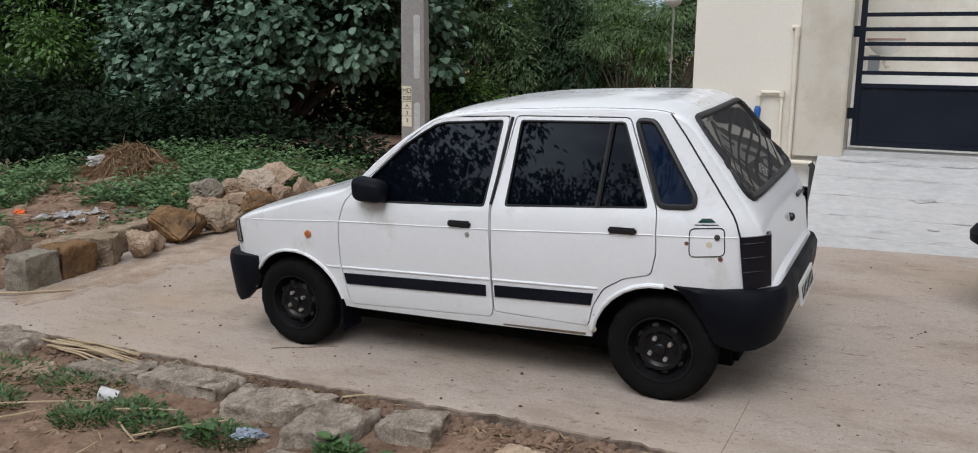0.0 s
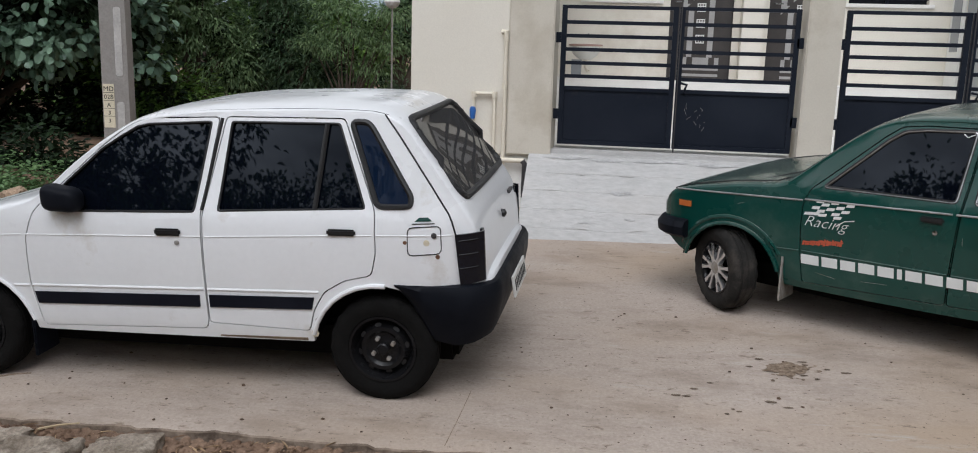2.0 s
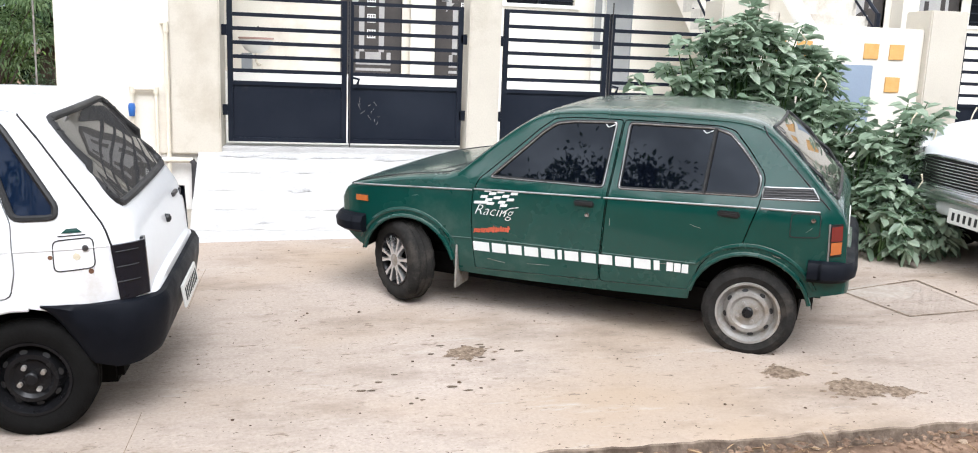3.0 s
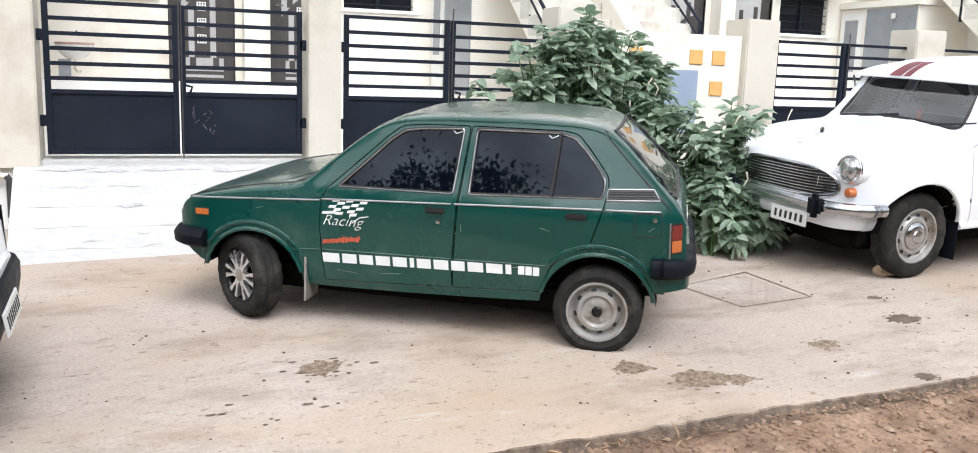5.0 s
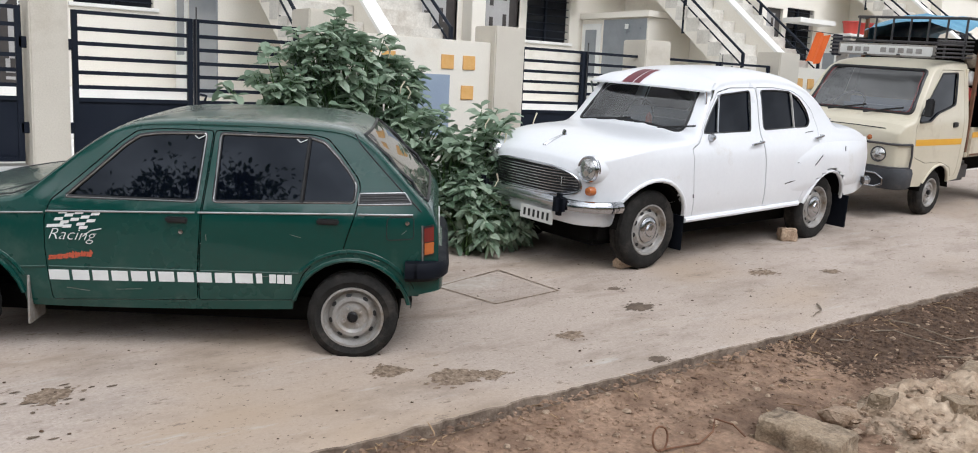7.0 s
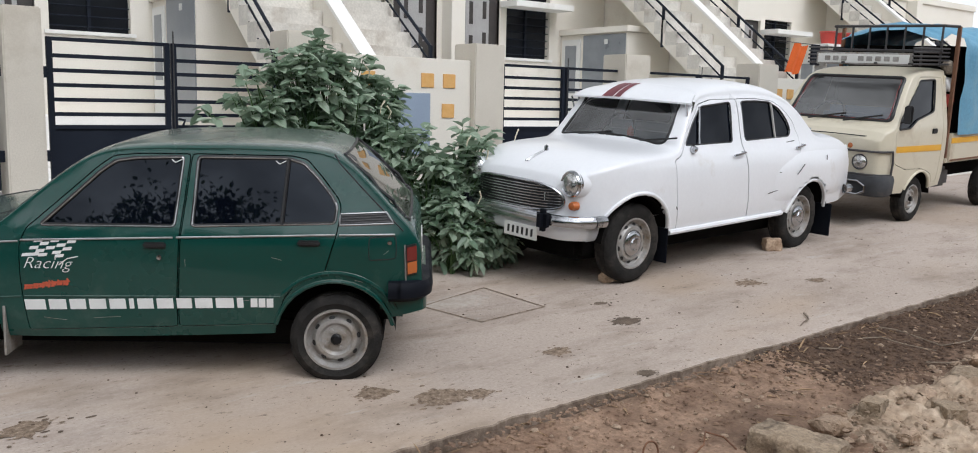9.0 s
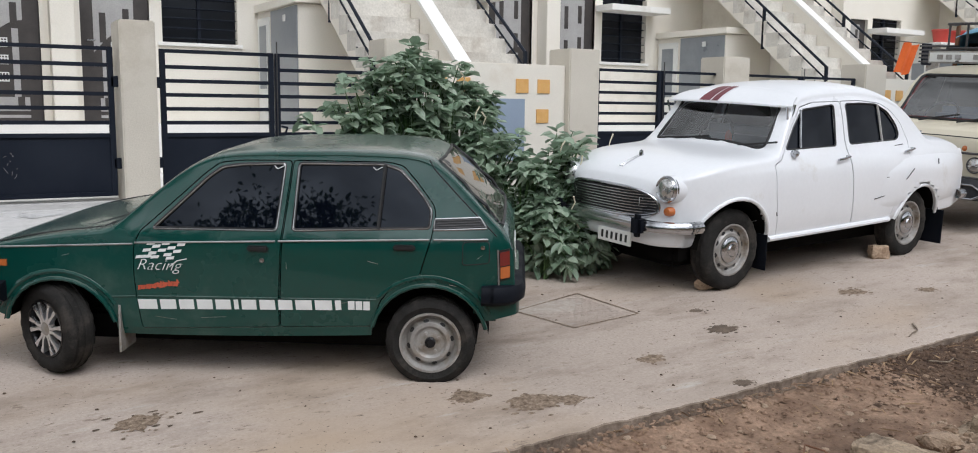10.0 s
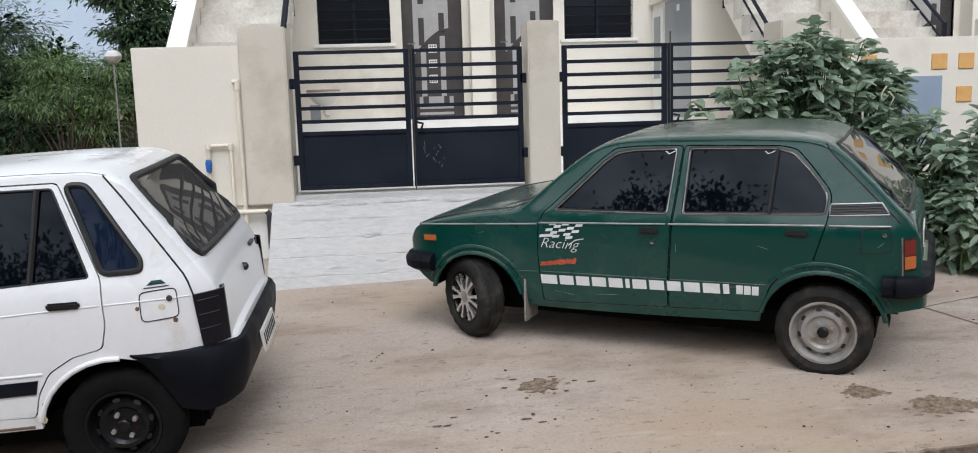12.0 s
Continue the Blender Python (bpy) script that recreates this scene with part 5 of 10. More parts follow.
# ---- the white hatchback ----
def build_white_car():
    m = car_frame((-1.946, 4.151, 0.400), (0.228, 4.167, 0.460), 0.265, 0.64)
    car = thing("hatchback_car", m, "white five-door hatchback with black bumpers and tinted windows", "car", "parked cars")
    sh = Shell(top=[(-0.43, 0.735), (-0.36, 0.775), (0.0, 0.872), (0.2, 0.925), (0.40, 0.975), (0.46, 1.01), (0.62, 1.15), (0.80, 1.28), (0.95, 1.358), (1.1, 1.392), (1.4, 1.414), (1.8, 1.420), (2.1, 1.414), (2.195, 1.398), (2.262, 1.365), (2.38, 1.23), (2.51, 1.055), (2.605, 0.92), (2.648, 0.80), (2.66, 0.64)],
               bottom=[(-0.43, 0.45), (-0.3, 0.36), (0.3, 0.285), (0.45, 0.275), (1.8, 0.285), (2.3, 0.36), (2.66, 0.42)],
               width=[(0.25, 0.655), (0.32, 0.678), (0.5, 0.695), (0.70, 0.705), (0.83, 0.702), (0.90, 0.690), (0.94, 0.675), (1.36, 0.560), (1.45, 0.535)],
               plan=[(-0.43, 0.88), (-0.36, 0.93), (-0.2, 0.98), (0.0, 1.0), (2.2, 1.0), (2.40, 0.985), (2.51, 0.955), (2.61, 0.90), (2.66, 0.84)],
               crown=[(-0.43, 0.05), (0.0, 0.045), (0.4, 0.05), (0.9, 0.055), (2.2, 0.05), (2.5, 0.06), (2.66, 0.06)], x0=-0.43, x1=2.66, bow=3.2)
    arches = [arch_poly(0.03, 0.25, 0.335), arch_poly(2.165, 0.25, 0.338)]
    drop_arches(sh.bm, arches)
    front = rounded([(0.42, 0.885), (0.375, 0.76), (0.368, 0.54), (0.405, 0.30), (1.285, 0.326), (1.300, 0.37), (1.302, 0.915), (1.378, 1.350), (1.03, 1.342), (0.945, 1.322), (0.885, 1.288), (0.775, 1.208), (0.475, 0.945)], 0.02, 2)
    rear = rounded([(1.310, 0.905), (1.305, 0.36), (1.815, 0.342), (1.845, 0.452), (1.90, 0.543), (2.005, 0.606), (2.135, 0.636), (2.160, 0.74), (2.156, 0.937), (1.996, 1.350), (1.412, 1.352)], 0.02, 2)
    w_front = rounded([(0.475, 0.915), (0.59, 1.030), (0.776, 1.195), (0.885, 1.262), (0.956, 1.300), (1.01, 1.313), (1.338, 1.327), (1.266, 0.912), (0.56, 0.897)], 0.012, 2)
    w_rear = rounded([(1.387, 0.919), (1.441, 1.328), (1.972, 1.326), (2.108, 0.947)], 0.012, 2)
    quarter = rounded([(2.030, 1.338), (2.112, 1.335), (2.145, 1.290), (2.325, 1.005), (2.322, 0.965), (2.295, 0.960), (2.166, 0.958)], 0.03, 3)
    doors = []
    for poly, win, nm in ((front, w_front, "front_door"), (rear, w_rear, "rear_door")):
        d = cut_door(sh, poly)
        g = cut_pane(d, win)
        lip(d, 0.022)
        near, far = two_sides(d)
        gn, gf = two_sides(g)
        for s, bm, gb in ((-1, near, gn), (1, far, gf)):
            ob = part(nm, bm, M_WHITE_CAR, car)
            glass_into(gb, ob, M_GLASS_TINT, "window_glass", "black film-tinted window glass", 0.010)
            part("window_rubber", tube(outline_on(sh, win, -0.002, s), 0.006, True, 6), M_TRIM, ob)
            doors.append(ob)
    q = cut_pane(sh.bm, quarter)
    qn, qf = two_sides(q)
    for s, gb in ((-1, qn), (1, qf)):
        part("quarter_glass", gb, M_GLASS_BLUE, car, "dark blue tinted quarter window")
        part("quarter_rubber", tube(outline_on(sh, quarter, 0.002, s), 0.014, True, 8), M_TRIM, car, "thick black window rubber")
    scr = cut_pane(sh.bm, rounded([(-0.58, 1.02), (0.58, 1.02), (0.50, 1.365), (-0.50, 1.365)], 0.06, 4), "yz", lambda c: 0.42 < c.x < 1.05 and abs(c.y) < 0.62)
    part("windscreen", scr, M_GLASS_TINT, car, "tinted windscreen")
    hatch = rounded([(-0.565, 0.985), (0.565, 0.985), (0.49, 1.342), (-0.49, 1.342)], 0.07, 4)
    rs = cut_pane(sh.bm, hatch, "yz", lambda c: c.x > 2.2 and abs(c.y) < 0.62)
    edge = []
    for p, r in zip(hatch, hatch[1:] + hatch[:1]):
        for k in range(4):
            y, z = p[0] + (r[0] - p[0]) * k / 4, p[1] + (r[1] - p[1]) * k / 4
            best = min(rs.verts, key=lambda v: (v.co.y - y) ** 2 + (v.co.z - z) ** 2)
            edge.append(Vector((best.co.x, y, z)))
    part("rear_glass", rs, M_GLASS_REAR, car, "brown-tinted sloping rear window")
    part("rear_rubber", tube(edge, 0.018, True, 8), M_TRIM, car, "black rubber round the rear window")
    lip(sh.bm, 0.02)
    part("body", sh.bm, M_WHITE_CAR, car, "scuffed white painted body shell")
    # The pan hangs low and near-black to deepen the dark under the car.
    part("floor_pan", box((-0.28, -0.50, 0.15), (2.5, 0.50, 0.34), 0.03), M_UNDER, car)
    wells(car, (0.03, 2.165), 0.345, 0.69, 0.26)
    for s in (-1, 1):
        fd, rd = doors[0 if s < 0 else 1], doors[2 if s < 0 else 3]
        handle(sh, 1.068, 1.200, 0.797, 0.831, fd, s)
        handle(sh, 1.930, 2.068, 0.824, 0.855, rd, s)
        part("lock", lathe([(0.012, 0.0), (0.012, -0.006), (0.0, -0.008)], sh.on_side(1.178, 0.762, 0.0, s), 12, 1, -s), M_RIM_GREY, fd)
        part("side_stripe", patch_on(sh, ((0.397, 0.421), (1.266, 0.441)), ((0.387, 0.482), (1.269, 0.501)), 0.006, s), M_STRIPE, fd, "worn black stripe")
        part("side_stripe", patch_on(sh, ((1.318, 0.443), (1.835, 0.455)), ((1.318, 0.505), (1.850, 0.516)), 0.006, s), M_STRIPE, rd, "worn black stripe")
        part("pillar_gap", tube(line_on(sh, [(1.306, 0.92), (1.390, 1.345)], -0.001, s), 0.009, segs=6), M_TRIM, rd)
        part("window_bar", tube(line_on(sh, [(1.866, 0.937), (1.912, 1.328)], 0.0, s), 0.013, segs=6), M_TRIM, rd)
        mir = bmesh.new()
        bmesh.ops.create_icosphere(mir, subdivisions=4, radius=1.0)
        mp = sh.on_side(0.612, 0.966, 0.055, s)
        for v in mir.verts:
            k = (abs(v.co.x) ** 3.5 + abs(v.co.y) ** 3.5 + abs(v.co.z) ** 3.5) ** (-1 / 3.5)
            q = v.co * k
            v.co = mp + Vector((0.095 * q.x, 0.062 * q.y, (0.060 - 0.012 * q.x * (q.x < 0)) * q.z - 0.01 * q.x))
        part("door_mirror", mir, M_BLACK_PLASTIC, fd, "chunky black door mirror")
        part("indicator", lathe([(0.021, 0.0), (0.019, -0.010), (0.0, -0.014)], sh.on_side(0.165, 0.692, 0.0, s), 16, 1, -s), M_ORANGE_LENS, car, "round amber side repeater")
        part("swage_line", tube(line_on(sh, [(-0.33, 0.742), (0.35, 0.775)], -0.001, s), 0.004, segs=6), M_WHITE_CAR, car)
        part("swage_line", tube(line_on(sh, [(0.372, 0.776), (1.30, 0.795)], -0.001, s), 0.004, segs=6), M_WHITE_CAR, fd)
        part("swage_line", tube(line_on(sh, [(1.318, 0.795), (2.142, 0.828)], -0.001, s), 0.004, segs=6), M_WHITE_CAR, rd)
        part("swage_line", tube(line_on(sh, [(2.160, 0.828), (2.52, 0.835)], -0.001, s), 0.004, segs=6), M_WHITE_CAR, car)
        for ob, x0, z0, x1, z1 in ((car, 0.275, 0.512, 0.362, 0.514), (fd, 0.378, 0.515, 1.292, 0.533), (rd, 1.310, 0.533, 1.872, 0.543)):
            part("body_crease", tube(line_on(sh, [(x0, z0), (x1, z1)], -0.004, s), 0.009, segs=8), M_WHITE_CAR, ob)
        flap = rounded([(2.312, 0.738), (2.468, 0.750), (2.464, 0.878), (2.312, 0.868)], 0.025, 3)
        if s < 0:
            part("fuel_flap_seam", tube(outline_on(sh, flap, 0.0, s), 0.0028, True, 5), M_TRIM, car)
            part("fuel_lock", lathe([(0.013, 0.0), (0.013, -0.006), (0.0, -0.008)], sh.on_side(2.435, 0.835, 0.0, s), 12, 1, 1), M_STEEL_DARK, car)
            part("badge", patch_on(sh, ((2.345, 0.897), (2.425, 0.900)), ((2.365, 0.915), (2.405, 0.917)), 0.002, s, 4), M_GREEN, car, "small dark green sticker")
            part("badge_line", patch_on(sh, ((2.333, 0.884), (2.437, 0.888)), ((2.333, 0.888), (2.437, 0.892)), 0.002, s, 4), M_STEEL_DARK, car)
            for cx, cz, r in ((2.30, 0.80, 0.010), (2.45, 0.735, 0.012), (2.40, 0.80, 0.016), (1.84, 0.33, 0.02), (1.86, 0.40, 0.014)):
                part("rust_spot", lathe([(r, 0.0), (r * 0.9, -0.002), (0.0, -0.0022)], sh.on_side(cx, cz, 0.0, s), 7, 1, 1), M_RUST if r < 0.016 else M_SIGN_CREAM, car, "rust spot in the paint", 0)
        part("hatch_seam", tube(line_on(sh, [(2.187, 1.37), (2.261, 1.275), (2.340, 1.162), (2.418, 1.050), (2.499, 0.928), (2.514, 0.895), (2.531, 0.838)], 0.0, s), 0.0045, segs=6), M_TRIM, car)
        roof = [Vector((x, s * (sh.half(x, sh.edge(x)) * 0.985), sh.edge(x) + 0.012)) for x in np.linspace(0.98, 2.2, 20)]
        part("drip_rail", tube(roof, 0.007, segs=6), M_WHITE_CAR, car)
        part("roof_seam", tube([p + Vector((0, -s * 0.006, 0.010)) for p in roof], 0.0022, segs=6), M_TRIM, car)
        lamp = patch_on(sh, ((2.552, 0.597), (2.660, 0.612)), ((2.530, 0.838), (2.654, 0.846)), 0.014, s, 14)
        corner = bmesh.new()
        add_prism(corner, rounded([(s * 0.50, 0.64), (s * 0.590, 0.61), (s * 0.582, 0.846), (s * 0.52, 0.846)], 0.02, 3), 0, 2.58, 2.640)
        tl = part("tail_lamp", lamp, M_DARK_LENS, car, "large smoked wrap-round tail lamp")
        part("lamp_return", corner, M_DARK_LENS, tl, "smoked lens turning round the corner")
        for z in (0.68, 0.745, 0.81):
            part("lens_ridge", tube(line_on(sh, [(2.548, z), (2.63, z + 0.006)], 0.0145, s), 0.0022, segs=5), M_TRIM, tl)
        part("arch_lip", tube([sh.on_side(x, z, 0.004, s) for x, z in arches[1][3:-3] if z > 0.3 and (x < 2.2 or z > 0.572)], 0.012, segs=8), M_WHITE_CAR, car)
        part("arch_lip", tube([sh.on_side(x, z, 0.004, s) for x, z in arches[0][3:-3] if z > 0.3], 0.009, segs=8), M_WHITE_CAR, car)
        part("headlamp", box((-0.475, s * 0.46 - 0.13, 0.585), (-0.40, s * 0.46 + 0.13, 0.715), 0.02), M_CLEAR_LENS, car, "rectangular headlamp")
        part("headlamp_corner", patch_on(sh, ((-0.428, 0.592), (-0.372, 0.600)), ((-0.428, 0.716), (-0.385, 0.722)), 0.006, s, 5), M_CLEAR_LENS, car, "wrapped headlamp corner")
        part("lamp_seal", tube(outline_on(sh, [(-0.428, 0.588), (-0.368, 0.596), (-0.382, 0.727), (-0.428, 0.72)], 0.004, s), 0.004, True, 5), M_TRIM, car)
        part("mud_flap", box((0.335, s * 0.60 - 0.09, 0.13), (0.352, s * 0.60 + 0.09, 0.36), 0.006), M_BLACK_PLASTIC, car, "black rubber mud flap")
        part("sill_rust", patch_on(sh, ((1.35, 0.288), (1.80, 0.290)), ((1.35, 0.295), (1.80, 0.304)), 0.002, s), M_ROCK_GREYBROWN, car, "rust-stained sill edge")
    # front bumper: wraps to the wheel arches
    def bumper(section, path, mat, nm, label, lift=None):
        bm = bmesh.new()
        rings = []
        zlo, zhi = min(q[1] for q in section), max(q[1] for q in section)
        for px, py, nx, ny in path:
            cut_up = lift(px) if lift else 0.0
            rings.append([bm.verts.new((px + nx * d, py + ny * d, z + cut_up * (zhi - z) / (zhi - zlo))) for d, z in section])
        for a, b in zip(rings, rings[1:]):
            for k in range(len(section)):
                bm.faces.new((a[k], a[(k + 1) % len(section)], b[(k + 1) % len(section)], b[k]))
        bm.faces.new(rings[0])
        bm.faces.new(rings[-1])
        bmesh.ops.recalc_face_normals(bm, faces=bm.faces[:])
        return part(nm, bm, mat, car, label)

    def round_path(x_in, x_out, half, sgn):
        pts = [(x_in + (x_out - x_in) * k * 0.06, -half, 0.0, -1.0) for k in range(8)]
        r = min(0.16, abs(x_out - x_in) * 0.6)
        for a in np.linspace(0, math.pi / 2, 9):
            pts.append((x_out - sgn * r + sgn * r * math.sin(a), -half + r - r * math.cos(a), sgn * math.sin(a), -math.cos(a)))
        return pts + [(x, -y, nx, -ny) for x, y, nx, ny in reversed(pts)]

    bumper([(0.0, 0.525), (0.022, 0.52), (0.032, 0.48), (0.026, 0.40), (0.012, 0.26), (0.0, 0.225), (-0.04, 0.225), (-0.04, 0.525)], round_path(-0.235, -0.520, 0.665, -1), M_BLACK_PLASTIC, "front_bumper", "faded black plastic front bumper", curve_at([(-0.54, 0.0), (-0.42, 0.0), (-0.36, 0.03), (-0.235, 0.17)]))
    bumper([(0.0, 0.600), (0.03, 0.592), (0.046, 0.555), (0.042, 0.47), (0.020, 0.345), (0.0, 0.300), (-0.05, 0.295), (-0.05, 0.600)], round_path(2.245, 2.68, 0.665, 1), M_BLACK_PLASTIC, "rear_bumper", "faded black plastic rear bumper", curve_at([(2.245, 0.285), (2.31, 0.21), (2.37, 0.11), (2.43, 0.02), (2.5, 0.0), (2.60, 0.01), (2.66, 0.03), (2.72, 0.04)]))
    part("grille", box((-0.468, -0.30, 0.60), (-0.44, 0.30, 0.70), 0.01), M_TRIM, car)
    plate(car, (2.738, 0.0, 0.46), 0.44, 0.11, 9, 8)
    part("hatch_lock", lathe([(0.022, 0.0), (0.02, 0.022), (0.008, 0.03), (0.0, 0.03)], (2.64, 0.0, 0.80), 14, 0), M_TRIM, car)
    part("hatch_badge", box((2.625, 0.30, 0.845), (2.645, 0.42, 0.865), 0.003), M_STEEL_DARK, car)
    for x in (0.0, 2.168):
        for s in (-1, 1):
            wheel(car, (x, s * 0.605, 0.262), 0.264, 0.145, 0.162, "steel", far=s > 0)
    return car


build_white_car()


# ---- the green hatchback ----
def wrap_bumper(car, section, x_in, x_out, half, sgn, mat, nm, label, r=0.12):
    """A bumper swept round one end of a car."""
    bm = bmesh.new()
    pts = [(x_in + (x_out - x_in) * k * 0.08, -half, 0.0, -1.0) for k in range(6)]
    for a in np.linspace(0, math.pi / 2, 9):
        pts.append((x_out - sgn * r + sgn * r * math.sin(a), -half + r - r * math.cos(a), sgn * math.sin(a), -math.cos(a)))
    pts += [(x, -y, nx, -ny) for x, y, nx, ny in reversed(pts)]
    bow = 0.03 * sgn
    rings = [[bm.verts.new((px + nx * d + bow * (1 - (py / half) ** 2), py + ny * d, z)) for d, z in section] for px, py, nx, ny in pts]
    n = len(section)
    for a, b in zip(rings, rings[1:]):
        for k in range(n):
            bm.faces.new((a[k], a[(k + 1) % n], b[(k + 1) % n], b[k]))
    bm.faces.new(rings[0])
    bm.faces.new(rings[-1])
    bmesh.ops.recalc_face_normals(bm, faces=bm.faces[:])
    return part(nm, bm, mat, car, label)


def flank_text(shell, body, x, z, size, slant, parent, mat, squash=1.0, label=""):
    bm = text_mesh(body, size, 0.001, squash, 0.0016)
    for v in bm.verts:
        px, pz = x + v.co.x + slant * v.co.y, z + v.co.y
        v.co = shell.on_side(px, pz, 0.003 - v.co.z, -1)
    bmesh.ops.recalc_face_normals(bm, faces=bm.faces[:])
    return part("lettering", bm, mat, parent, label, 0)


def build_green_car():
    m = car_frame((1.934, 5.832, 0.583), (3.745, 4.672, 0.553), 0.262, 0.64)
    car = thing("hatchback_car", m, "dark green boxy old hatchback with white lettering and dust", "car", "parked cars")
    sh = Shell(top=[(-0.42, 0.66), (-0.40, 0.70), (-0.34, 0.750), (-0.1, 0.812), (0.12, 0.852), (0.33, 0.878), (0.40, 0.905), (0.49, 0.980), (0.60, 1.072), (0.73, 1.175), (0.83, 1.238), (0.92, 1.274), (1.05, 1.296), (1.3, 1.313), (1.7, 1.322), (1.95, 1.318), (2.08, 1.303), (2.15, 1.278), (2.23, 1.222), (2.36, 1.098), (2.48, 0.975), (2.565, 0.885), (2.60, 0.82), (2.615, 0.60)],
               bottom=[(-0.42, 0.44), (-0.25, 0.33), (0.3, 0.25), (0.5, 0.245), (1.8, 0.285), (2.3, 0.36), (2.615, 0.42)],
               width=[(0.22, 0.640), (0.30, 0.668), (0.50, 0.690), (0.74, 0.702), (0.80, 0.700), (0.86, 0.688), (0.90, 0.672), (1.28, 0.565), (1.36, 0.54)],
               plan=[(-0.42, 0.93), (-0.36, 0.97), (-0.25, 0.992), (0.0, 1.0), (2.2, 1.0), (2.40, 0.985), (2.52, 0.960), (2.615, 0.91)],
               crown=[(-0.42, 0.035), (0.0, 0.05), (0.4, 0.055), (0.9, 0.04), (1.5, 0.048), (2.1, 0.048), (2.4, 0.05), (2.615, 0.05)], x0=-0.42, x1=2.615, bow=3.4)
    arches = [arch_poly(0.06, 0.25, 0.318), arch_poly(2.14, 0.27, 0.325)]
    drop_arches(sh.bm, arches)
    front = rounded([(0.540, 0.850), (0.503, 0.76), (0.497, 0.60), (0.503, 0.47), (0.520, 0.285), (1.298, 0.318), (1.302, 0.50), (1.322, 0.83), (1.366, 1.249), (1.09, 1.243), (0.965, 1.228), (0.885, 1.168), (0.58, 0.885)], 0.02, 2)
    rear = rounded([(1.330, 0.83), (1.310, 0.50), (1.306, 0.318), (1.826, 0.342), (1.862, 0.48), (1.935, 0.578), (2.080, 0.626), (2.150, 0.86), (2.168, 0.985), (2.158, 1.03), (2.062, 1.150), (1.982, 1.237), (1.90, 1.254), (1.374, 1.250)], 0.02, 2)
    w_front = rounded([(0.610, 0.866), (0.80, 1.048), (0.903, 1.148), (0.980, 1.203), (1.085, 1.220), (1.329, 1.232), (1.294, 0.873)], 0.02, 3)
    w_rear = rounded([(1.384, 0.876), (1.406, 1.234), (1.873, 1.240), (1.962, 1.216), (2.043, 1.138), (2.118, 1.048), (2.146, 0.998), (2.136, 0.906)], 0.02, 3)
    doors = []
    for poly, win, nm in ((front, w_front, "front_door"), (rear, w_rear, "rear_door")):
        d = cut_door(sh, poly)
        g = cut_pane(d, win)
        lip(d, 0.022)
        near, far = two_sides(d)
        gn, gf = two_sides(g)
        for s, bm, gb in ((-1, near, gn), (1, far, gf)):
            ob = part(nm, bm, M_GREEN, car)
            glass_into(gb, ob, M_GLASS_TINT, "window_glass", "black film-tinted window glass", 0.008)
            part("window_trim", tube(outline_on(sh, win, 0.0, s), 0.0055, True, 6), M_CHROME_DULL, ob, "dull chrome window trim")
            part("window_rubber", tube(outline_on(sh, win, -0.006, s), 0.011, True, 6), M_TRIM, ob)
            doors.append(ob)
    scr = cut_pane(sh.bm, rounded([(-0.58, 0.925), (0.58, 0.925), (0.52, 1.245), (-0.52, 1.245)], 0.05, 4), "yz", lambda c: 0.36 < c.x < 1.05 and abs(c.y) < 0.62)
    part("windscreen", scr, M_GLASS_TINT, car, "dark windscreen")
    hatch = rounded([(-0.565, 0.912), (0.565, 0.912), (0.505, 1.258), (-0.505, 1.258)], 0.05, 4)
    rs = cut_pane(sh.bm, hatch, "yz", lambda c: c.x > 2.15 and abs(c.y) < 0.63)
    edge = []
    for p, r in zip(hatch, hatch[1:] + hatch[:1]):
        for k in range(4):
            y, z = p[0] + (r[0] - p[0]) * k / 4, p[1] + (r[1] - p[1]) * k / 4
            best = min(rs.verts, key=lambda v: (v.co.y - y) ** 2 + (v.co.z - z) ** 2)
            edge.append(Vector((best.co.x, y, z)))
    part("rear_glass", rs, M_GLASS_REAR, car, "dusty sloping rear window")
    part("rear_trim", tube(edge, 0.010, True, 8), M_TRIM, car, "black rubber round the rear window")
    lip(sh.bm, 0.02)
    part("body", sh.bm, M_GREEN, car, "dusty dark green body shell")
    part("floor_pan", box((-0.26, -0.50, 0.16), (2.40, 0.50, 0.34), 0.03), M_UNDER, car)
    wells(car, (0.06, 2.14), 0.335, 0.69, 0.27)
    part("exhaust", tube([(1.6, 0.2, 0.24), (2.2, 0.25, 0.22), (2.62, 0.25, 0.24)], 0.02), M_RUST, car)
    for s in (-1, 1):
        fd, rd = doors[0 if s < 0 else 1], doors[2 if s < 0 else 3]
        part("belt_trim", tube(line_on(sh, [(-0.32, 0.735), (0.50, 0.778)], 0.001, s), 0.0058, segs=6), M_CHROME_DULL, car, "thin chrome belt strip")
        part("belt_trim", tube(line_on(sh, [(0.512, 0.785), (1.29, 0.815)], 0.001, s), 0.0058, segs=6), M_CHROME_DULL, fd, "thin chrome belt strip")
        part("belt_trim", tube(line_on(sh, [(1.308, 0.816), (2.138, 0.848)], 0.001, s), 0.0058, segs=6), M_CHROME_DULL, rd, "thin chrome belt strip")
        part("belt_trim", tube(line_on(sh, [(2.162, 0.848), (2.46, 0.855)], 0.001, s), 0.0058, segs=6), M_CHROME_DULL, car, "thin chrome belt strip")
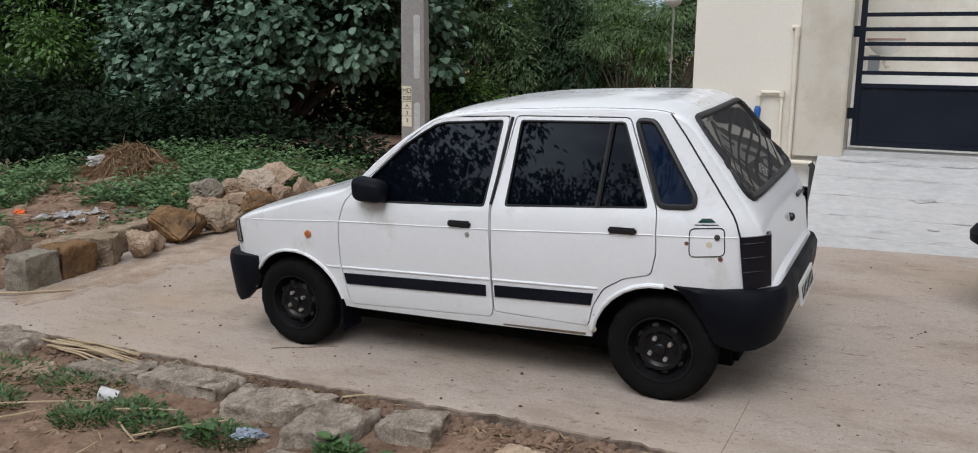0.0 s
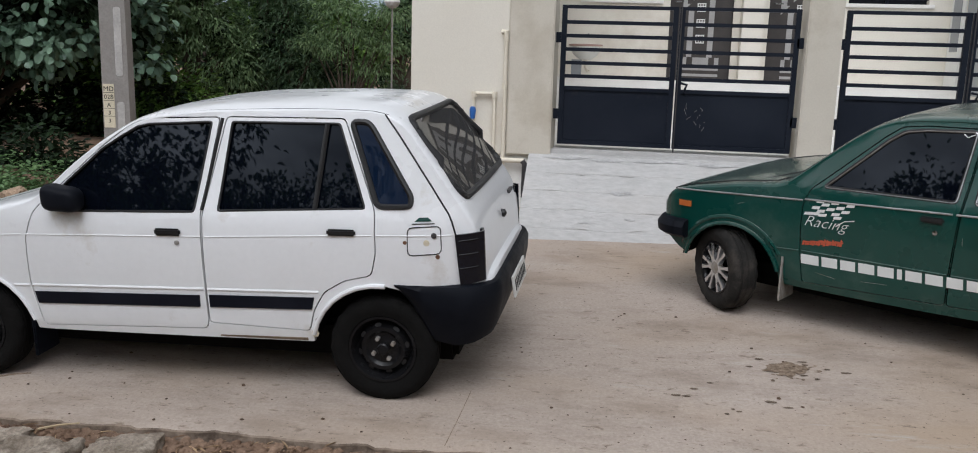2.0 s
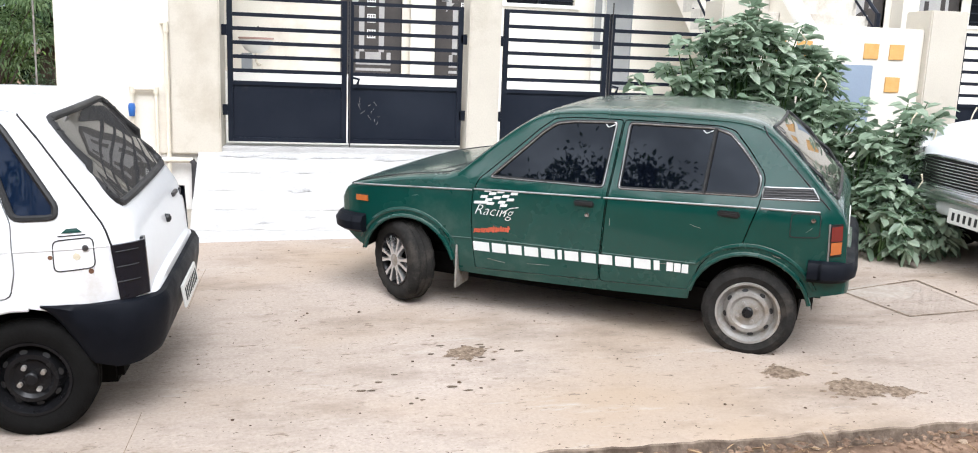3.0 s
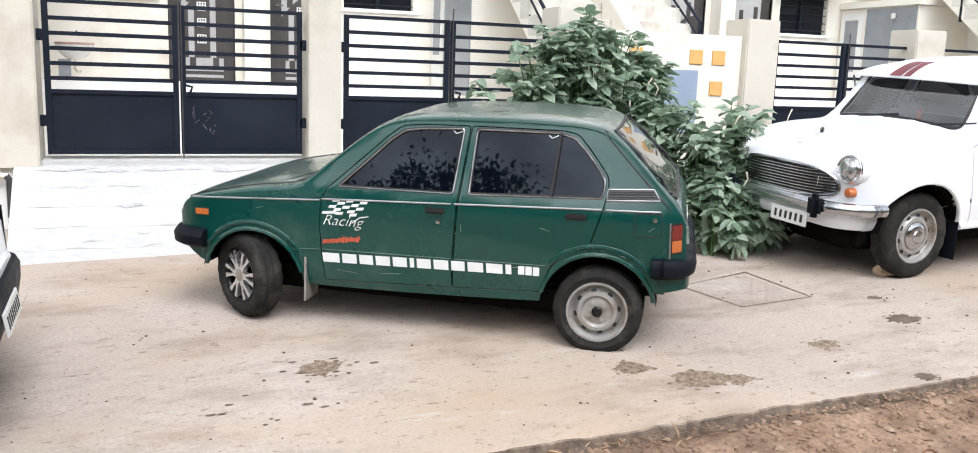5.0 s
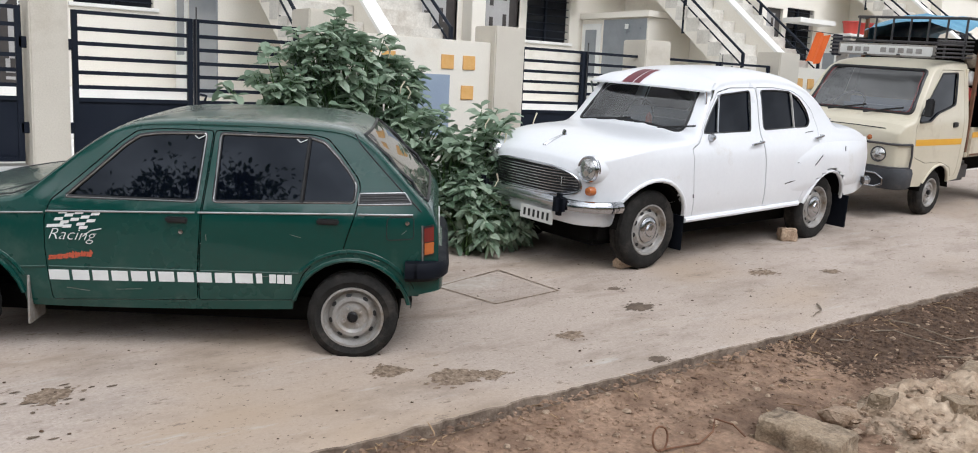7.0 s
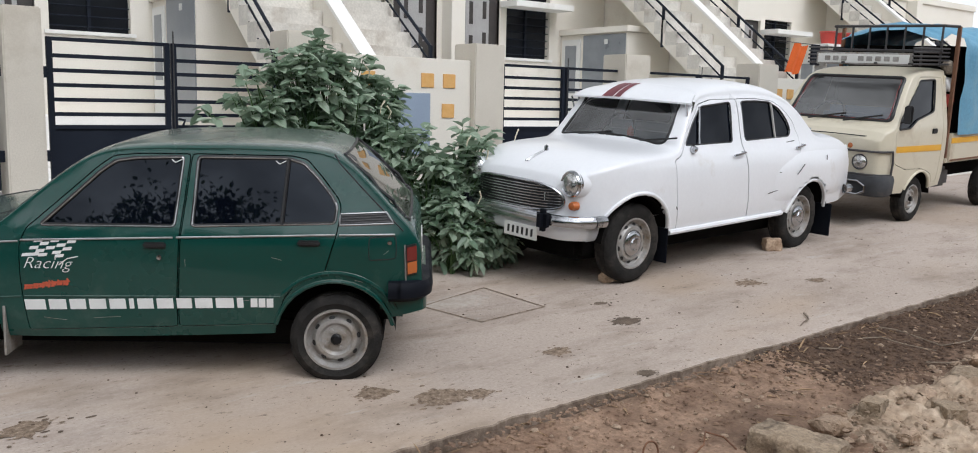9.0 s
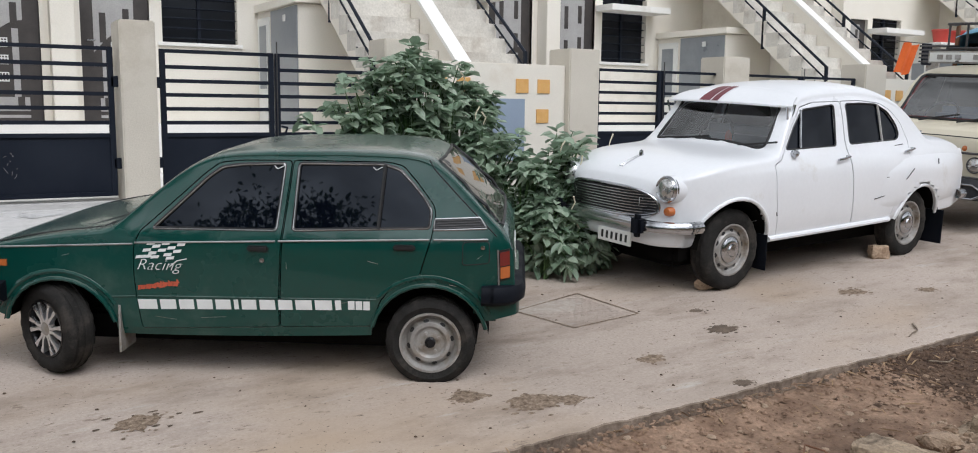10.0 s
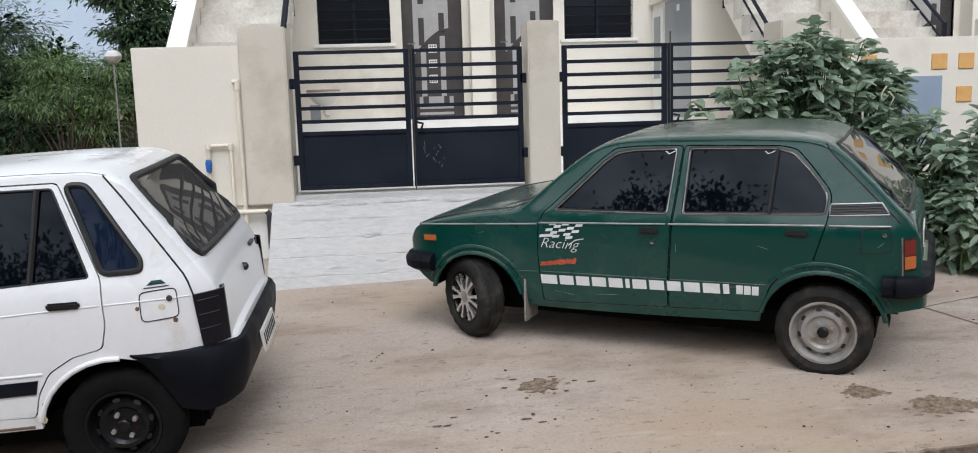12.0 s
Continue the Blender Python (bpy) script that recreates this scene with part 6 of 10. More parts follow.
        part("crease", tube(line_on(sh, [(0.36, 0.468), (0.494, 0.475)], -0.003, s), 0.007, segs=6), M_GREEN, car)
        part("crease", tube(line_on(sh, [(0.512, 0.477), (1.294, 0.489)], -0.003, s), 0.007, segs=6), M_GREEN, fd)
        part("crease", tube(line_on(sh, [(1.316, 0.489), (1.845, 0.499)], -0.003, s), 0.007, segs=6), M_GREEN, rd)
        part("hatch_seam", tube(line_on(sh, [(2.125, 1.272), (2.155, 1.222), (2.274, 1.100), (2.399, 0.976), (2.505, 0.873)], 0.001, s), 0.004, segs=6), M_TRIM, car)
        handle(sh, 1.137, 1.255, 0.757, 0.790, fd, s)
        handle(sh, 1.942, 2.062, 0.786, 0.818, rd, s)
        for ob, x0, x1, z in ((fd, 1.137, 1.255, 0.752), (rd, 1.942, 2.062, 0.781)):
            part("handle_cup", patch_on(sh, ((x0 + 0.01, z - 0.018), (x1 - 0.01, z - 0.018)), ((x0, z), (x1, z)), 0.002, s, 5), M_GREEN, ob)
        part("lock", lathe([(0.014, 0.0), (0.013, -0.008), (0.0, -0.010)], sh.on_side(1.218, 0.708, 0.0, s), 14, 1, -s), M_CHROME, fd)
        part("window_bar", tube(line_on(sh, [(1.855, 0.893), (1.882, 1.238)], 0.0, s), 0.011, segs=6), M_TRIM, rd)
        part("side_vent", patch_on(sh, ((2.165, 0.903), (2.444, 0.917)), ((2.172, 0.954), (2.408, 0.968)), 0.006, s, 8), M_TRIM, car, "black louvred vent in a chrome surround")
        part("vent_trim", tube(outline_on(sh, [(2.160, 0.899), (2.452, 0.913), (2.411, 0.972), (2.167, 0.958)], 0.004, s), 0.005, True, 6), M_CHROME_DULL, car, "chrome vent surround")
        for k in range(4):
            part("louvre", tube(line_on(sh, [(2.172, 0.909 + 0.013 * k), (2.436 - 0.008 * k, 0.924 + 0.013 * k)], 0.007, s), 0.003, segs=5), M_STEEL_DARK, car)
        if s < 0:
            part("fuel_flap_seam", tube(outline_on(sh, rounded([(2.322, 0.712), (2.470, 0.724), (2.466, 0.846), (2.322, 0.838)], 0.02, 3), 0.0, s), 0.003, True, 5), M_TRIM, car)
            part("fuel_lock", lathe([(0.012, 0.0), (0.012, -0.008), (0.0, -0.010)], sh.on_side(2.432, 0.812, 0.0, s), 12, 1, 1), M_CHROME, car)
        part("indicator", patch_on(sh, ((-0.300, 0.632), (-0.215, 0.632)), ((-0.300, 0.668), (-0.215, 0.668)), 0.010, s, 4), M_ORANGE_LENS, car, "amber side repeater")
        part("rear_light", patch_on(sh, ((2.525, 0.625), (2.584, 0.635)), ((2.518, 0.795), (2.578, 0.805)), 0.006, s, 5), M_TRIM, car, "tail lamp housing")
        part("tail_lamp", box((2.55, s * 0.53 - 0.085, 0.64), (2.594, s * 0.53 + 0.085, 0.80), 0.012), M_RED_LENS, car, "red and amber tail lamp")
        part("tail_amber", patch_on(sh, ((2.534, 0.635), (2.584, 0.645)), ((2.531, 0.702), (2.582, 0.710)), 0.012, s, 4), M_ORANGE_LENS, car, "amber tail lamp segment")
        part("tail_red", patch_on(sh, ((2.530, 0.708), (2.582, 0.716)), ((2.526, 0.785), (2.578, 0.795)), 0.012, s, 4), M_RED_LENS, car, "red tail lamp segment")
        part("lamp_bezel", tube(line_on(sh, [(2.514, 0.80), (2.520, 0.70), (2.524, 0.60)], 0.004, s), 0.005, segs=6), M_CHROME_DULL, car, "thin chrome edge beside the tail lamp")
        for a in arches:
            part("arch_lip", tube([sh.on_side(x, z, 0.006, s) for x, z in a[3:-3] if z > 0.28], 0.013, segs=8), M_GREEN, car)
        part("arch_bulge", tube([sh.on_side(0.06 + 0.36 * math.cos(t), 0.25 + 0.36 * math.sin(t), -0.008, s) for t in np.linspace(0.5, 2.75, 18)], 0.016, segs=8), M_GREEN, car)
        part("arch_bulge", tube([sh.on_side(2.14 + 0.37 * math.cos(t), 0.27 + 0.37 * math.sin(t), -0.008, s) for t in np.linspace(0.45, 2.45, 18)], 0.016, segs=8), M_GREEN, car)
        flap = bmesh.new()
        add_prism(flap, [(s * 0.50, 0.42), (s * 0.69, 0.42), (s * 0.70, 0.15), (s * 0.51, 0.15)], 0, 0.395, 0.407)
        part("mud_flap", flap, M_RIM_GREY, car, "dusty grey mud flap")
        part("headlamp", lathe([(0.0, 0.01), (0.085, 0.01), (0.09, -0.02), (0.0, -0.04)], (-0.43, s * 0.47, 0.575), 24, 0), M_CLEAR_LENS, car, "round headlamp")
        rail = [Vector((x, s * (sh.half(x, sh.edge(x)) * 0.99), sh.edge(x) + 0.010)) for x in np.linspace(0.92, 2.12, 22)]
        part("drip_rail", tube(rail, 0.007, segs=6), M_GREEN, car)
        part("bonnet_gap", tube([Vector((x, s * (sh.half(x, sh.edge(x)) - 0.035), sh.top(x) - 0.012)) for x in np.linspace(-0.36, 0.40, 12)], 0.004, segs=5), M_TRIM, car)
    part("bonnet_gap", tube([Vector((0.43 - 0.20 * abs(y / 0.55) ** 2, y, sh.top(0.43 - 0.20 * abs(y / 0.55) ** 2) - 0.02 * (abs(y) / 0.6) ** 4 + 0.001)) for y in np.linspace(-0.60, 0.60, 17)], 0.007, segs=6), M_TRIM, car, "gap at the rear of the bonnet")
    part("grille", box((-0.455, -0.34, 0.50), (-0.43, 0.34, 0.64), 0.01), M_TRIM, car)
    sec_f = [(0.0, 0.545), (0.05, 0.535), (0.075, 0.50), (0.07, 0.45), (0.04, 0.43), (0.0, 0.43)]
    wrap_bumper(car, sec_f, -0.235, -0.42, 0.685, -1, M_BLACK_PLASTIC, "front_bumper", "black plastic front bumper")
    sec_r = [(0.0, 0.600), (0.045, 0.592), (0.065, 0.56), (0.06, 0.51), (0.03, 0.485), (0.0, 0.485)]
    wrap_bumper(car, sec_r, 2.43, 2.60, 0.67, 1, M_BLACK_PLASTIC, "rear_bumper", "scratched black rear bumper")
    part("rear_valance", box((2.38, -0.60, 0.36), (2.55, 0.60, 0.50), 0.04), M_GREEN, car)
    plate(car, (2.607, 0.0, 0.70), 0.36, 0.10, 3, 8)
    fd = doors[0]
    # white sign-writing, drawn as plain bars
    x = 0.513
    for wd in (0.122, 0.106, 0.100, 0.104, 0.102, 0.042, 0.100, 0.104, 0.096, 0.108, 0.112, 0.050):
        z = 0.402 + 0.0265 * (x - 0.513)
        door = fd if x < 1.25 else doors[2]
        part("sign_bar", patch_on(sh, ((x, z), (x + wd - 0.017, z + 0.002)), ((x - 0.004, z + 0.057), (x + wd - 0.021, z + 0.059)), 0.002, -1, 3), M_DECAL_WHITE, door, "white painted bar")
        x += wd + 0.001
    for k in range(3):
        x = 1.690 + 0.0425 * k
        part("sign_bar", patch_on(sh, ((x, 0.436), (x + 0.036, 0.437)), ((x, 0.487), (x + 0.036, 0.488)), 0.002, -1, 2), M_DECAL_WHITE, doors[2], "white painted bar")
    flank_text(sh, "Racing", 0.512, 0.634, 0.090, 0.45, fd, M_DECAL_WHITE, 1.05, "slanting white painted word")
    part("underline", tube(line_on(sh, [(0.70, 0.655), (0.745, 0.690), (0.80, 0.702)], 0.001), 0.003, segs=5), M_DECAL_WHITE, fd, "white painted flourish")
    for r in range(5):
        for c in range(5):
            if (r + c) % 2 == 0 or (r == 0 and c < 2):
                x = 0.530 + 0.042 * c + 0.012 * r - (0.018 if r == 0 else 0)
                z = 0.696 + 0.0195 * r + 0.004 * math.sin(c * 1.4)
                part("flag_check", patch_on(sh, ((x, z), (x + 0.044, z + 0.004)), ((x + 0.007, z + 0.017), (x + 0.051, z + 0.021)), 0.002, -1, 2), M_DECAL_WHITE, fd, "white flag check")
    rng = random.Random(11)
    for k in range(15):
        x, z = 0.512 + 0.0155 * k, 0.520 + 0.0020 * k
        h = 0.010 + 0.030 * (0.3 + k / 15) * (0.4 + 0.6 * rng.random())
        lo = 0.010 * rng.random()
        part("red_mark", patch_on(sh, ((x, z - lo), (x + 0.012 + 0.006 * (k % 2), z - lo * 0.6)), ((x + 0.006, z + h), (x + 0.016, z + h * 0.8)), 0.002, -1, 2), M_DECAL_RED, fd, "faded red brush mark")
        if k % 3 == 1:
            part("red_mark", patch_on(sh, ((x - 0.012, z + h * 0.5), (x + 0.036, z + h * 0.5 + 0.002)), ((x - 0.010, z + h * 0.5 + 0.009), (x + 0.036, z + h * 0.5 + 0.011)), 0.002, -1, 2), M_DECAL_RED, fd, "faded red brush mark")
    for x, z in ((1.302, 1.214), (1.848, 1.222)):
        part("glass_tick", tube(line_on(sh, [(x - 0.035, z + 0.004), (x - 0.015, z - 0.012), (x + 0.02, z + 0.006)], 0.004), 0.003, segs=4), M_DECAL_WHITE, fd if x < 1.4 else doors[2], "small white tick sticker")
    for pts in ([(1.80, 0.72), (1.86, 0.705)], [(1.35, 0.70), (1.352, 0.66)], [(1.62, 0.47), (1.70, 0.478)], [(2.25, 0.60), (2.29, 0.59)], [(0.60, 0.36), (0.72, 0.345)], [(0.86, 0.36), (1.0, 0.37)], [(2.40, 0.745), (2.43, 0.77)], [(0.10, 0.70), (0.14, 0.71)]):
        part("paint_scratch", tube(line_on(sh, pts, -0.0003), 0.0012, segs=4), M_RIM_GREY, car, "pale scratch in the paint")
    wheel(car, (0.0, -0.61, 0.262), 0.262, 0.165, 0.165, "alloy", turn=-31, tyre_mat=M_RUBBER_DUSTY)
    wheel(car, (0.0, 0.61, 0.262), 0.262, 0.165, 0.165, "alloy", far=True, turn=-31)
    wheel(car, (2.148, -0.61, 0.255), 0.253, 0.15, 0.170, "steel", tyre_mat=M_RUBBER_DUSTY, rim_mat=M_RIM_GREY)
    wheel(car, (2.148, 0.61, 0.255), 0.253, 0.15, 0.170, "steel", far=True, tyre_mat=M_RUBBER_DUSTY, rim_mat=M_RIM_GREY)
    return car


build_green_car()


# ---- the old white saloon ----
def build_saloon():
    m = car_frame((6.763, 5.307, 0.755), (9.220, 5.463, 0.810), 0.320, 0.74)
    car = thing("saloon_car", m, "old round-bodied white saloon with chrome grille and windscreen visor", "car", "parked cars")
    sh = Shell(top=[(-0.66, 0.80), (-0.63, 0.875), (-0.55, 0.935), (-0.42, 0.99), (-0.25, 1.035), (-0.05, 1.062), (0.36, 1.090), (0.44, 1.112), (0.52, 1.19), (0.62, 1.33), (0.72, 1.465), (0.80, 1.535), (0.90, 1.578), (1.2, 1.620), (1.6, 1.636), (1.95, 1.612), (2.2, 1.54), (2.4, 1.42), (2.56, 1.28), (2.68, 1.175), (2.78, 1.15), (3.0, 1.138), (3.25, 1.08), (3.38, 0.985), (3.44, 0.86), (3.47, 0.60)],
               bottom=[(-0.66, 0.40), (-0.5, 0.375), (0.3, 0.355), (0.45, 0.36), (1.8, 0.375), (2.2, 0.40), (2.9, 0.41), (3.2, 0.41), (3.47, 0.46)],
               width=[(0.36, 0.775), (0.45, 0.805), (0.60, 0.828), (0.78, 0.835), (0.92, 0.825), (1.02, 0.79), (1.08, 0.755), (1.42, 0.645), (1.50, 0.60), (1.58, 0.54)],
               plan=[(-0.66, 0.50), (-0.63, 0.58), (-0.59, 0.66), (-0.55, 0.74), (-0.48, 0.82), (-0.38, 0.89), (-0.2, 0.955), (0.1, 0.99), (1.2, 1.0), (2.3, 0.995), (2.8, 0.965), (3.2, 0.91), (3.47, 0.84)],
               crown=[(-0.66, 0.05), (-0.5, 0.08), (-0.2, 0.09), (0.36, 0.09), (0.8, 0.10), (1.4, 0.12), (2.0, 0.12), (2.5, 0.10), (2.8, 0.085), (3.2, 0.075), (3.47, 0.07)], x0=-0.66, x1=3.47, bow=2.6, stations=84, rows=18, tops=16, nose=0.04, tail=0.035)
    arches = [arch_poly(-0.055, 0.345, 0.398), arch_poly(2.525, 0.305, 0.388)]
    drop_arches(sh.bm, arches)
    front = rounded([(0.362, 0.980), (0.371, 0.883), (0.378, 0.764), (0.452, 0.395), (1.462, 0.415), (1.408, 0.72), (1.374, 0.959), (1.363, 1.066), (1.404, 1.470), (1.03, 1.466), (0.83, 1.428), (0.69, 1.285), (0.60, 1.170), (0.53, 1.080), (0.46, 1.015)], 0.02, 2)
    rear = rounded([(1.370, 1.066), (1.381, 0.959), (1.415, 0.72), (1.469, 0.415), (2.07, 0.425), (2.12, 0.60), (2.18, 0.72), (2.29, 0.98), (2.335, 1.10), (2.262, 1.275), (2.12, 1.392), (1.99, 1.448), (1.70, 1.474), (1.411, 1.472)], 0.03, 2)
    w_front = rounded([(0.565, 1.092), (0.580, 1.118), (0.705, 1.268), (0.815, 1.374), (0.87, 1.408), (1.305, 1.442), (1.236, 1.098)], 0.03, 3)
    w_rear = rounded([(1.435, 1.104), (1.470, 1.430), (1.50, 1.447), (1.70, 1.450), (1.93, 1.440), (2.088, 1.372), (2.190, 1.255), (2.212, 1.165), (2.160, 1.122)], 0.035, 4)
    doors = []
    for poly, win, nm in ((front, w_front, "front_door"), (rear, w_rear, "rear_door")):
        d = cut_door(sh, poly, 0.007, 0.575)
        g = cut_pane(d, win)
        lip(d, 0.025)
        near, far = two_sides(d)
        gn, gf = two_sides(g)
        for s, bm, gb in ((-1, near, gn), (1, far, gf)):
            ob = part(nm, bm, M_AMB_PAINT, car)
            glass_into(gb, ob, M_GLASS_TINT, "window_glass", "black film-tinted window glass", 0.012)
            part("window_rubber", tube(outline_on(sh, win, -0.004, s), 0.008, True, 6), M_TRIM, ob)
            doors.append(ob)
    screen = rounded([(-0.61, 1.085), (-0.32, 1.118), (0.0, 1.128), (0.32, 1.118), (0.61, 1.085), (0.53, 1.485), (-0.53, 1.485)], 0.07, 4)
    where = lambda c: 0.42 < c.x < 1.0 and abs(c.y) < 0.66
    scr = cut_pane(sh.bm, screen, "yz", where)
    edge = []
    for p, r in zip(screen, screen[1:] + screen[:1]):
        for k in range(4):
            y, z = p[0] + (r[0] - p[0]) * k / 4, p[1] + (r[1] - p[1]) * k / 4
            best = min(scr.verts, key=lambda v: (v.co.y - y) ** 2 + (v.co.z - z) ** 2)
            edge.append(Vector((best.co.x, y, z)))
    gl = part("windscreen", scr, M_GLASS_CLEAR, car, "clear curved windscreen")
    gl.visible_shadow = False
    part("screen_rubber", tube(edge, 0.013, True, 8), M_TRIM, car)
    back = cut_pane(sh.bm, rounded([(-0.50, 1.22), (0.50, 1.22), (0.42, 1.48), (-0.42, 1.48)], 0.08, 4), "yz", lambda c: c.x > 2.2 and abs(c.y) < 0.6)
    part("rear_glass", back, M_GLASS_TINT, car, "curved rear window")
    lip(sh.bm, 0.022)
    part("body", sh.bm, M_AMB_PAINT, car, "glossy white rounded body with small scrapes")
    part("floor_pan", box((-0.5, -0.58, 0.19), (3.2, 0.58, 0.40), 0.05), M_UNDER, car)
    wells(car, (-0.055, 2.525), 0.408, 0.80, 0.32, 0.28)
    # inside, seen through the windscreen
    part("dashboard", box((0.56, -0.62, 0.90), (0.86, 0.62, 1.085), 0.05), M_INTERIOR, car, "dark dashboard")
    part("bench_seat", box((1.0, -0.62, 0.55), (1.25, 0.62, 1.22), 0.08), M_TILE_GREY, car, "grey bench seat")
    wheel_ring = [Vector((0.94 + 0.06 * math.sin(a), 0.33 + 0.19 * math.cos(a), 1.12 + 0.17 * math.sin(a))) for a in np.linspace(0, math.tau, 24, endpoint=False)]
    part("steering_wheel", tube(wheel_ring, 0.013, True, 8), M_TRIM, car)
    orn = bmesh.new()
    add_lathe(orn, [(0.0, 0.0), (0.045, 0.0), (0.045, 0.02), (0.03, 0.03), (0.032, 0.08), (0.018, 0.11), (0.0, 0.125)], (0.66, -0.06, 1.08), 10, 2)
    part("dashboard_ornament", orn, M_DECAL_RED, car, "small pale orange dashboard ornament")
    # visor over the screen
    def visor_line(y, lift=0.0):
        """Points of the peak from the roof forward at one y, upper side."""
        k = abs(y / 0.67)
        front_x = 0.590 + 0.085 * k ** 3.5
        root_x = 0.865 - 0.02 * k
        root = Vector((root_x, y * 0.90, sh.over(root_x, y * 0.90) + 0.008 + lift))
        tip = Vector((front_x, y * 1.03, 1.452 - 0.012 * k * k + lift))
        mid = root.lerp(tip, 0.5) + Vector((0, 0, 0.020))
        return [root, root.lerp(mid, 0.5) + Vector((0, 0, 0.006)), mid, mid.lerp(tip, 0.55) + Vector((0, 0, 0.006)), tip]

    vis = bmesh.new()
    rows = []
    for k in range(29):
        up = visor_line(-0.67 + 1.34 * k / 28)
        rows.append([vis.verts.new(q) for q in up + [q + Vector((0, 0, -0.016)) for q in reversed(up)]])
    for a, b in zip(rows, rows[1:]):
        for k in range(10):
            vis.faces.new((a[k], a[(k + 1) % 10], b[(k + 1) % 10], b[k]))
    vis.faces.new(rows[0])
    vis.faces.new(rows[-1])
    bmesh.ops.recalc_face_normals(vis, faces=vis.faces[:])
    part("visor", vis, M_AMB_PAINT, car, "white sheet-metal peak over the windscreen")
    for y0, y1 in ((0.03, 0.10), (0.115, 0.24)):
        st = bmesh.new()
        cols = [[st.verts.new(q) for q in visor_line(y0 + (y1 - y0) * k / 5, 0.004)] for k in range(6)]
        for a, b in zip(cols, cols[1:]):
            for k in range(4):
                st.faces.new((a[k], a[k + 1], b[k + 1], b[k]))
        bmesh.ops.recalc_face_normals(st, faces=st.faces[:])
        part("visor_band", st, M_MAROON, car, "maroon painted band")
    for s in (-1, 1):
        fd, rd = doors[0 if s < 0 else 1], doors[2 if s < 0 else 3]
        part("visor_bracket", tube([(0.735, s * 0.668, 1.450), (0.725, s * 0.660, 1.38), (0.675, s * 0.655, 1.295)], 0.013, segs=6, flat=0.5), M_CHROME, car)
        part("visor_bracket", tube([(0.675, s * 0.655, 1.295), (0.635, s * 0.668, 1.432)], 0.010, segs=6), M_CHROME, car)
        part("quarter_bar", tube(line_on(sh, [(0.748, 1.095), (0.836, 1.405)], 0.0, s), 0.012, segs=6), M_CHROME, fd, "chrome quarter-light bar")
        part("window_bar", tube(line_on(sh, [(1.926, 1.115), (1.955, 1.436)], 0.0, s), 0.011, segs=6), M_RIM_GREY, rd)
        for ob, x0, x1, z in ((fd, 1.165, 1.335, 1.001), (rd, 2.195, 2.355, 1.030)):
            a, b = sh.on_side(x0, z - 0.012, 0.028, s), sh.on_side(x1, z + 0.008, 0.03, s)
            part("door_handle", tube([sh.on_side(x1 - 0.01, z + 0.006, -0.01, s), b, a.lerp(b, 0.5) + Vector((0, s * 0.006, 0)), a], 0.011, segs=8), M_CHROME, ob, "chrome lever handle")
        mir = sh.on_side(0.62, 1.062, 0.03, s)
        part("wing_mirror", lathe([(0.0, -0.03), (0.03, -0.022), (0.034, 0.0), (0.022, 0.03), (0.0, 0.036)], mir, 14, 0), M_CHROME, fd, "small chrome mirror")
        part("sill_step", tube(line_on(sh, [(0.36, 0.378), (0.85, 0.385), (2.05, 0.402)], 0.010, s), 0.024, segs=8), M_AMB_PAINT, car)
        for a in arches:
            part("arch_lip", tube([sh.on_side(x, z, 0.008, s) for x, z in a[3:-3] if z > 0.36], 0.016, segs=8), M_AMB_PAINT, car)
        # pontoon bulge of the rear wing
        bul = bmesh.new()
        rings = []
        for i in range(19):
            t = i / 18
            x = 1.80 + 1.60 * t
            w = 0.040 * math.sin(math.pi * min(1.0, t * 1.5 + 0.02) ** 0.7 / 2) * (1 - max(0, t - 0.75) * 3.0)
            top = 0.76 + 0.25 * math.sqrt(min(1, t * 3.2)) - 0.03 * max(0, t - 0.5)
            lowz = 0.52
            ring = []
            for j in range(13):
                a = j / 12
                z = lowz + (top - lowz) * a
                ring.append(bul.verts.new(sh.on_side(x, z, -0.008 + w * (1 - (2 * abs(a - 0.45)) ** 4 if abs(a - 0.45) < 0.5 else 0) + 0.0, s)))
            rings.append(ring)
        for a, b in zip(rings, rings[1:]):
            for j in range(12):
                q = (a[j], a[j + 1], b[j + 1], b[j])
                c = sum((v.co for v in q), Vector()) / 4
                if math.hypot(c.x - 2.525, c.z - 0.305) > 0.404:
                    bul.faces.new(q)
        bmesh.ops.recalc_face_normals(bul, faces=bul.faces[:])
        part("rear_wing", bul, M_AMB_PAINT, car, "bulged rear wing")
        hl = (-0.605, s * 0.575, 0.822)
        # front wing: a long teardrop from the lamp back over the wheel
        wing = bmesh.new()
        rings = []
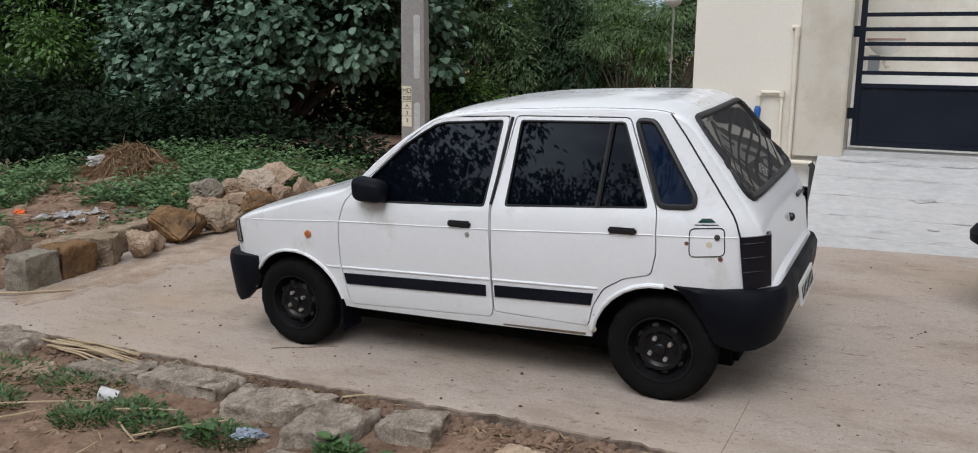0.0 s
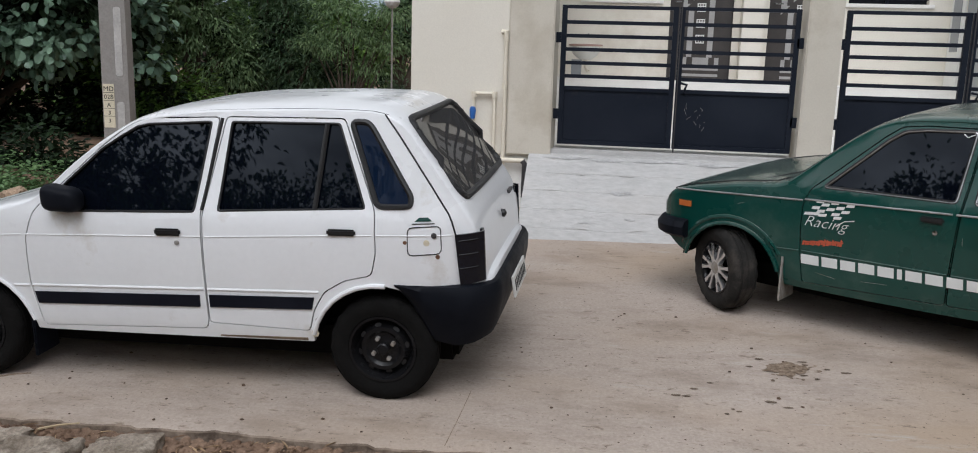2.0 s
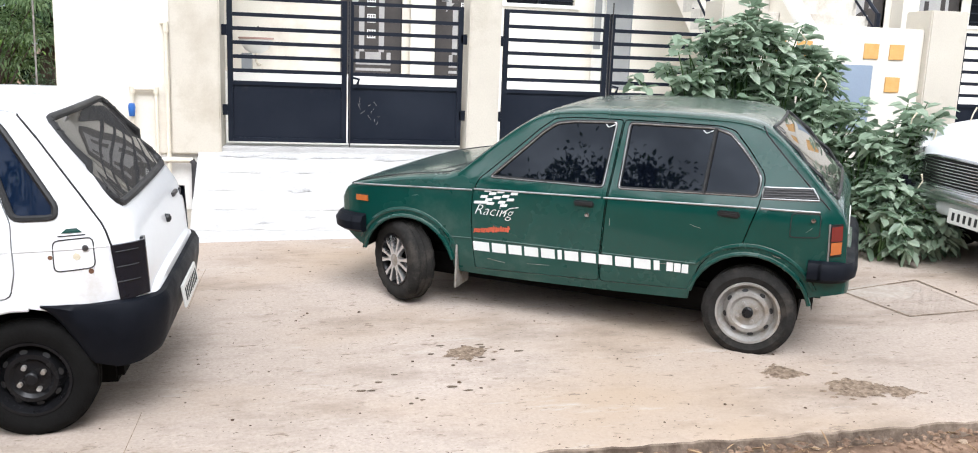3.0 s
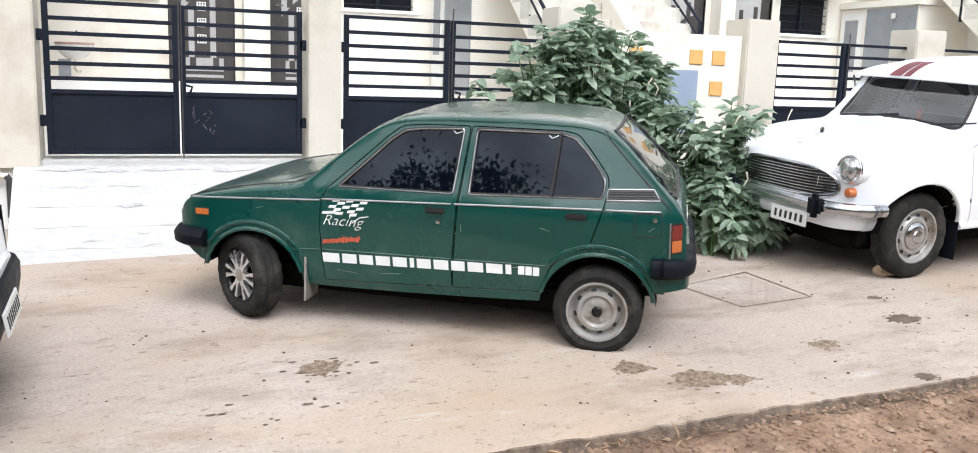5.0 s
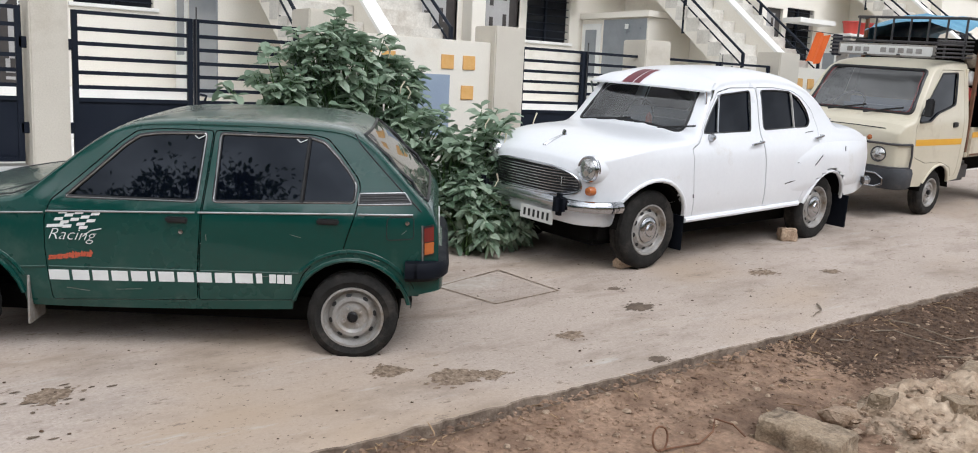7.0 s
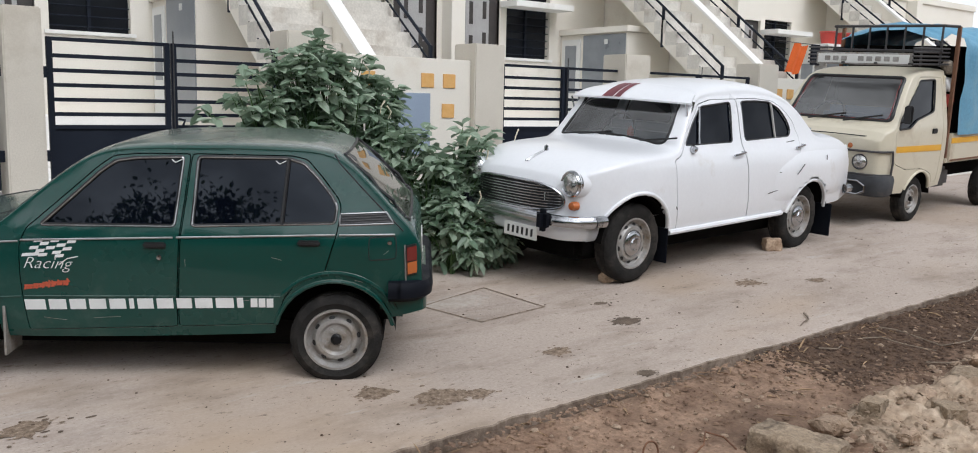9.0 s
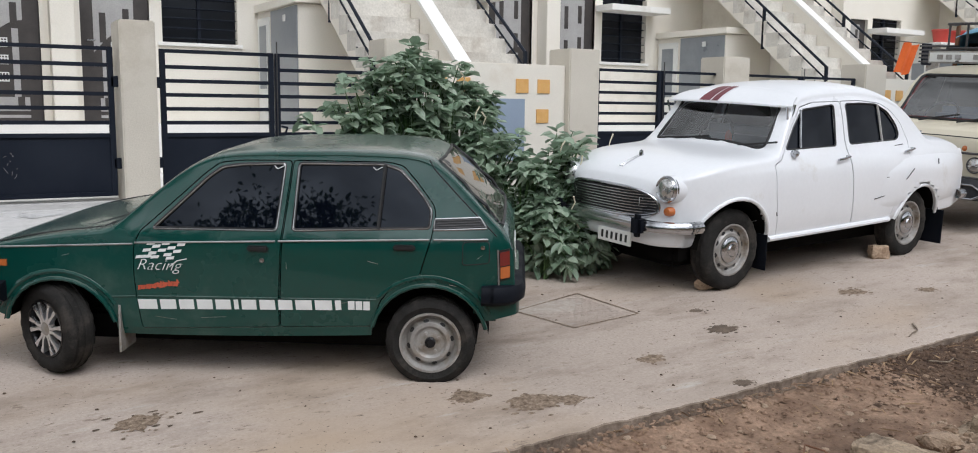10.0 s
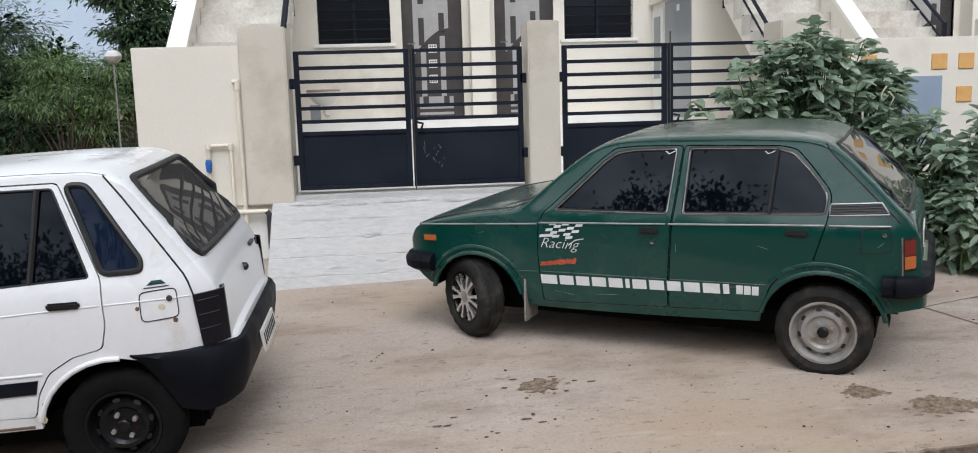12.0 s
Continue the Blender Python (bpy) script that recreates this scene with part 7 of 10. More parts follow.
        for i in range(21):
            t = i / 20
            x = -0.600 + 0.94 * t
            e = t * (2 - t)
            hi_z = 0.928 + (sh.over(x, 0.56) - 0.016 - 0.928) * e if t else 0.928
            out_y = 0.679 + (sh.half(x, 0.76) - 0.008 - 0.679) * min(1.0, 1.25 * e)
            lo_z, in_y = 0.716 - 0.22 * t, 0.471 - 0.15 * t
            p = 2.0 + 1.0 * t
            ring = []
            for k in range(28):
                a = math.tau * k / 28
                c, sn = math.cos(a), math.sin(a)
                ring.append(wing.verts.new((x, s * ((out_y + in_y) / 2 + (out_y - in_y) / 2 * math.copysign(abs(c) ** (2 / p), c)), (hi_z + lo_z) / 2 + (hi_z - lo_z) / 2 * math.copysign(abs(sn) ** (2 / p), sn))))
            rings.append(ring)
        for a, b in zip(rings, rings[1:]):
            for k in range(28):
                q = (a[k], a[(k + 1) % 28], b[(k + 1) % 28], b[k])
                c = sum((v.co for v in q), Vector()) / 4
                if math.hypot(c.x + 0.055, c.z - 0.345) > 0.402:
                    wing.faces.new(q)
        bmesh.ops.recalc_face_normals(wing, faces=wing.faces[:])
        part("front_wing", wing, M_AMB_PAINT, car, "rounded white front wing ending in the headlamp")
        rim = part("lamp_rim", lathe([(0.101, 0.03), (0.105, -0.008), (0.095, -0.024), (0.082, -0.016)], hl, 28, 0), M_CHROME, car, "chrome headlamp rim")
        part("headlamp", lathe([(0.086, -0.014), (0.068, -0.030), (0.036, -0.040), (0.0, -0.043)], hl, 28, 0), M_CLEAR_LENS, rim, "round clear headlamp")
        part("turn_lamp", lathe([(0.036, 0.03), (0.038, -0.01), (0.03, -0.03), (0.0, -0.038)], (-0.585, s * 0.592, 0.650), 18, 0), M_ORANGE_LENS, car, "round amber indicator")
        part("overrider", box((-0.845, s * 0.47 - 0.055, 0.455), (-0.745, s * 0.47 + 0.055, 0.63), 0.035), M_BLACK_PLASTIC, car, "black bumper overrider")
        part("mud_flap", box((2.915, s * 0.72 - 0.12, 0.09), (2.93, s * 0.72 + 0.10, 0.42), 0.004), M_BLACK_PLASTIC, car, "black mud flap")
        part("mud_flap", box((0.335, s * 0.70 - 0.10, 0.12), (0.347, s * 0.70 + 0.09, 0.42), 0.004), M_BLACK_PLASTIC, car, "black mud flap")
        part("tail_lamp", box((3.42, s * 0.62 - 0.05, 0.68), (3.52, s * 0.62 + 0.05, 0.90), 0.03), M_RED_LENS, car, "upright red tail lamp")
    # grille: a wide oval of chrome bars
    gp = []
    for a in np.linspace(0, math.tau, 40, endpoint=False):
        c, sn = math.cos(a), math.sin(a)
        gp.append((0.515 * math.copysign(abs(c) ** 0.55, c), 0.675 + (0.145 if sn > 0 else 0.085) * math.copysign(abs(sn) ** (1.0 if sn > 0 else 0.6), sn)))
    def nose_x(y):
        return -0.738 + 0.13 * abs(y / 0.52) ** 3.4
    # No opening is cut: a black sheet paints the dark between the bars.
    gb = bmesh.new()
    gv = [gb.verts.new((nose_x(y) - 0.001, y, z)) for y, z in gp]
    for k in range(20):
        quad = [gv[k], gv[k + 1], gv[(39 - k) % 40], gv[(40 - k) % 40]]
        gb.faces.new(list(dict.fromkeys(quad)))
    bmesh.ops.recalc_face_normals(gb, faces=gb.faces[:])
    gr = part("grille", gb, M_TRIM, car, "black oval backing sheet behind the grille bars")
    part("grille_frame", tube([(nose_x(y) - 0.004, y, z) for y, z in gp], 0.013, True, 8), M_CHROME, gr, "chrome grille surround")
    for k in range(9):
        z = 0.607 + 0.0225 * k
        hit = [y for y, zz in gp if abs(zz - z) < 0.022]
        h = max(abs(y) for y in hit) - 0.015 if hit else 0.3
        part("grille_bar", tube([(nose_x(y) - 0.010, y, z) for y in np.linspace(-h, h, 13)], 0.0038, segs=6), M_CHROME, gr)
    sec = [(0.0, 0.588), (0.03, 0.584), (0.05, 0.56), (0.052, 0.53), (0.035, 0.502), (0.0, 0.498)]
    wrap_bumper(car, sec, -0.42, -0.715, 0.76, -1, M_CHROME, "front_bumper", "dented chrome front bumper", 0.24)
    wrap_bumper(car, [(d, z + 0.0) for d, z in sec], 3.36, 3.50, 0.74, 1, M_CHROME, "rear_bumper", "chrome rear bumper", 0.20)
    wrap_bumper(car, [(0.0, 0.52), (0.012, 0.51), (0.014, 0.44), (0.006, 0.40), (-0.01, 0.382), (-0.03, 0.382), (-0.03, 0.52)], -0.455, -0.675, 0.715, -1, M_AMB_PAINT, "front_valance", "white panel curving under the bumper", 0.24)
    part("apron", box((-0.68, -0.50, 0.385), (-0.58, 0.50, 0.60), 0.04), M_AMB_PAINT, car, "white panel below the bumper")
    plate(car, (-0.775, -0.20, 0.415), 0.38, 0.11, -4, 6)
    part("bonnet_mascot", lathe([(0.018, 0.0), (0.02, 0.02), (0.016, 0.05), (0.0, 0.06)], (-0.33, 0.0, 1.005), 12, 2), M_CHROME, car, "small chrome bonnet cap")
    for s in (-1, 1):
        part("bonnet_flash", tube([(-0.55 + 0.20 * k / 8, s * 0.012, sh.top(-0.55 + 0.20 * k / 8) + 0.006) for k in range(9)], lambda t: 0.007 * (1 - t) + 0.002, segs=6), M_CHROME_DULL, car, "chrome bonnet flash")
        part("wiper", tube([(0.43, s * 0.36, 1.108), (0.455, s * 0.36 - 0.22, 1.135), (0.475, s * 0.36 - 0.36, 1.155)], 0.008, segs=6), M_TRIM, car)
        part("bonnet_seam", tube([Vector((x, s * (0.40 + 0.24 * (x + 0.5) / 0.85), sh.top(x) - 0.020 - 0.012 * (x + 0.5))) for x in np.linspace(-0.50, 0.33, 14)], 0.0035, segs=5), M_RIM_GREY, car)
    part("boot_hinge", tube([(2.76, -0.34, 1.165), (2.84, -0.42, 1.175), (2.98, -0.38, 1.15), (3.05, -0.46, 1.15)], 0.010, segs=6), M_CHROME, car, "chrome boot hinge")
    for pts in ([(1.91, 0.80), (2.10, 0.79)], [(1.75, 0.612), (2.08, 0.655)], [(2.75, 0.93), (2.752, 0.88)], [(2.30, 0.86), (2.18, 0.77)], [(2.10, 1.07), (2.24, 1.08)], [(0.40, 0.60), (0.41, 0.57)]):
        part("scrape", tube(line_on(sh, pts, 0.030 if pts[0][0] > 2.1 else 0.002), 0.0045, segs=5), M_STEEL_DARK, car, "dark scrape in the paint")
    for x in (-0.030, 2.462):
        for s in (-1, 1):
            wheel(car, (x, s * 0.675, 0.322), 0.325, 0.165, 0.205, "cap", far=s > 0, tyre_mat=M_RUBBER_DUSTY, rim_mat=M_RIM_GREY)
    return car


build_saloon()


# ---- the small beige truck ----
def build_truck():
    hub = Vector((11.74, 5.63, 0.848))
    along = Vector((0.998, 0.055, 0.030))
    m = car_frame(hub - along * 0.26, hub + along, 0.27, 0.69)
    car = thing("mini_truck", m, "beige mini truck with roof carrier and blue tarpaulin load", "truck", "parked cars")
    sh = Shell(top=[(-0.60, 1.02), (-0.56, 1.09), (-0.44, 1.14), (-0.40, 1.17), (-0.22, 1.42), (-0.06, 1.62), (0.04, 1.70), (0.20, 1.755), (0.5, 1.785), (0.86, 1.79)],
               bottom=[(-0.60, 0.42), (-0.4, 0.38), (0.3, 0.36), (0.86, 0.40)],
               width=[(0.36, 0.70), (0.6, 0.735), (0.9, 0.745), (1.10, 0.74), (1.16, 0.73), (1.66, 0.645), (1.75, 0.62)],
               plan=[(-0.60, 0.90), (-0.52, 0.955), (-0.4, 0.985), (0.0, 1.0), (0.86, 1.0)],
               crown=[(-0.60, 0.05), (0.0, 0.06), (0.3, 0.055), (0.86, 0.05)], x0=-0.60, x1=0.86, bow=3.2, stations=46, nose=0.03, tail=0.01)
    arch = arch_poly(0.28, 0.26, 0.345)
    drop_arches(sh.bm, [arch])
    door = rounded([(-0.40, 1.06), (-0.37, 0.72), (-0.10, 0.64), (0.28, 0.635), (0.56, 0.56), (0.655, 0.43), (0.745, 0.44), (0.76, 1.68), (0.20, 1.68)], 0.03, 2)
    win = rounded([(-0.345, 1.10), (-0.28, 1.22), (0.22, 1.64), (0.60, 1.65), (0.52, 1.29), (0.40, 1.26), (0.10, 1.20), (-0.10, 1.11)], 0.03, 3)
    d = cut_door(sh, door)
    g = cut_pane(d, win)
    lip(d, 0.025)
    dn, df = two_sides(d)
    gn, gf = two_sides(g)
    doors = []
    for s, bm, gb in ((-1, dn, gn), (1, df, gf)):
        ob = part("cab_door", bm, M_TRUCK, car)
        glass_into(gb, ob, M_GLASS_TINT, "window_glass", "dark door window", 0.01)
        part("window_rubber", tube(outline_on(sh, win, 0.0, s), 0.010, True, 6), M_TRIM, ob)
        doors.append(ob)
    screen = rounded([(-0.64, 1.19), (0.64, 1.19), (0.575, 1.665), (-0.575, 1.665)], 0.05, 4)
    scr = cut_pane(sh.bm, screen, "yz", lambda c: -0.42 < c.x < 0.12 and abs(c.y) < 0.70)
    edge = []
    for p, r in zip(screen, screen[1:] + screen[:1]):
        for k in range(4):
            y, z = p[0] + (r[0] - p[0]) * k / 4, p[1] + (r[1] - p[1]) * k / 4
            best = min(scr.verts, key=lambda v: (v.co.y - y) ** 2 + (v.co.z - z) ** 2)
            edge.append(Vector((best.co.x, y, z)))
    gl = part("windscreen", scr, M_GLASS_TRUCK, car, "large sloping windscreen")
    gl.visible_shadow = False
    part("screen_rubber", tube(edge, 0.020, True, 8), M_TRIM, car)
    part("screen_tape", tube([p + Vector((-0.012, 0, 0)) + (Vector((0, 0, 1.43)) - Vector((0, p.y, p.z))) * 0.045 for p in edge], 0.004, True, 6), M_MAROON_TRIM, car, "red trim inside the windscreen rubber")
    lip(sh.bm, 0.02)
    part("cab", sh.bm, M_TRUCK, car, "beige painted cab")
    part("cab_back", box((0.80, -0.66, 0.5), (0.84, 0.66, 1.70), 0.0), M_SIGN_CREAM, car, "cream rear wall of the cab")
    part("cab_floor", box((-0.45, -0.62, 0.42), (0.80, 0.62, 0.60), 0.03), M_UNDER, car)
    part("dashboard", box((-0.42, -0.62, 0.95), (-0.10, 0.62, 1.17), 0.06), M_INTERIOR, car)
    part("cab_seat", box((0.30, -0.60, 0.55), (0.55, 0.60, 1.30), 0.08), M_TILE_BLUE, car, "blue-grey bench seat")
    ring = [Vector((0.0 + 0.12 * math.sin(a), 0.32 + 0.19 * math.cos(a), 1.22 + 0.14 * math.sin(a))) for a in np.linspace(0, math.tau, 24, endpoint=False)]
    part("steering_wheel", tube(ring, 0.014, True, 8), M_TRIM, car)
    wells(car, (0.28,), 0.355, 0.73, 0.27, 0.30)
    for s in (-1, 1):
        fd = doors[0 if s < 0 else 1]
        part("yellow_band", patch_on(sh, ((-0.37, 0.845), (0.74, 0.825)), ((-0.37, 0.915), (0.74, 0.895)), 0.003, s), M_YELLOW, fd, "yellow painted band")
        handle(sh, 0.46, 0.58, 1.03, 1.09, fd, s)
        part("arch_lip", tube([sh.on_side(x, z, 0.004, s) for x, z in arch[3:-3] if z > 0.36], 0.016, segs=8), M_TRUCK, car)
        part("headlamp", lathe([(0.0, 0.02), (0.078, 0.02), (0.080, -0.012), (0.058, -0.030), (0.0, -0.042)], (-0.625, s * 0.46, 0.735), 24, 0), M_CLEAR_LENS, car, "round headlamp")
        part("lamp_ring", lathe([(0.076, -0.012), (0.088, -0.018), (0.088, 0.02)], (-0.625, s * 0.46, 0.735), 24, 0), M_STEEL_DARK, car)
        part("indicator", lathe([(0.038, 0.02), (0.038, -0.012), (0.0, -0.022)], (-0.615, s * 0.33, 0.905), 16, 0), M_ORANGE_LENS, car, "round amber indicator")
        g0 = [(-0.66, s * 0.14), (-0.665, s * 0.60), (-0.60, s * 0.70), (-0.46, s * 0.745)]
        for z in (0.60, 0.86):
            part("guard_tube", tube([(x, y, z) for x, y in g0], 0.013, segs=8), M_STEEL_DARK, car, "dull steel lamp guard tube")
        part("guard_tube", tube([(-0.46, s * 0.745, 0.60), (-0.45, s * 0.75, 0.73), (-0.46, s * 0.745, 0.86)], 0.013, segs=8), M_STEEL_DARK, car, "dull steel lamp guard tube")
        part("guard_tube", tube([(-0.70, s * 0.08, 0.53), (-0.71, s * 0.50, 0.53), (-0.71, s * 0.58, 0.48), (-0.71, s * 0.58, 0.42), (-0.71, s * 0.50, 0.38), (-0.70, s * 0.08, 0.38)], 0.014, segs=8), M_CHROME, car, "chrome bumper guard tube")
        part("wiper", tube([(-0.46, s * 0.22 + 0.1, 1.17), (-0.40, s * 0.22 - 0.1, 1.21), (-0.37, s * 0.22 - 0.32, 1.25)], 0.010, segs=6), M_TRIM, car)
        part("door_mirror", box((-0.33, s * 0.80 - 0.05, 1.17), (-0.29, s * 0.80 + 0.05, 1.37), 0.015), M_TRIM, car, "black mirror")
        part("mirror_arm", tube([(-0.30, s * 0.72, 1.18), (-0.31, s * 0.80, 1.20)], 0.010, segs=6), M_TRIM, car)
    wrap_bumper(car, [(0.0, 0.60), (0.05, 0.59), (0.065, 0.54), (0.055, 0.40), (0.02, 0.36), (0.0, 0.36)], -0.42, -0.62, 0.71, -1, M_BUMPER_GREY, "front_bumper", "dark grey plastic bumper", 0.10)
    part("nose_seam", tube([(-0.625 + 0.14 * (y / 0.7) ** 4, y, 1.03 - 0.02 * (y / 0.7) ** 2) for y in np.linspace(-0.68, 0.68, 21)], 0.006, segs=5), M_TRIM, car)
    part("nose_script", box((-0.638, -0.12, 0.905), (-0.632, 0.12, 0.925), 0.002), M_STEEL_DARK, car)
    # roof board and carrier
    board = part("roof_board", box((0.04, -0.60, 1.80), (0.08, 0.57, 1.945), 0.006), M_RIM_GREY, car, "pale framed name board on the roof")
    part("board_face", box((0.028, -0.575, 1.82), (0.042, 0.545, 1.925), 0.003), M_PLATE, board, "white board face")
    for k in range(9):
        if k != 5:
            y = -0.46 + 0.105 * k
            part("sign_bar", box((0.020, y, 1.845), (0.0295, y + 0.07, 1.90), 0.003), M_RIM_GREY, board, "grey painted bar")
    for k in range(5):
        z = 1.82 + 0.045 * k
        part("carrier_rail", tube([(-0.02, -0.64, z), (0.86, -0.66, z + 0.01)], 0.011, segs=6), M_STEEL_DARK, car)
        part("carrier_rail", tube([(-0.02, 0.64, z), (0.86, 0.66, z + 0.01)], 0.011, segs=6), M_STEEL_DARK, car)
    for y in (-0.6, -0.2, 0.2, 0.6):
        part("carrier_rail", tube([(-0.02, y, 1.825), (0.86, y, 1.825)], 0.011, segs=6), M_STEEL_DARK, car)
    for y in np.linspace(-0.66, 0.66, 7):
        part("rack_bar", tube([(0.62, y, 1.80), (0.62, y, 2.27)], 0.013, segs=6), M_STEEL_DARK, car)
    for z in (1.98, 2.27):
        part("rack_bar", tube([(0.62, -0.68, z), (0.62, 0.68, z)], 0.017, segs=6), M_STEEL_DARK, car)
    for s in (-1, 1):
        part("rack_post", box((0.90, s * 0.72 - 0.02, 0.72), (0.94, s * 0.72 + 0.02, 2.27), 0.003), M_RUST, car)
        part("rack_bar", tube([(0.62, s * 0.68, 2.27), (0.92, s * 0.72, 2.27)], 0.017, segs=6), M_STEEL_DARK, car)
    # cargo bed
    part("bed_floor", box((0.90, -0.75, 0.66), (3.05, 0.75, 0.72), 0.01), M_TRUCK, car)
    for s in (-1, 1):
        part("side_board", box((0.94, s * 0.75 - 0.02, 0.68), (3.05, s * 0.75 + 0.02, 1.02), 0.008), M_TRUCK, car, "beige drop side with rusty lower edge")
        part("yellow_band", box((0.95, s * 0.773 - 0.003, 0.90), (3.04, s * 0.773 + 0.003, 0.965)), M_YELLOW, car, "yellow painted band")
        part("rust_edge", box((0.95, s * 0.774 - 0.003, 0.685), (3.04, s * 0.774 + 0.003, 0.705)), M_RUST, car, "rusty edge strip")
        part("chassis_rail", box((0.6, s * 0.38 - 0.04, 0.42), (3.0, s * 0.38 + 0.04, 0.60), 0.01), M_UNDER, car)
    part("fuel_tank", box((0.95, -0.62, 0.34), (1.35, -0.40, 0.58), 0.04), M_STEEL_DARK, car)
    # load under a tarpaulin
    tarp = bmesh.new()
    cols = []
    for i in range(29):
        x = 0.99 + 2.05 * i / 28
        ring = []
        for j in range(31):
            t = j / 30
            if t < 0.36:
                y, z = -0.79 - 0.0 * t, 1.00 + (2.12 - 1.00) * t / 0.36
            elif t < 0.64:
                u = (t - 0.36) / 0.28
                y, z = -0.79 + 1.58 * u, 2.12 + 0.20 * math.sin(math.pi * u)
            else:
                y, z = 0.79, 2.12 - (2.12 - 1.00) * (t - 0.64) / 0.36
            fold = 0.022 * math.sin(x * 17 + 2.5 * math.sin(z * 4)) + 0.035 * noise.noise(Vector((x * 2.2, y * 2.2, z * 2.2)))
            ring.append(tarp.verts.new((x, y + (math.copysign(fold, y) if abs(y) > 0.78 else 0), z + (fold if abs(y) < 0.78 else 0))))
        cols.append(ring)
    for a, b in zip(cols, cols[1:]):
        for j in range(30):
            tarp.faces.new((a[j], a[j + 1], b[j + 1], b[j]))
    bmesh.ops.recalc_face_normals(tarp, faces=tarp.faces[:])
    part("tarpaulin", tarp, M_TARP, car, "creased light blue tarpaulin over the load")
    front = bmesh.new()
    pts = [[front.verts.new((0.68 + 0.30 * i / 8, -0.62 + 1.24 * j / 14, 2.20 + 0.13 * math.sin(math.pi * j / 14) - 0.10 * (1 - i / 8) + 0.03 * noise.noise(Vector((i * 0.6, j * 0.5, 1.0))))) for j in range(15)] for i in range(9)]
    for a, b in zip(pts, pts[1:]):
        for j in range(14):
            front.faces.new((a[j], a[j + 1], b[j + 1], b[j]))
    part("tarpaulin_flap", front, M_TARP, car, "sagging front edge of the tarpaulin")
    part("load", box((1.02, -0.70, 0.72), (3.0, 0.70, 2.05), 0.05), M_UNDER, car, "dark bundled load")
    rng = random.Random(8)
    for k, mat in enumerate((M_STONE, M_CLOTH_WHITE, M_RED_PLASTIC, M_CLOTH_BLUE, M_RUST, M_CLOTH_WHITE)):
        z = 1.80 - 0.2 * k
        bm = bmesh.new()
        bmesh.ops.create_icosphere(bm, subdivisions=2, radius=0.09)
        for v in bm.verts:
            v.co = Vector((v.co.x * 0.7 + 0.94, v.co.y - 0.66 + 0.06 * rng.random(), v.co.z + z)) * 1.0 + v.co * 0.25 * noise.noise(v.co * 9 + Vector((k, 0, 0)))
        part("bundle", bm, mat, car, "bundled sack of goods")
    for x in (0.26, 2.42):
        for s in (-1, 1):
            wheel(car, (x, s * 0.615, 0.268), 0.27, 0.145, 0.165, "steel", far=s > 0, tyre_mat=M_RUBBER_DUSTY, rim_mat=M_RIM_GREY)
    return car


build_truck()


# ---- plants ----
def leaf_mesh(name, places, rng, length, width, droop=0.3, curl=0.18, shape=0.45, broad=False):
    """Many folded leaves: places are (point, outward direction, size factor)."""
    verts, faces = [], []
    for p, out, k in places:
        d = Vector((out.x + rng.uniform(-0.45, 0.45), out.y + rng.uniform(-0.45, 0.45), out.z + rng.uniform(-0.5, 0.35) - droop))
        if d.length < 1e-3:
            d = Vector((1, 0, 0))
        d.normalize()
        side = d.cross(Vector((rng.uniform(-0.5, 0.5), rng.uniform(-0.5, 0.5), 1.0)))
        if side.length < 1e-3:
            side = Vector((1, 0, 0))
        side.normalize()
        up = side.cross(d)
        ln, wd = length * k * rng.uniform(0.75, 1.25), width * k * rng.uniform(0.8, 1.2)
        i = len(verts)
        if broad:
            ring = [(0.0, 0.0), (0.10, 0.62), (0.35, 0.98), (0.65, 0.95), (0.90, 0.55), (1.0, 0.0)]
        else:
            ring = [(0.0, 0.0), (0.28, 1.0), (0.68, 0.85), (1.0, 0.0)]
        for u, w in ring:
            verts.append(p + d * ln * u + side * wd * shape * w + up * (wd * 0.14 * w - ln * curl * u * u))
        for u, w in reversed(ring[1:-1]):
            verts.append(p + d * ln * u - side * wd * shape * w + up * (wd * 0.14 * w - ln * curl * u * u))
        m = len(ring)
        faces += [tuple(range(i, i + m)), (i, *range(i + m - 1, i + 2 * m - 2))]
    me = bpy.data.meshes.new(name)
    me.from_pydata([tuple(v) for v in verts], [], faces)
    return me


def crown_part(name, places, rng, mat, parent, length, width, label="", **kw):
    me = leaf_mesh(name, places, rng, length, width, **kw)
    me.materials.append(mat)
    ob = new(name, me)
    ob.parent = parent
    if label:
        ob["label"] = label
    return ob


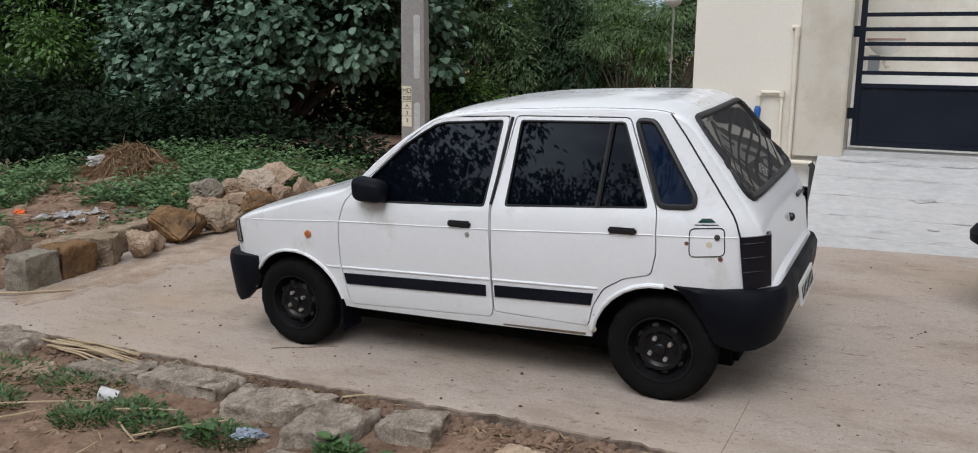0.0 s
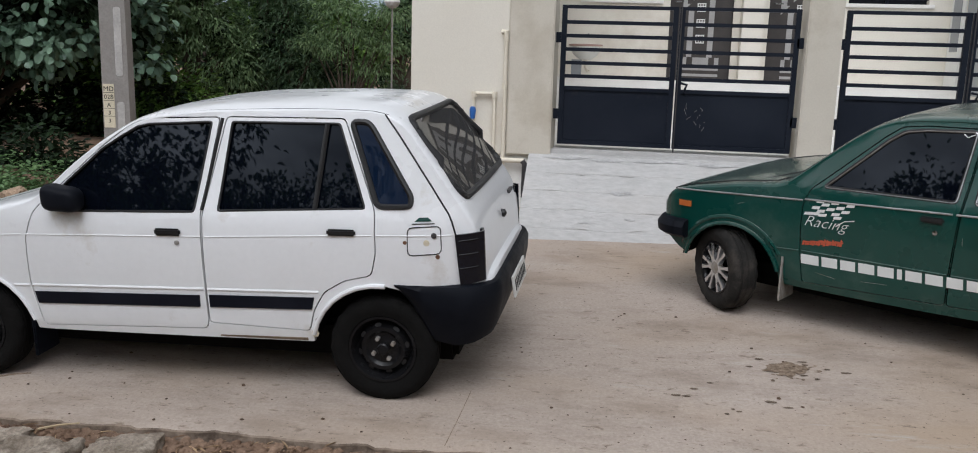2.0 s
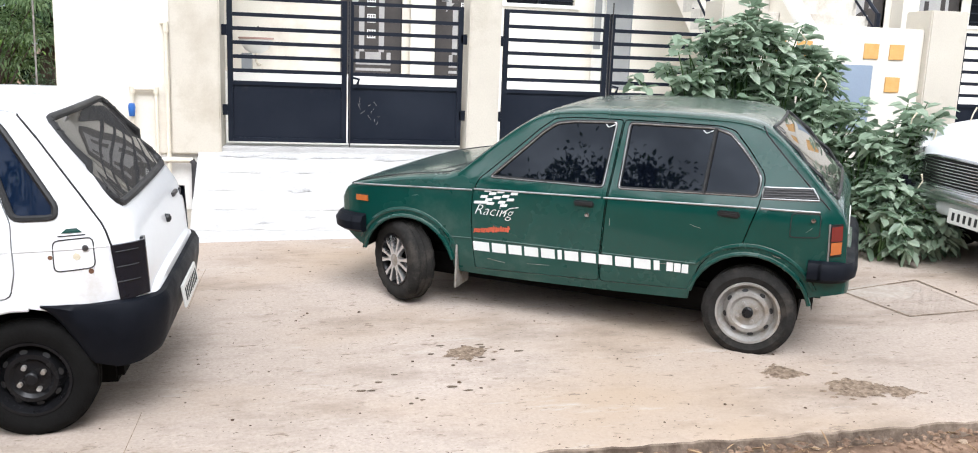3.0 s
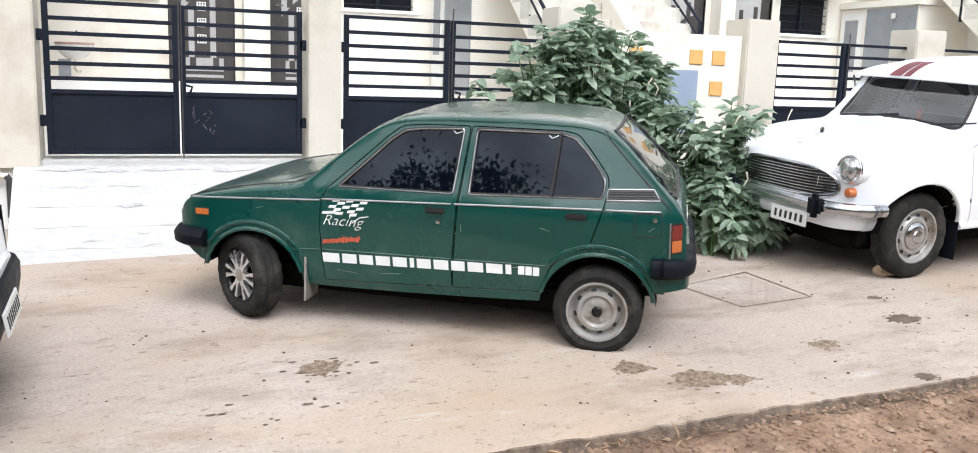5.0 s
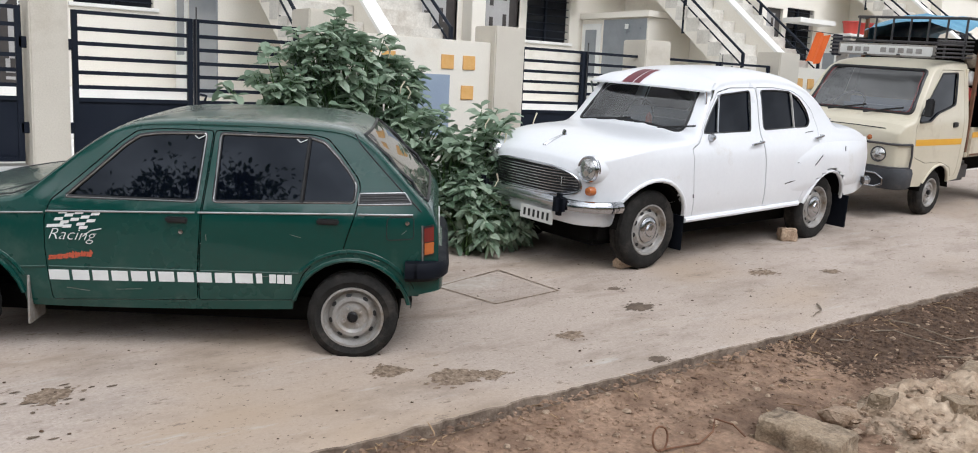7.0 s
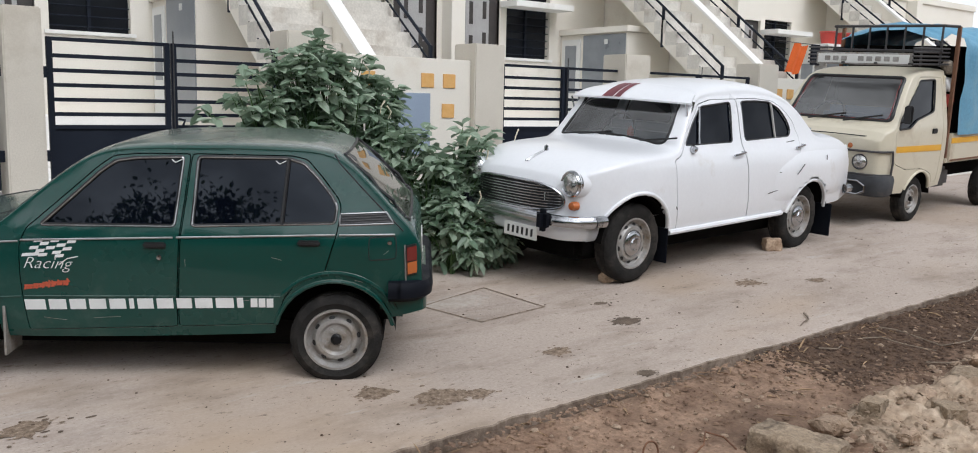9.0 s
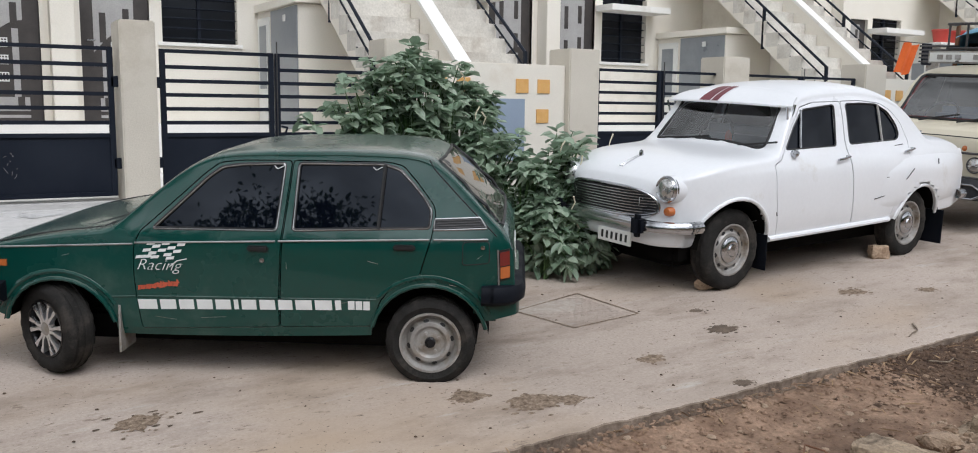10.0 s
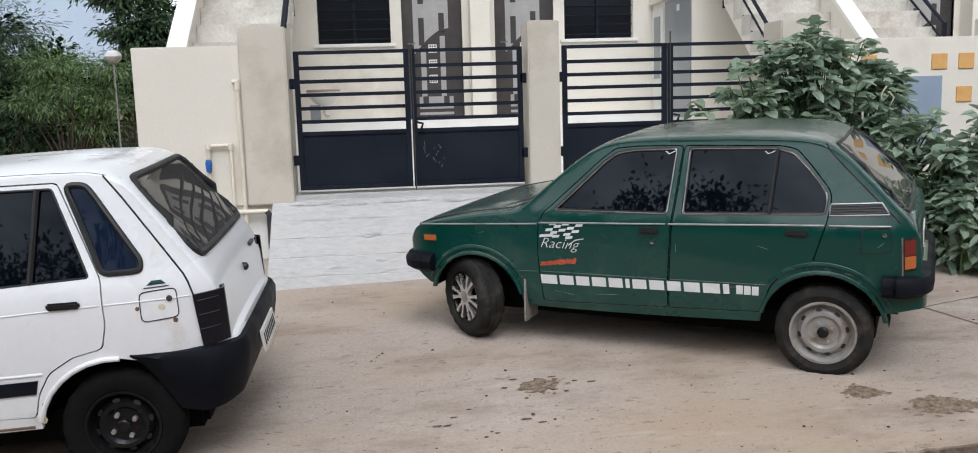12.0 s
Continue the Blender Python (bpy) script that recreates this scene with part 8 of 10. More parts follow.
def puffs(blobs, count, rng, fill=0.35, bunch=45):
    """Leaf places on clumps scattered over and inside ellipsoids (centre, radii)."""
    total = sum(b[1][0] * b[1][1] + b[1][0] * b[1][2] for b in blobs)
    out = []
    for c, r in blobs:
        n = int(count * (r[0] * r[1] + r[0] * r[2]) / total)
        clumps = max(6, n // bunch)
        for _ in range(clumps):
            u = Vector((rng.gauss(0, 1), rng.gauss(0, 1), rng.gauss(0, 1))).normalized()
            f = 1.0 - fill * rng.random() ** 1.5 + rng.uniform(-0.02, 0.16)
            q = Vector((c[0] + u.x * r[0] * f, c[1] + u.y * r[1] * f, c[2] + u.z * r[2] * f))
            size = rng.uniform(0.10, 0.27) * (0.5 + 0.5 * min(1.6, min(r)))
            for _ in range(n // clumps):
                w = Vector((rng.gauss(0, 1), rng.gauss(0, 1), rng.gauss(0, 0.6)))
                out.append((q + w * size, (u * 0.6 + w.normalized() * 0.9), rng.uniform(0.7, 1.15)))
    return out


def limbs(base, targets, rng, r0, mat, parent, name="trunk"):
    bm = bmesh.new()
    base = Vector(base)
    for t in targets:
        t = Vector(t)
        mid = base.lerp(t, 0.45) + Vector((rng.uniform(-0.2, 0.2), rng.uniform(-0.2, 0.2), 0.1))
        pts = []
        for k in range(9):
            f = k / 8
            pts.append(base * (1 - f) ** 2 + mid * 2 * f * (1 - f) + t * f * f)
        add_tube(bm, pts, lambda f: r0 * (1 - 0.85 * f), segs=7)
    return part(name, bm, mat, parent)


def build_tree(at, blobs, leaves, leaf, mat, label, category="tree", seed=1, trunk=0.10, fill=0.35, group="", bunch=45, core=0.2, **kw):
    rng = random.Random(seed)
    z = ground_z(at[0], at[1]) - 0.05
    t = thing("tree" if category == "tree" else "shrub", pose(0, 0, 0), label, category, group)
    limbs((at[0], at[1], z), [(c[0] + rng.uniform(-0.3, 0.3) * r[0], c[1] + rng.uniform(-0.3, 0.3) * r[1], c[2] + 0.4 * r[2]) for c, r in blobs for _ in range(3)], rng, trunk, M_BARK, t)
    crown_part("crown", puffs(blobs, leaves, rng, fill, bunch), rng, mat, t, leaf[0], leaf[1], **kw)
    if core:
        # Near-black leaves inside the crown paint its gaps as shade.
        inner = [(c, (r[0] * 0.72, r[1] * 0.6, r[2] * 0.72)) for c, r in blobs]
        crown_part("inner_foliage", puffs(inner, int(leaves * core), rng, 0.9, 30), rng, M_LEAF_SHADE, t, leaf[0] * 1.5, leaf[0] * 1.1, "near-black leaves put in the crown's gaps as shade")
    return t


# the large round-leaved tree behind the rubble, and the dark thicket round it
build_tree((-9.0, 12.4), [((-10.7, 11.4, 1.9), (1.1, 0.8, 1.2)), ((-10.2, 10.8, 0.95), (0.65, 0.5, 0.65)), ((-9.4, 10.7, 1.15), (0.7, 0.5, 0.65)), ((-8.4, 10.9, 1.45), (0.7, 0.5, 0.55)), ((-9.2, 11.3, 2.2), (1.2, 0.8, 1.0)), ((-7.9, 11.4, 2.3), (1.2, 0.8, 1.0)), ((-6.8, 11.7, 2.45), (0.95, 0.8, 0.9)), ((-9.2, 11.8, 3.6), (2.4, 1.2, 1.1)), ((-6.6, 12.0, 3.5), (1.2, 1.0, 1.0)), ((-6.0, 12.3, 2.2), (0.5, 0.5, 0.8))],
           15000, (0.125, 0.125), M_LEAF_ROUND, "broad tree with dull round leaves behind the rubble", seed=3, trunk=0.10, shape=0.52, droop=0.5, fill=0.5, bunch=20, broad=True)
build_tree((-14.0, 12.6), [((-15.2, 11.7, 2.6), (1.4, 0.8, 0.9)), ((-13.3, 11.5, 2.4), (1.1, 0.7, 0.8)), ((-14.4, 11.3, 1.3), (1.1, 0.6, 0.5)), ((-12.5, 11.4, 1.25), (0.8, 0.6, 0.55)), ((-16.6, 11.6, 1.2), (1.2, 0.7, 0.8)), ((-13.6, 12.2, 3.6), (2.4, 1.0, 0.9)), ((-17.2, 12.2, 2.8), (1.6, 1.0, 1.6)), ((-11.8, 12.2, 3.2), (1.0, 0.8, 0.8))],
           22000, (0.11, 0.065), M_LEAF_DARK, "dense dark green thicket tree with lit leaf tufts", seed=5, group="thicket", fill=0.6, bunch=70)
# Undergrowth, brambles and back trees here carry their shade in the leaf colour.
build_tree((-15.0, 12.8), [((-16.5, 12.7, 0.5), (1.8, 0.5, 0.7)), ((-13.8, 12.6, 0.5), (1.8, 0.5, 0.7)), ((-11.4, 12.9, 0.6), (1.6, 0.5, 0.8)), ((-8.9, 13.0, 0.7), (1.6, 0.5, 0.8)), ((-6.6, 13.0, 0.7), (1.2, 0.5, 0.7))], 12000, (0.13, 0.08), M_LEAF_SHADE, "undergrowth coloured near-black for the shade under the trees", "shrub", seed=15, trunk=0.04, group="thicket", fill=0.6, core=0)
build_tree((-11.0, 10.8), [((-10.1, 8.0, 0.30), (0.6, 0.35, 0.55)), ((-9.5, 8.5, 0.32), (0.6, 0.35, 0.6)), ((-8.9, 9.0, 0.34), (0.6, 0.35, 0.55)), ((-13.6, 9.0, 0.35), (1.2, 0.4, 0.65)), ((-11.6, 9.1, 0.32), (1.1, 0.4, 0.62)), ((-9.9, 9.2, 0.32), (0.9, 0.4, 0.55)), ((-8.3, 9.5, 0.32), (1.0, 0.4, 0.52)), ((-6.8, 9.7, 0.36), (0.8, 0.4, 0.5)), ((-5.8, 9.9, 0.42), (0.6, 0.4, 0.5)), ((-11.4, 9.4, 0.95), (2.6, 0.4, 0.35)), ((-8.4, 9.9, 0.8), (1.6, 0.4, 0.3))], 19000, (0.11, 0.07), M_LEAF_SHADE, "brambles coloured near-black for shade at the thicket's edge", "shrub", seed=19, trunk=0.02, group="thicket", fill=0.8, core=0)
build_tree((-13.6, 10.4), [((-14.6, 10.2, 1.75), (0.9, 0.4, 0.40)), ((-13.2, 10.1, 1.35), (0.7, 0.4, 0.30)), ((-12.0, 10.2, 1.9), (0.6, 0.4, 0.35)), ((-12.2, 10.0, 0.75), (0.5, 0.3, 0.25)), ((-15.6, 10.0, 1.0), (0.7, 0.3, 0.35))], 7500, (0.10, 0.06), M_LEAF_DARK, "lit sprays of small leaves at the thicket's edge", "shrub", seed=21, trunk=0.02, group="thicket", fill=0.9, bunch=35, core=0)
build_tree((-12.0, 14.6), [((-16.0, 14.2, 1.8), (2.4, 0.8, 2.4)), ((-12.5, 14.4, 1.8), (2.4, 0.8, 2.4)), ((-9.2, 14.4, 1.8), (2.4, 0.8, 2.4)), ((-10.5, 14.6, 4.0), (4.8, 1.0, 1.2))], 26000, (0.17, 0.11), M_LEAF_SHADE, "trees coloured near-black for the shade deep in the thicket", seed=6, group="thicket", fill=0.7, core=0)
build_tree((-6.6, 13.4), [((-7.0, 13.3, 1.1), (0.8, 0.5, 0.6)), ((-6.1, 13.5, 0.9), (0.8, 0.5, 0.5)), ((-7.6, 13.6, 1.7), (0.6, 0.4, 0.5))], 6500, (0.095, 0.060), M_LEAF_BRIGHT, "leafy green shrub behind the pole", "shrub", seed=7, trunk=0.04, group="thicket", fill=0.6)
build_tree((-6.6, 15.2), [((-7.3, 14.9, 2.1), (0.7, 0.5, 0.8)), ((-6.4, 15.0, 2.5), (0.8, 0.5, 0.7)), ((-5.8, 15.2, 1.7), (0.6, 0.5, 0.6)), ((-6.8, 15.2, 3.3), (1.0, 0.6, 0.7))], 14000, (0.10, 0.034), M_LEAF_LIGHT, "feathery thorn tree with fine yellow-green leaves", seed=8, trunk=0.06, group="thorn trees", fill=0.8, bunch=40, core=0.05)
build_tree((-4.9, 15.6), [((-5.0, 15.6, 2.1), (0.75, 0.5, 0.7)), ((-4.6, 15.6, 1.5), (0.7, 0.5, 0.5)), ((-5.2, 15.8, 3.1), (1.0, 0.6, 0.7)), ((-5.7, 15.7, 1.3), (0.5, 0.4, 0.5))], 13000, (0.10, 0.026), M_LEAF_THORN, "dark feathery thorn tree with black limbs", seed=9, trunk=0.08, group="thorn trees", fill=0.8, core=0.08)
build_tree((-3.6, 15.0), [((-4.1, 14.9, 1.95), (0.6, 0.4, 0.13)), ((-3.5, 14.9, 2.2), (0.7, 0.4, 0.13)), ((-2.9, 15.0, 1.95), (0.5, 0.4, 0.13)), ((-2.9, 15.0, 2.5), (0.6, 0.4, 0.14)), ((-3.8, 15.1, 2.6), (0.6, 0.4, 0.12)), ((-3.2, 15.0, 1.6), (0.5, 0.3, 0.10))], 5200, (0.085, 0.024), M_LEAF_LIGHT, "airy thorn tree in flat layers beside the house wall", seed=13, trunk=0.030, group="thorn trees", fill=0.9, bunch=30, core=0)
build_tree((-3.0, 15.6), [((-4.0, 15.6, 1.05), (0.7, 0.4, 0.35)), ((-2.9, 15.7, 1.05), (0.7, 0.4, 0.35)), ((-5.0, 15.2, 0.95), (0.6, 0.4, 0.4))], 3600, (0.09, 0.030), M_LEAF_THORN, "dry low scrub beside the house wall", "shrub", seed=17, trunk=0.02, group="thorn trees", fill=0.9, core=0)
build_tree((-9.5, 21.0), [((-12.5, 21.0, 2.0), (3.0, 1.0, 2.0)), ((-9.3, 21.5, 2.0), (2.2, 1.0, 1.9)), ((-16.5, 20.0, 2.6), (4.0, 1.4, 3.0)), ((-22.0, 18.0, 2.6), (4.0, 1.6, 3.2)), ((-7.6, 20.5, 1.9), (1.2, 0.8, 1.5))], 22000, (0.20, 0.12), M_LEAF_DARK, "distant green tree line", seed=10, trunk=0.14, group="thicket", fill=0.6)
build_tree((-4.0, 19.4), [((-3.5, 19.4, 3.5), (0.85, 0.6, 0.7)), ((-3.7, 19.4, 2.5), (0.75, 0.5, 0.6)), ((-3.9, 19.4, 4.6), (0.9, 0.7, 0.8)), ((-2.9, 19.5, 3.0), (0.5, 0.4, 0.5))], 13000, (0.12, 0.05), M_LEAF_THORN, "dark tree beyond the plot", seed=11, trunk=0.09, group="thicket", fill=0.6, core=0.1)
build_tree((-5.0, 18.4), [((-4.95, 18.3, 2.65), (0.55, 0.4, 0.55)), ((-5.6, 18.3, 2.3), (0.7, 0.4, 0.6)), ((-4.4, 18.2, 2.1), (0.6, 0.4, 0.5)), ((-5.2, 18.2, 1.6), (1.0, 0.5, 0.6)), ((-6.6, 18.6, 2.2), (0.7, 0.5, 0.8))], 14000, (0.11, 0.065), M_LEAF_BRIGHT, "bright green bush beyond the plot", "shrub", seed=16, trunk=0.05, group="thicket", fill=0.6)
build_tree((-6.3, 17.4), [((-6.1, 17.4, 3.3), (0.45, 0.3, 0.35)), ((-5.8, 17.4, 2.9), (0.4, 0.3, 0.18))], 900, (0.09, 0.022), M_LEAF_THORN, "bare-twigged thorn tree against the sky", seed=18, trunk=0.03, group="thorn trees", fill=1.0, bunch=18, core=0)
build_tree((-2.0, 24.0), [((-3.4, 24.0, 1.6), (2.0, 0.9, 1.0)), ((-0.4, 24.4, 1.6), (1.8, 0.9, 1.0)), ((-6.0, 24.0, 1.6), (1.8, 0.9, 1.2))], 9000, (0.15, 0.08), M_LEAF_DARK, "green scrub beyond the rubble heap", "shrub", seed=12, trunk=0.05, group="thicket", fill=0.6)

# trees on the near side of the road, behind the walker
for k, (x, y, s) in enumerate(((-11.5, -10.5, 1.6), (-5.5, -12.0, 1.62), (-8.4, -11.5, 1.55), (0.5, -11.0, 1.75), (7.0, -12.0, 1.5), (13.5, -11.0, 1.7), (20.5, -12.0, 1.6), (27.0, -10.5, 1.6), (34.0, -11.5, 1.7), (-18.0, -8.5, 1.6), (-22.0, -3.0, 1.6), (-23.0, 3.0, 1.5), (-9.5, -5.0, 1.7), (-12.5, -1.5, 1.6), (3.7, -12.5, 1.7), (10.2, -12.5, 1.7), (17.0, -12.0, 1.75), (24.0, -12.0, 1.7))):
    build_tree((x, y), [((x, y, 1.1 * s), (2.5 * s, 1.5, 1.3 * s)), ((x + 1.3, y + 0.3, 2.6 * s), (1.8 * s, 1.4, 1.2 * s)), ((x - 1.5, y, 2.35 * s), (1.7 * s, 1.4, 1.2 * s))], 15000, (0.18, 0.12), M_LEAF_DARK, "dark green tree on the near side of the road", seed=20 + k, trunk=0.14, group="roadside trees", fill=0.6, bunch=26, core=0.15)

line = [((x, -13.0 + 0.8 * math.sin(x), 1.0 + 0.5 * math.sin(1.7 * x)), (2.0, 1.0, 1.5 + 0.5 * math.sin(2.3 * x))) for x in np.arange(-16.0, 38.0, 2.6)]
build_tree((2.0, -13.5), line, 42000, (0.16, 0.11), M_LEAF_DARK, "low line of scrub on the near side of the road", "shrub", seed=45, trunk=0.05, group="roadside trees", fill=0.7, bunch=40, core=0.25)


def build_bush():
    """The broad-leaved bush between the green and the white car: many stems, each with rosettes of big leaves."""
    rng = random.Random(31)
    b = thing("bush", pose(0, 0, 0), "tall leafy bush with broad grey-green leaves by the wall", "bush")
    stems = bmesh.new()
    places = []
    blobs = [((5.05, 7.60, 1.98), (0.62, 0.34, 0.42)), ((4.55, 7.55, 1.72), (0.52, 0.32, 0.34)), ((5.35, 7.50, 1.55), (0.55, 0.36, 0.45)), ((4.9, 7.5, 1.30), (0.75, 0.36, 0.50)), ((5.62, 7.6, 1.82), (0.36, 0.28, 0.36)), ((5.70, 7.25, 1.20), (0.50, 0.42, 0.50)), ((5.95, 6.85, 1.05), (0.46, 0.40, 0.50)),
             ((6.15, 6.75, 1.30), (0.36, 0.32, 0.36)), ((6.10, 6.55, 0.80), (0.46, 0.34, 0.40)), ((5.82, 6.34, 0.74), (0.26, 0.22, 0.26)), ((5.86, 6.45, 0.95), (0.24, 0.22, 0.26)), ((6.06, 6.32, 0.76), (0.24, 0.20, 0.24)), ((5.80, 6.70, 0.75), (0.42, 0.34, 0.38))]
    for c, r in blobs:
        root = Vector((c[0] * 0.75 + 5.2 * 0.25, c[1], road_z(c[0], c[1]) - 0.05))
        for _ in range(int(88 * (r[0] * r[2]) / 0.25)):
            u = Vector((rng.gauss(0, 1), rng.gauss(0, 1) - 0.6, rng.gauss(0, 1) + 0.25)).normalized()
            f = rng.uniform(0.45, 1.06)
            tip = Vector((c[0] + u.x * r[0] * f, c[1] + u.y * r[1] * f, max(road_z(c[0], c[1]) + 0.12, c[2] + u.z * r[2] * f)))
            pts = [root.lerp(tip, t) + Vector((0, 0, 0.18 * math.sin(math.pi * t))) for t in (0.0, 0.3, 0.6, 0.85, 1.0)]
            add_tube(stems, pts, lambda t: 0.010 - 0.006 * t, segs=5)
            for q in range(rng.randint(6, 9)):
                a = q * 2.4 + rng.uniform(-0.4, 0.4)
                outward = Vector((math.cos(a), math.sin(a), rng.uniform(-0.15, 0.55)))
                places.append((tip + Vector((rng.uniform(-0.03, 0.03), rng.uniform(-0.03, 0.03), rng.uniform(-0.09, 0.02))), outward + u * 0.5, rng.uniform(0.6, 1.15)))
    part("stem", stems, M_LEAF_GROUND, b, "thin green stems")
    crown_part("foliage", places, rng, M_LEAF_BUSH, b, 0.130, 0.098, "pointed oval leaves in loose whorls", shape=0.44, droop=0.38, curl=0.22)
    for _ in range(12):
        c, r = blobs[rng.randrange(len(blobs))]
        p = Vector((c[0] + rng.uniform(-0.8, 0.8) * r[0], c[1] - r[1] * rng.uniform(0.7, 1.0), c[2] + rng.uniform(-0.2, 0.8) * r[2]))
        bud = tube([p, p + Vector((rng.uniform(-0.02, 0.02), -0.02, 0.06)), p + Vector((rng.uniform(-0.04, 0.04), -0.03, 0.11))], lambda t: 0.004 + 0.004 * t, segs=6)
        part("bud", bud, M_SIGN_CREAM, b, "pale closed flower bud")


build_bush()


def build_weeds():
    rng = random.Random(41)
    places = []
    for _ in range(60000):
        x, y = rng.uniform(-11.5, -4.9), rng.uniform(5.0, 9.3)
        if y > 7.5 + 1.4 * (x + 9.3) + 0.4 * lumps(x, y, 2.0, 7.0) or lumps(x, y, 0.9, 12.0) + 0.5 * lumps(x, y, 3.1, 2.0) + 0.5 * (y - 6.6) / 3 < -0.16 or math.hypot((x + 6.15) / 0.55, (y - 5.95) / 0.65) < 1 + 0.5 * lumps(x, y, 4.0, 5.0) or (x > -5.5 and y < 7.9) or math.hypot((x + 7.75) / 0.75, (y - 8.0) / 0.6) < 1:
            continue
        z = ground_z(x, y)
        h = rng.random() ** 2 * (0.16 + 0.08 * max(0.0, y - 7.0))
        a = rng.uniform(0, math.tau)
        places.append((Vector((x, y, z + h)), Vector((math.cos(a), math.sin(a), 0.5)), rng.uniform(0.6, 1.3)))
    me = leaf_mesh("weeds", places, rng, 0.055, 0.040, droop=0.1)
    me.materials.append(M_LEAF_WEED)
    tagged(new("weeds", me), "low green weeds on the rubbish-strewn verge", "weeds", "", "stuff")
    near = []
    spots = [(-2.75, 3.28, 0.28), (-2.2, 3.12, 0.22), (-1.95, 3.05, 0.20), (-3.35, 3.2, 0.35), (-1.55, 3.08, 0.2), (-2.35, 2.95, 0.2), (-3.0, 2.9, 0.25), (-0.9, 3.12, 0.12)]
    for sx, sy, sr in spots:
        for _ in range(520):
            a, r = rng.uniform(0, math.tau), sr * math.sqrt(rng.random())
            x, y = sx + r * math.cos(a), sy + r * 0.6 * math.sin(a)
            near.append((Vector((x, y, ground_z(x, y) + rng.random() ** 2 * 0.05)), Vector((math.cos(a), math.sin(a), 1.2)), rng.uniform(0.5, 1.2)))
    me = leaf_mesh("creeping_weeds", near, rng, 0.026, 0.016, droop=0.1)
    me.materials.append(M_LEAF_GROUND)
    tagged(new("creeping_weeds", me), "small creeping green weeds between the edge stones", "weeds", "", "stuff")


build_weeds()
for k, (x, y, n) in enumerate(((-0.95, 3.16, 7), (-1.62, 3.02, 8), (-0.62, 3.05, 5), (-5.45, 8.4, 16))):
    rng = random.Random(60 + k)
    pl = thing("seedling", pose(x, y, ground_z(x, y)), "small broad-leaved green seedling", "plant", "seedlings")
    big = 2.2 if n > 10 else 1.0
    pts = [(Vector((0.03 * rng.uniform(-1, 1) * big, 0.03 * rng.uniform(-1, 1) * big, 0.05 * big + 0.03 * rng.random() * big)), Vector((math.cos(q * 2.4), math.sin(q * 2.4), 0.35)), rng.uniform(0.8, 1.2)) for q in range(n)]
    part("stem", tube([(0, 0, -0.02), (0.004, 0, 0.07 * big)], 0.004 * big, segs=5), M_LEAF_GROUND, pl)
    crown_part("leaf", pts, rng, M_LEAF_GROUND, pl, 0.075 * big, 0.06 * big, droop=0.1, shape=0.5)


# ---- stones, rubble and litter ----
def rock_mesh(size, seed, blocky=0.0):
    """An angular stone: the hull of random points in a box (or a box with chipped corners), roughened."""
    rng = random.Random(seed * 13 + 5)
    bm = bmesh.new()
    hx, hy, hz = (s / 2 for s in size)
    if blocky:
        pts = []
        for sx in (-1, 1):
            for sy in (-1, 1):
                for sz in (-1, 1):
                    j = [rng.uniform(0.90, 1.0) for _ in range(3)]
                    c = Vector((sx * hx * j[0], sy * hy * j[1], sz * hz * j[2]))
                    if rng.random() < 0.45:
                        k = rng.uniform(0.1, 0.3)
                        pts += [c - Vector((sx * hx * k, 0, 0)), c - Vector((0, sy * hy * k, 0)), c - Vector((0, 0, sz * hz * k))]
                    else:
                        pts.append(c)
    else:
        pts = []
        for _ in range(17):
            u = Vector((rng.gauss(0, 1), rng.gauss(0, 1), rng.gauss(0, 1))).normalized()
            k = 1.0 / max(abs(u.x), abs(u.y), abs(u.z)) * 0.55 + 0.45
            pts.append(Vector((u.x * hx * k, u.y * hy * k, u.z * hz * k)))
    for p in pts:
        bm.verts.new(p)
    bmesh.ops.convex_hull(bm, input=bm.verts[:])
    bmesh.ops.delete(bm, geom=[v for v in bm.verts if not v.link_faces], context="VERTS")
    bmesh.ops.dissolve_limit(bm, angle_limit=radians(14), verts=bm.verts[:], edges=bm.edges[:])
    m = min(size)
    bmesh.ops.bevel(bm, geom=bm.edges[:], offset=m * 0.07, segments=2, affect="EDGES", clamp_overlap=True)
    bmesh.ops.triangulate(bm, faces=bm.faces[:])
    for _ in range(5):
        long_edges = [e for e in bm.edges if e.calc_length() > max(0.024, m * 0.11)]
        if not long_edges:
            break
        bmesh.ops.subdivide_edges(bm, edges=long_edges, cuts=1)
        bmesh.ops.triangulate(bm, faces=bm.faces[:])
    off = Vector((seed * 7.3, seed * 3.1, seed * 1.7))
    for v in bm.verts:
        d = v.co.normalized()
        v.co += d * (m * 0.10 * noise.noise(v.co * (2.2 / m) + off) + m * 0.09 * (0.35 - abs(noise.noise(v.co * (4.5 / m) + off))) + m * 0.05 * noise.noise(v.co * (11.0 / m) + off) + 0.006 * noise.noise(v.co * 55 + off))
    bmesh.ops.recalc_face_normals(bm, faces=bm.faces[:])
    return bm


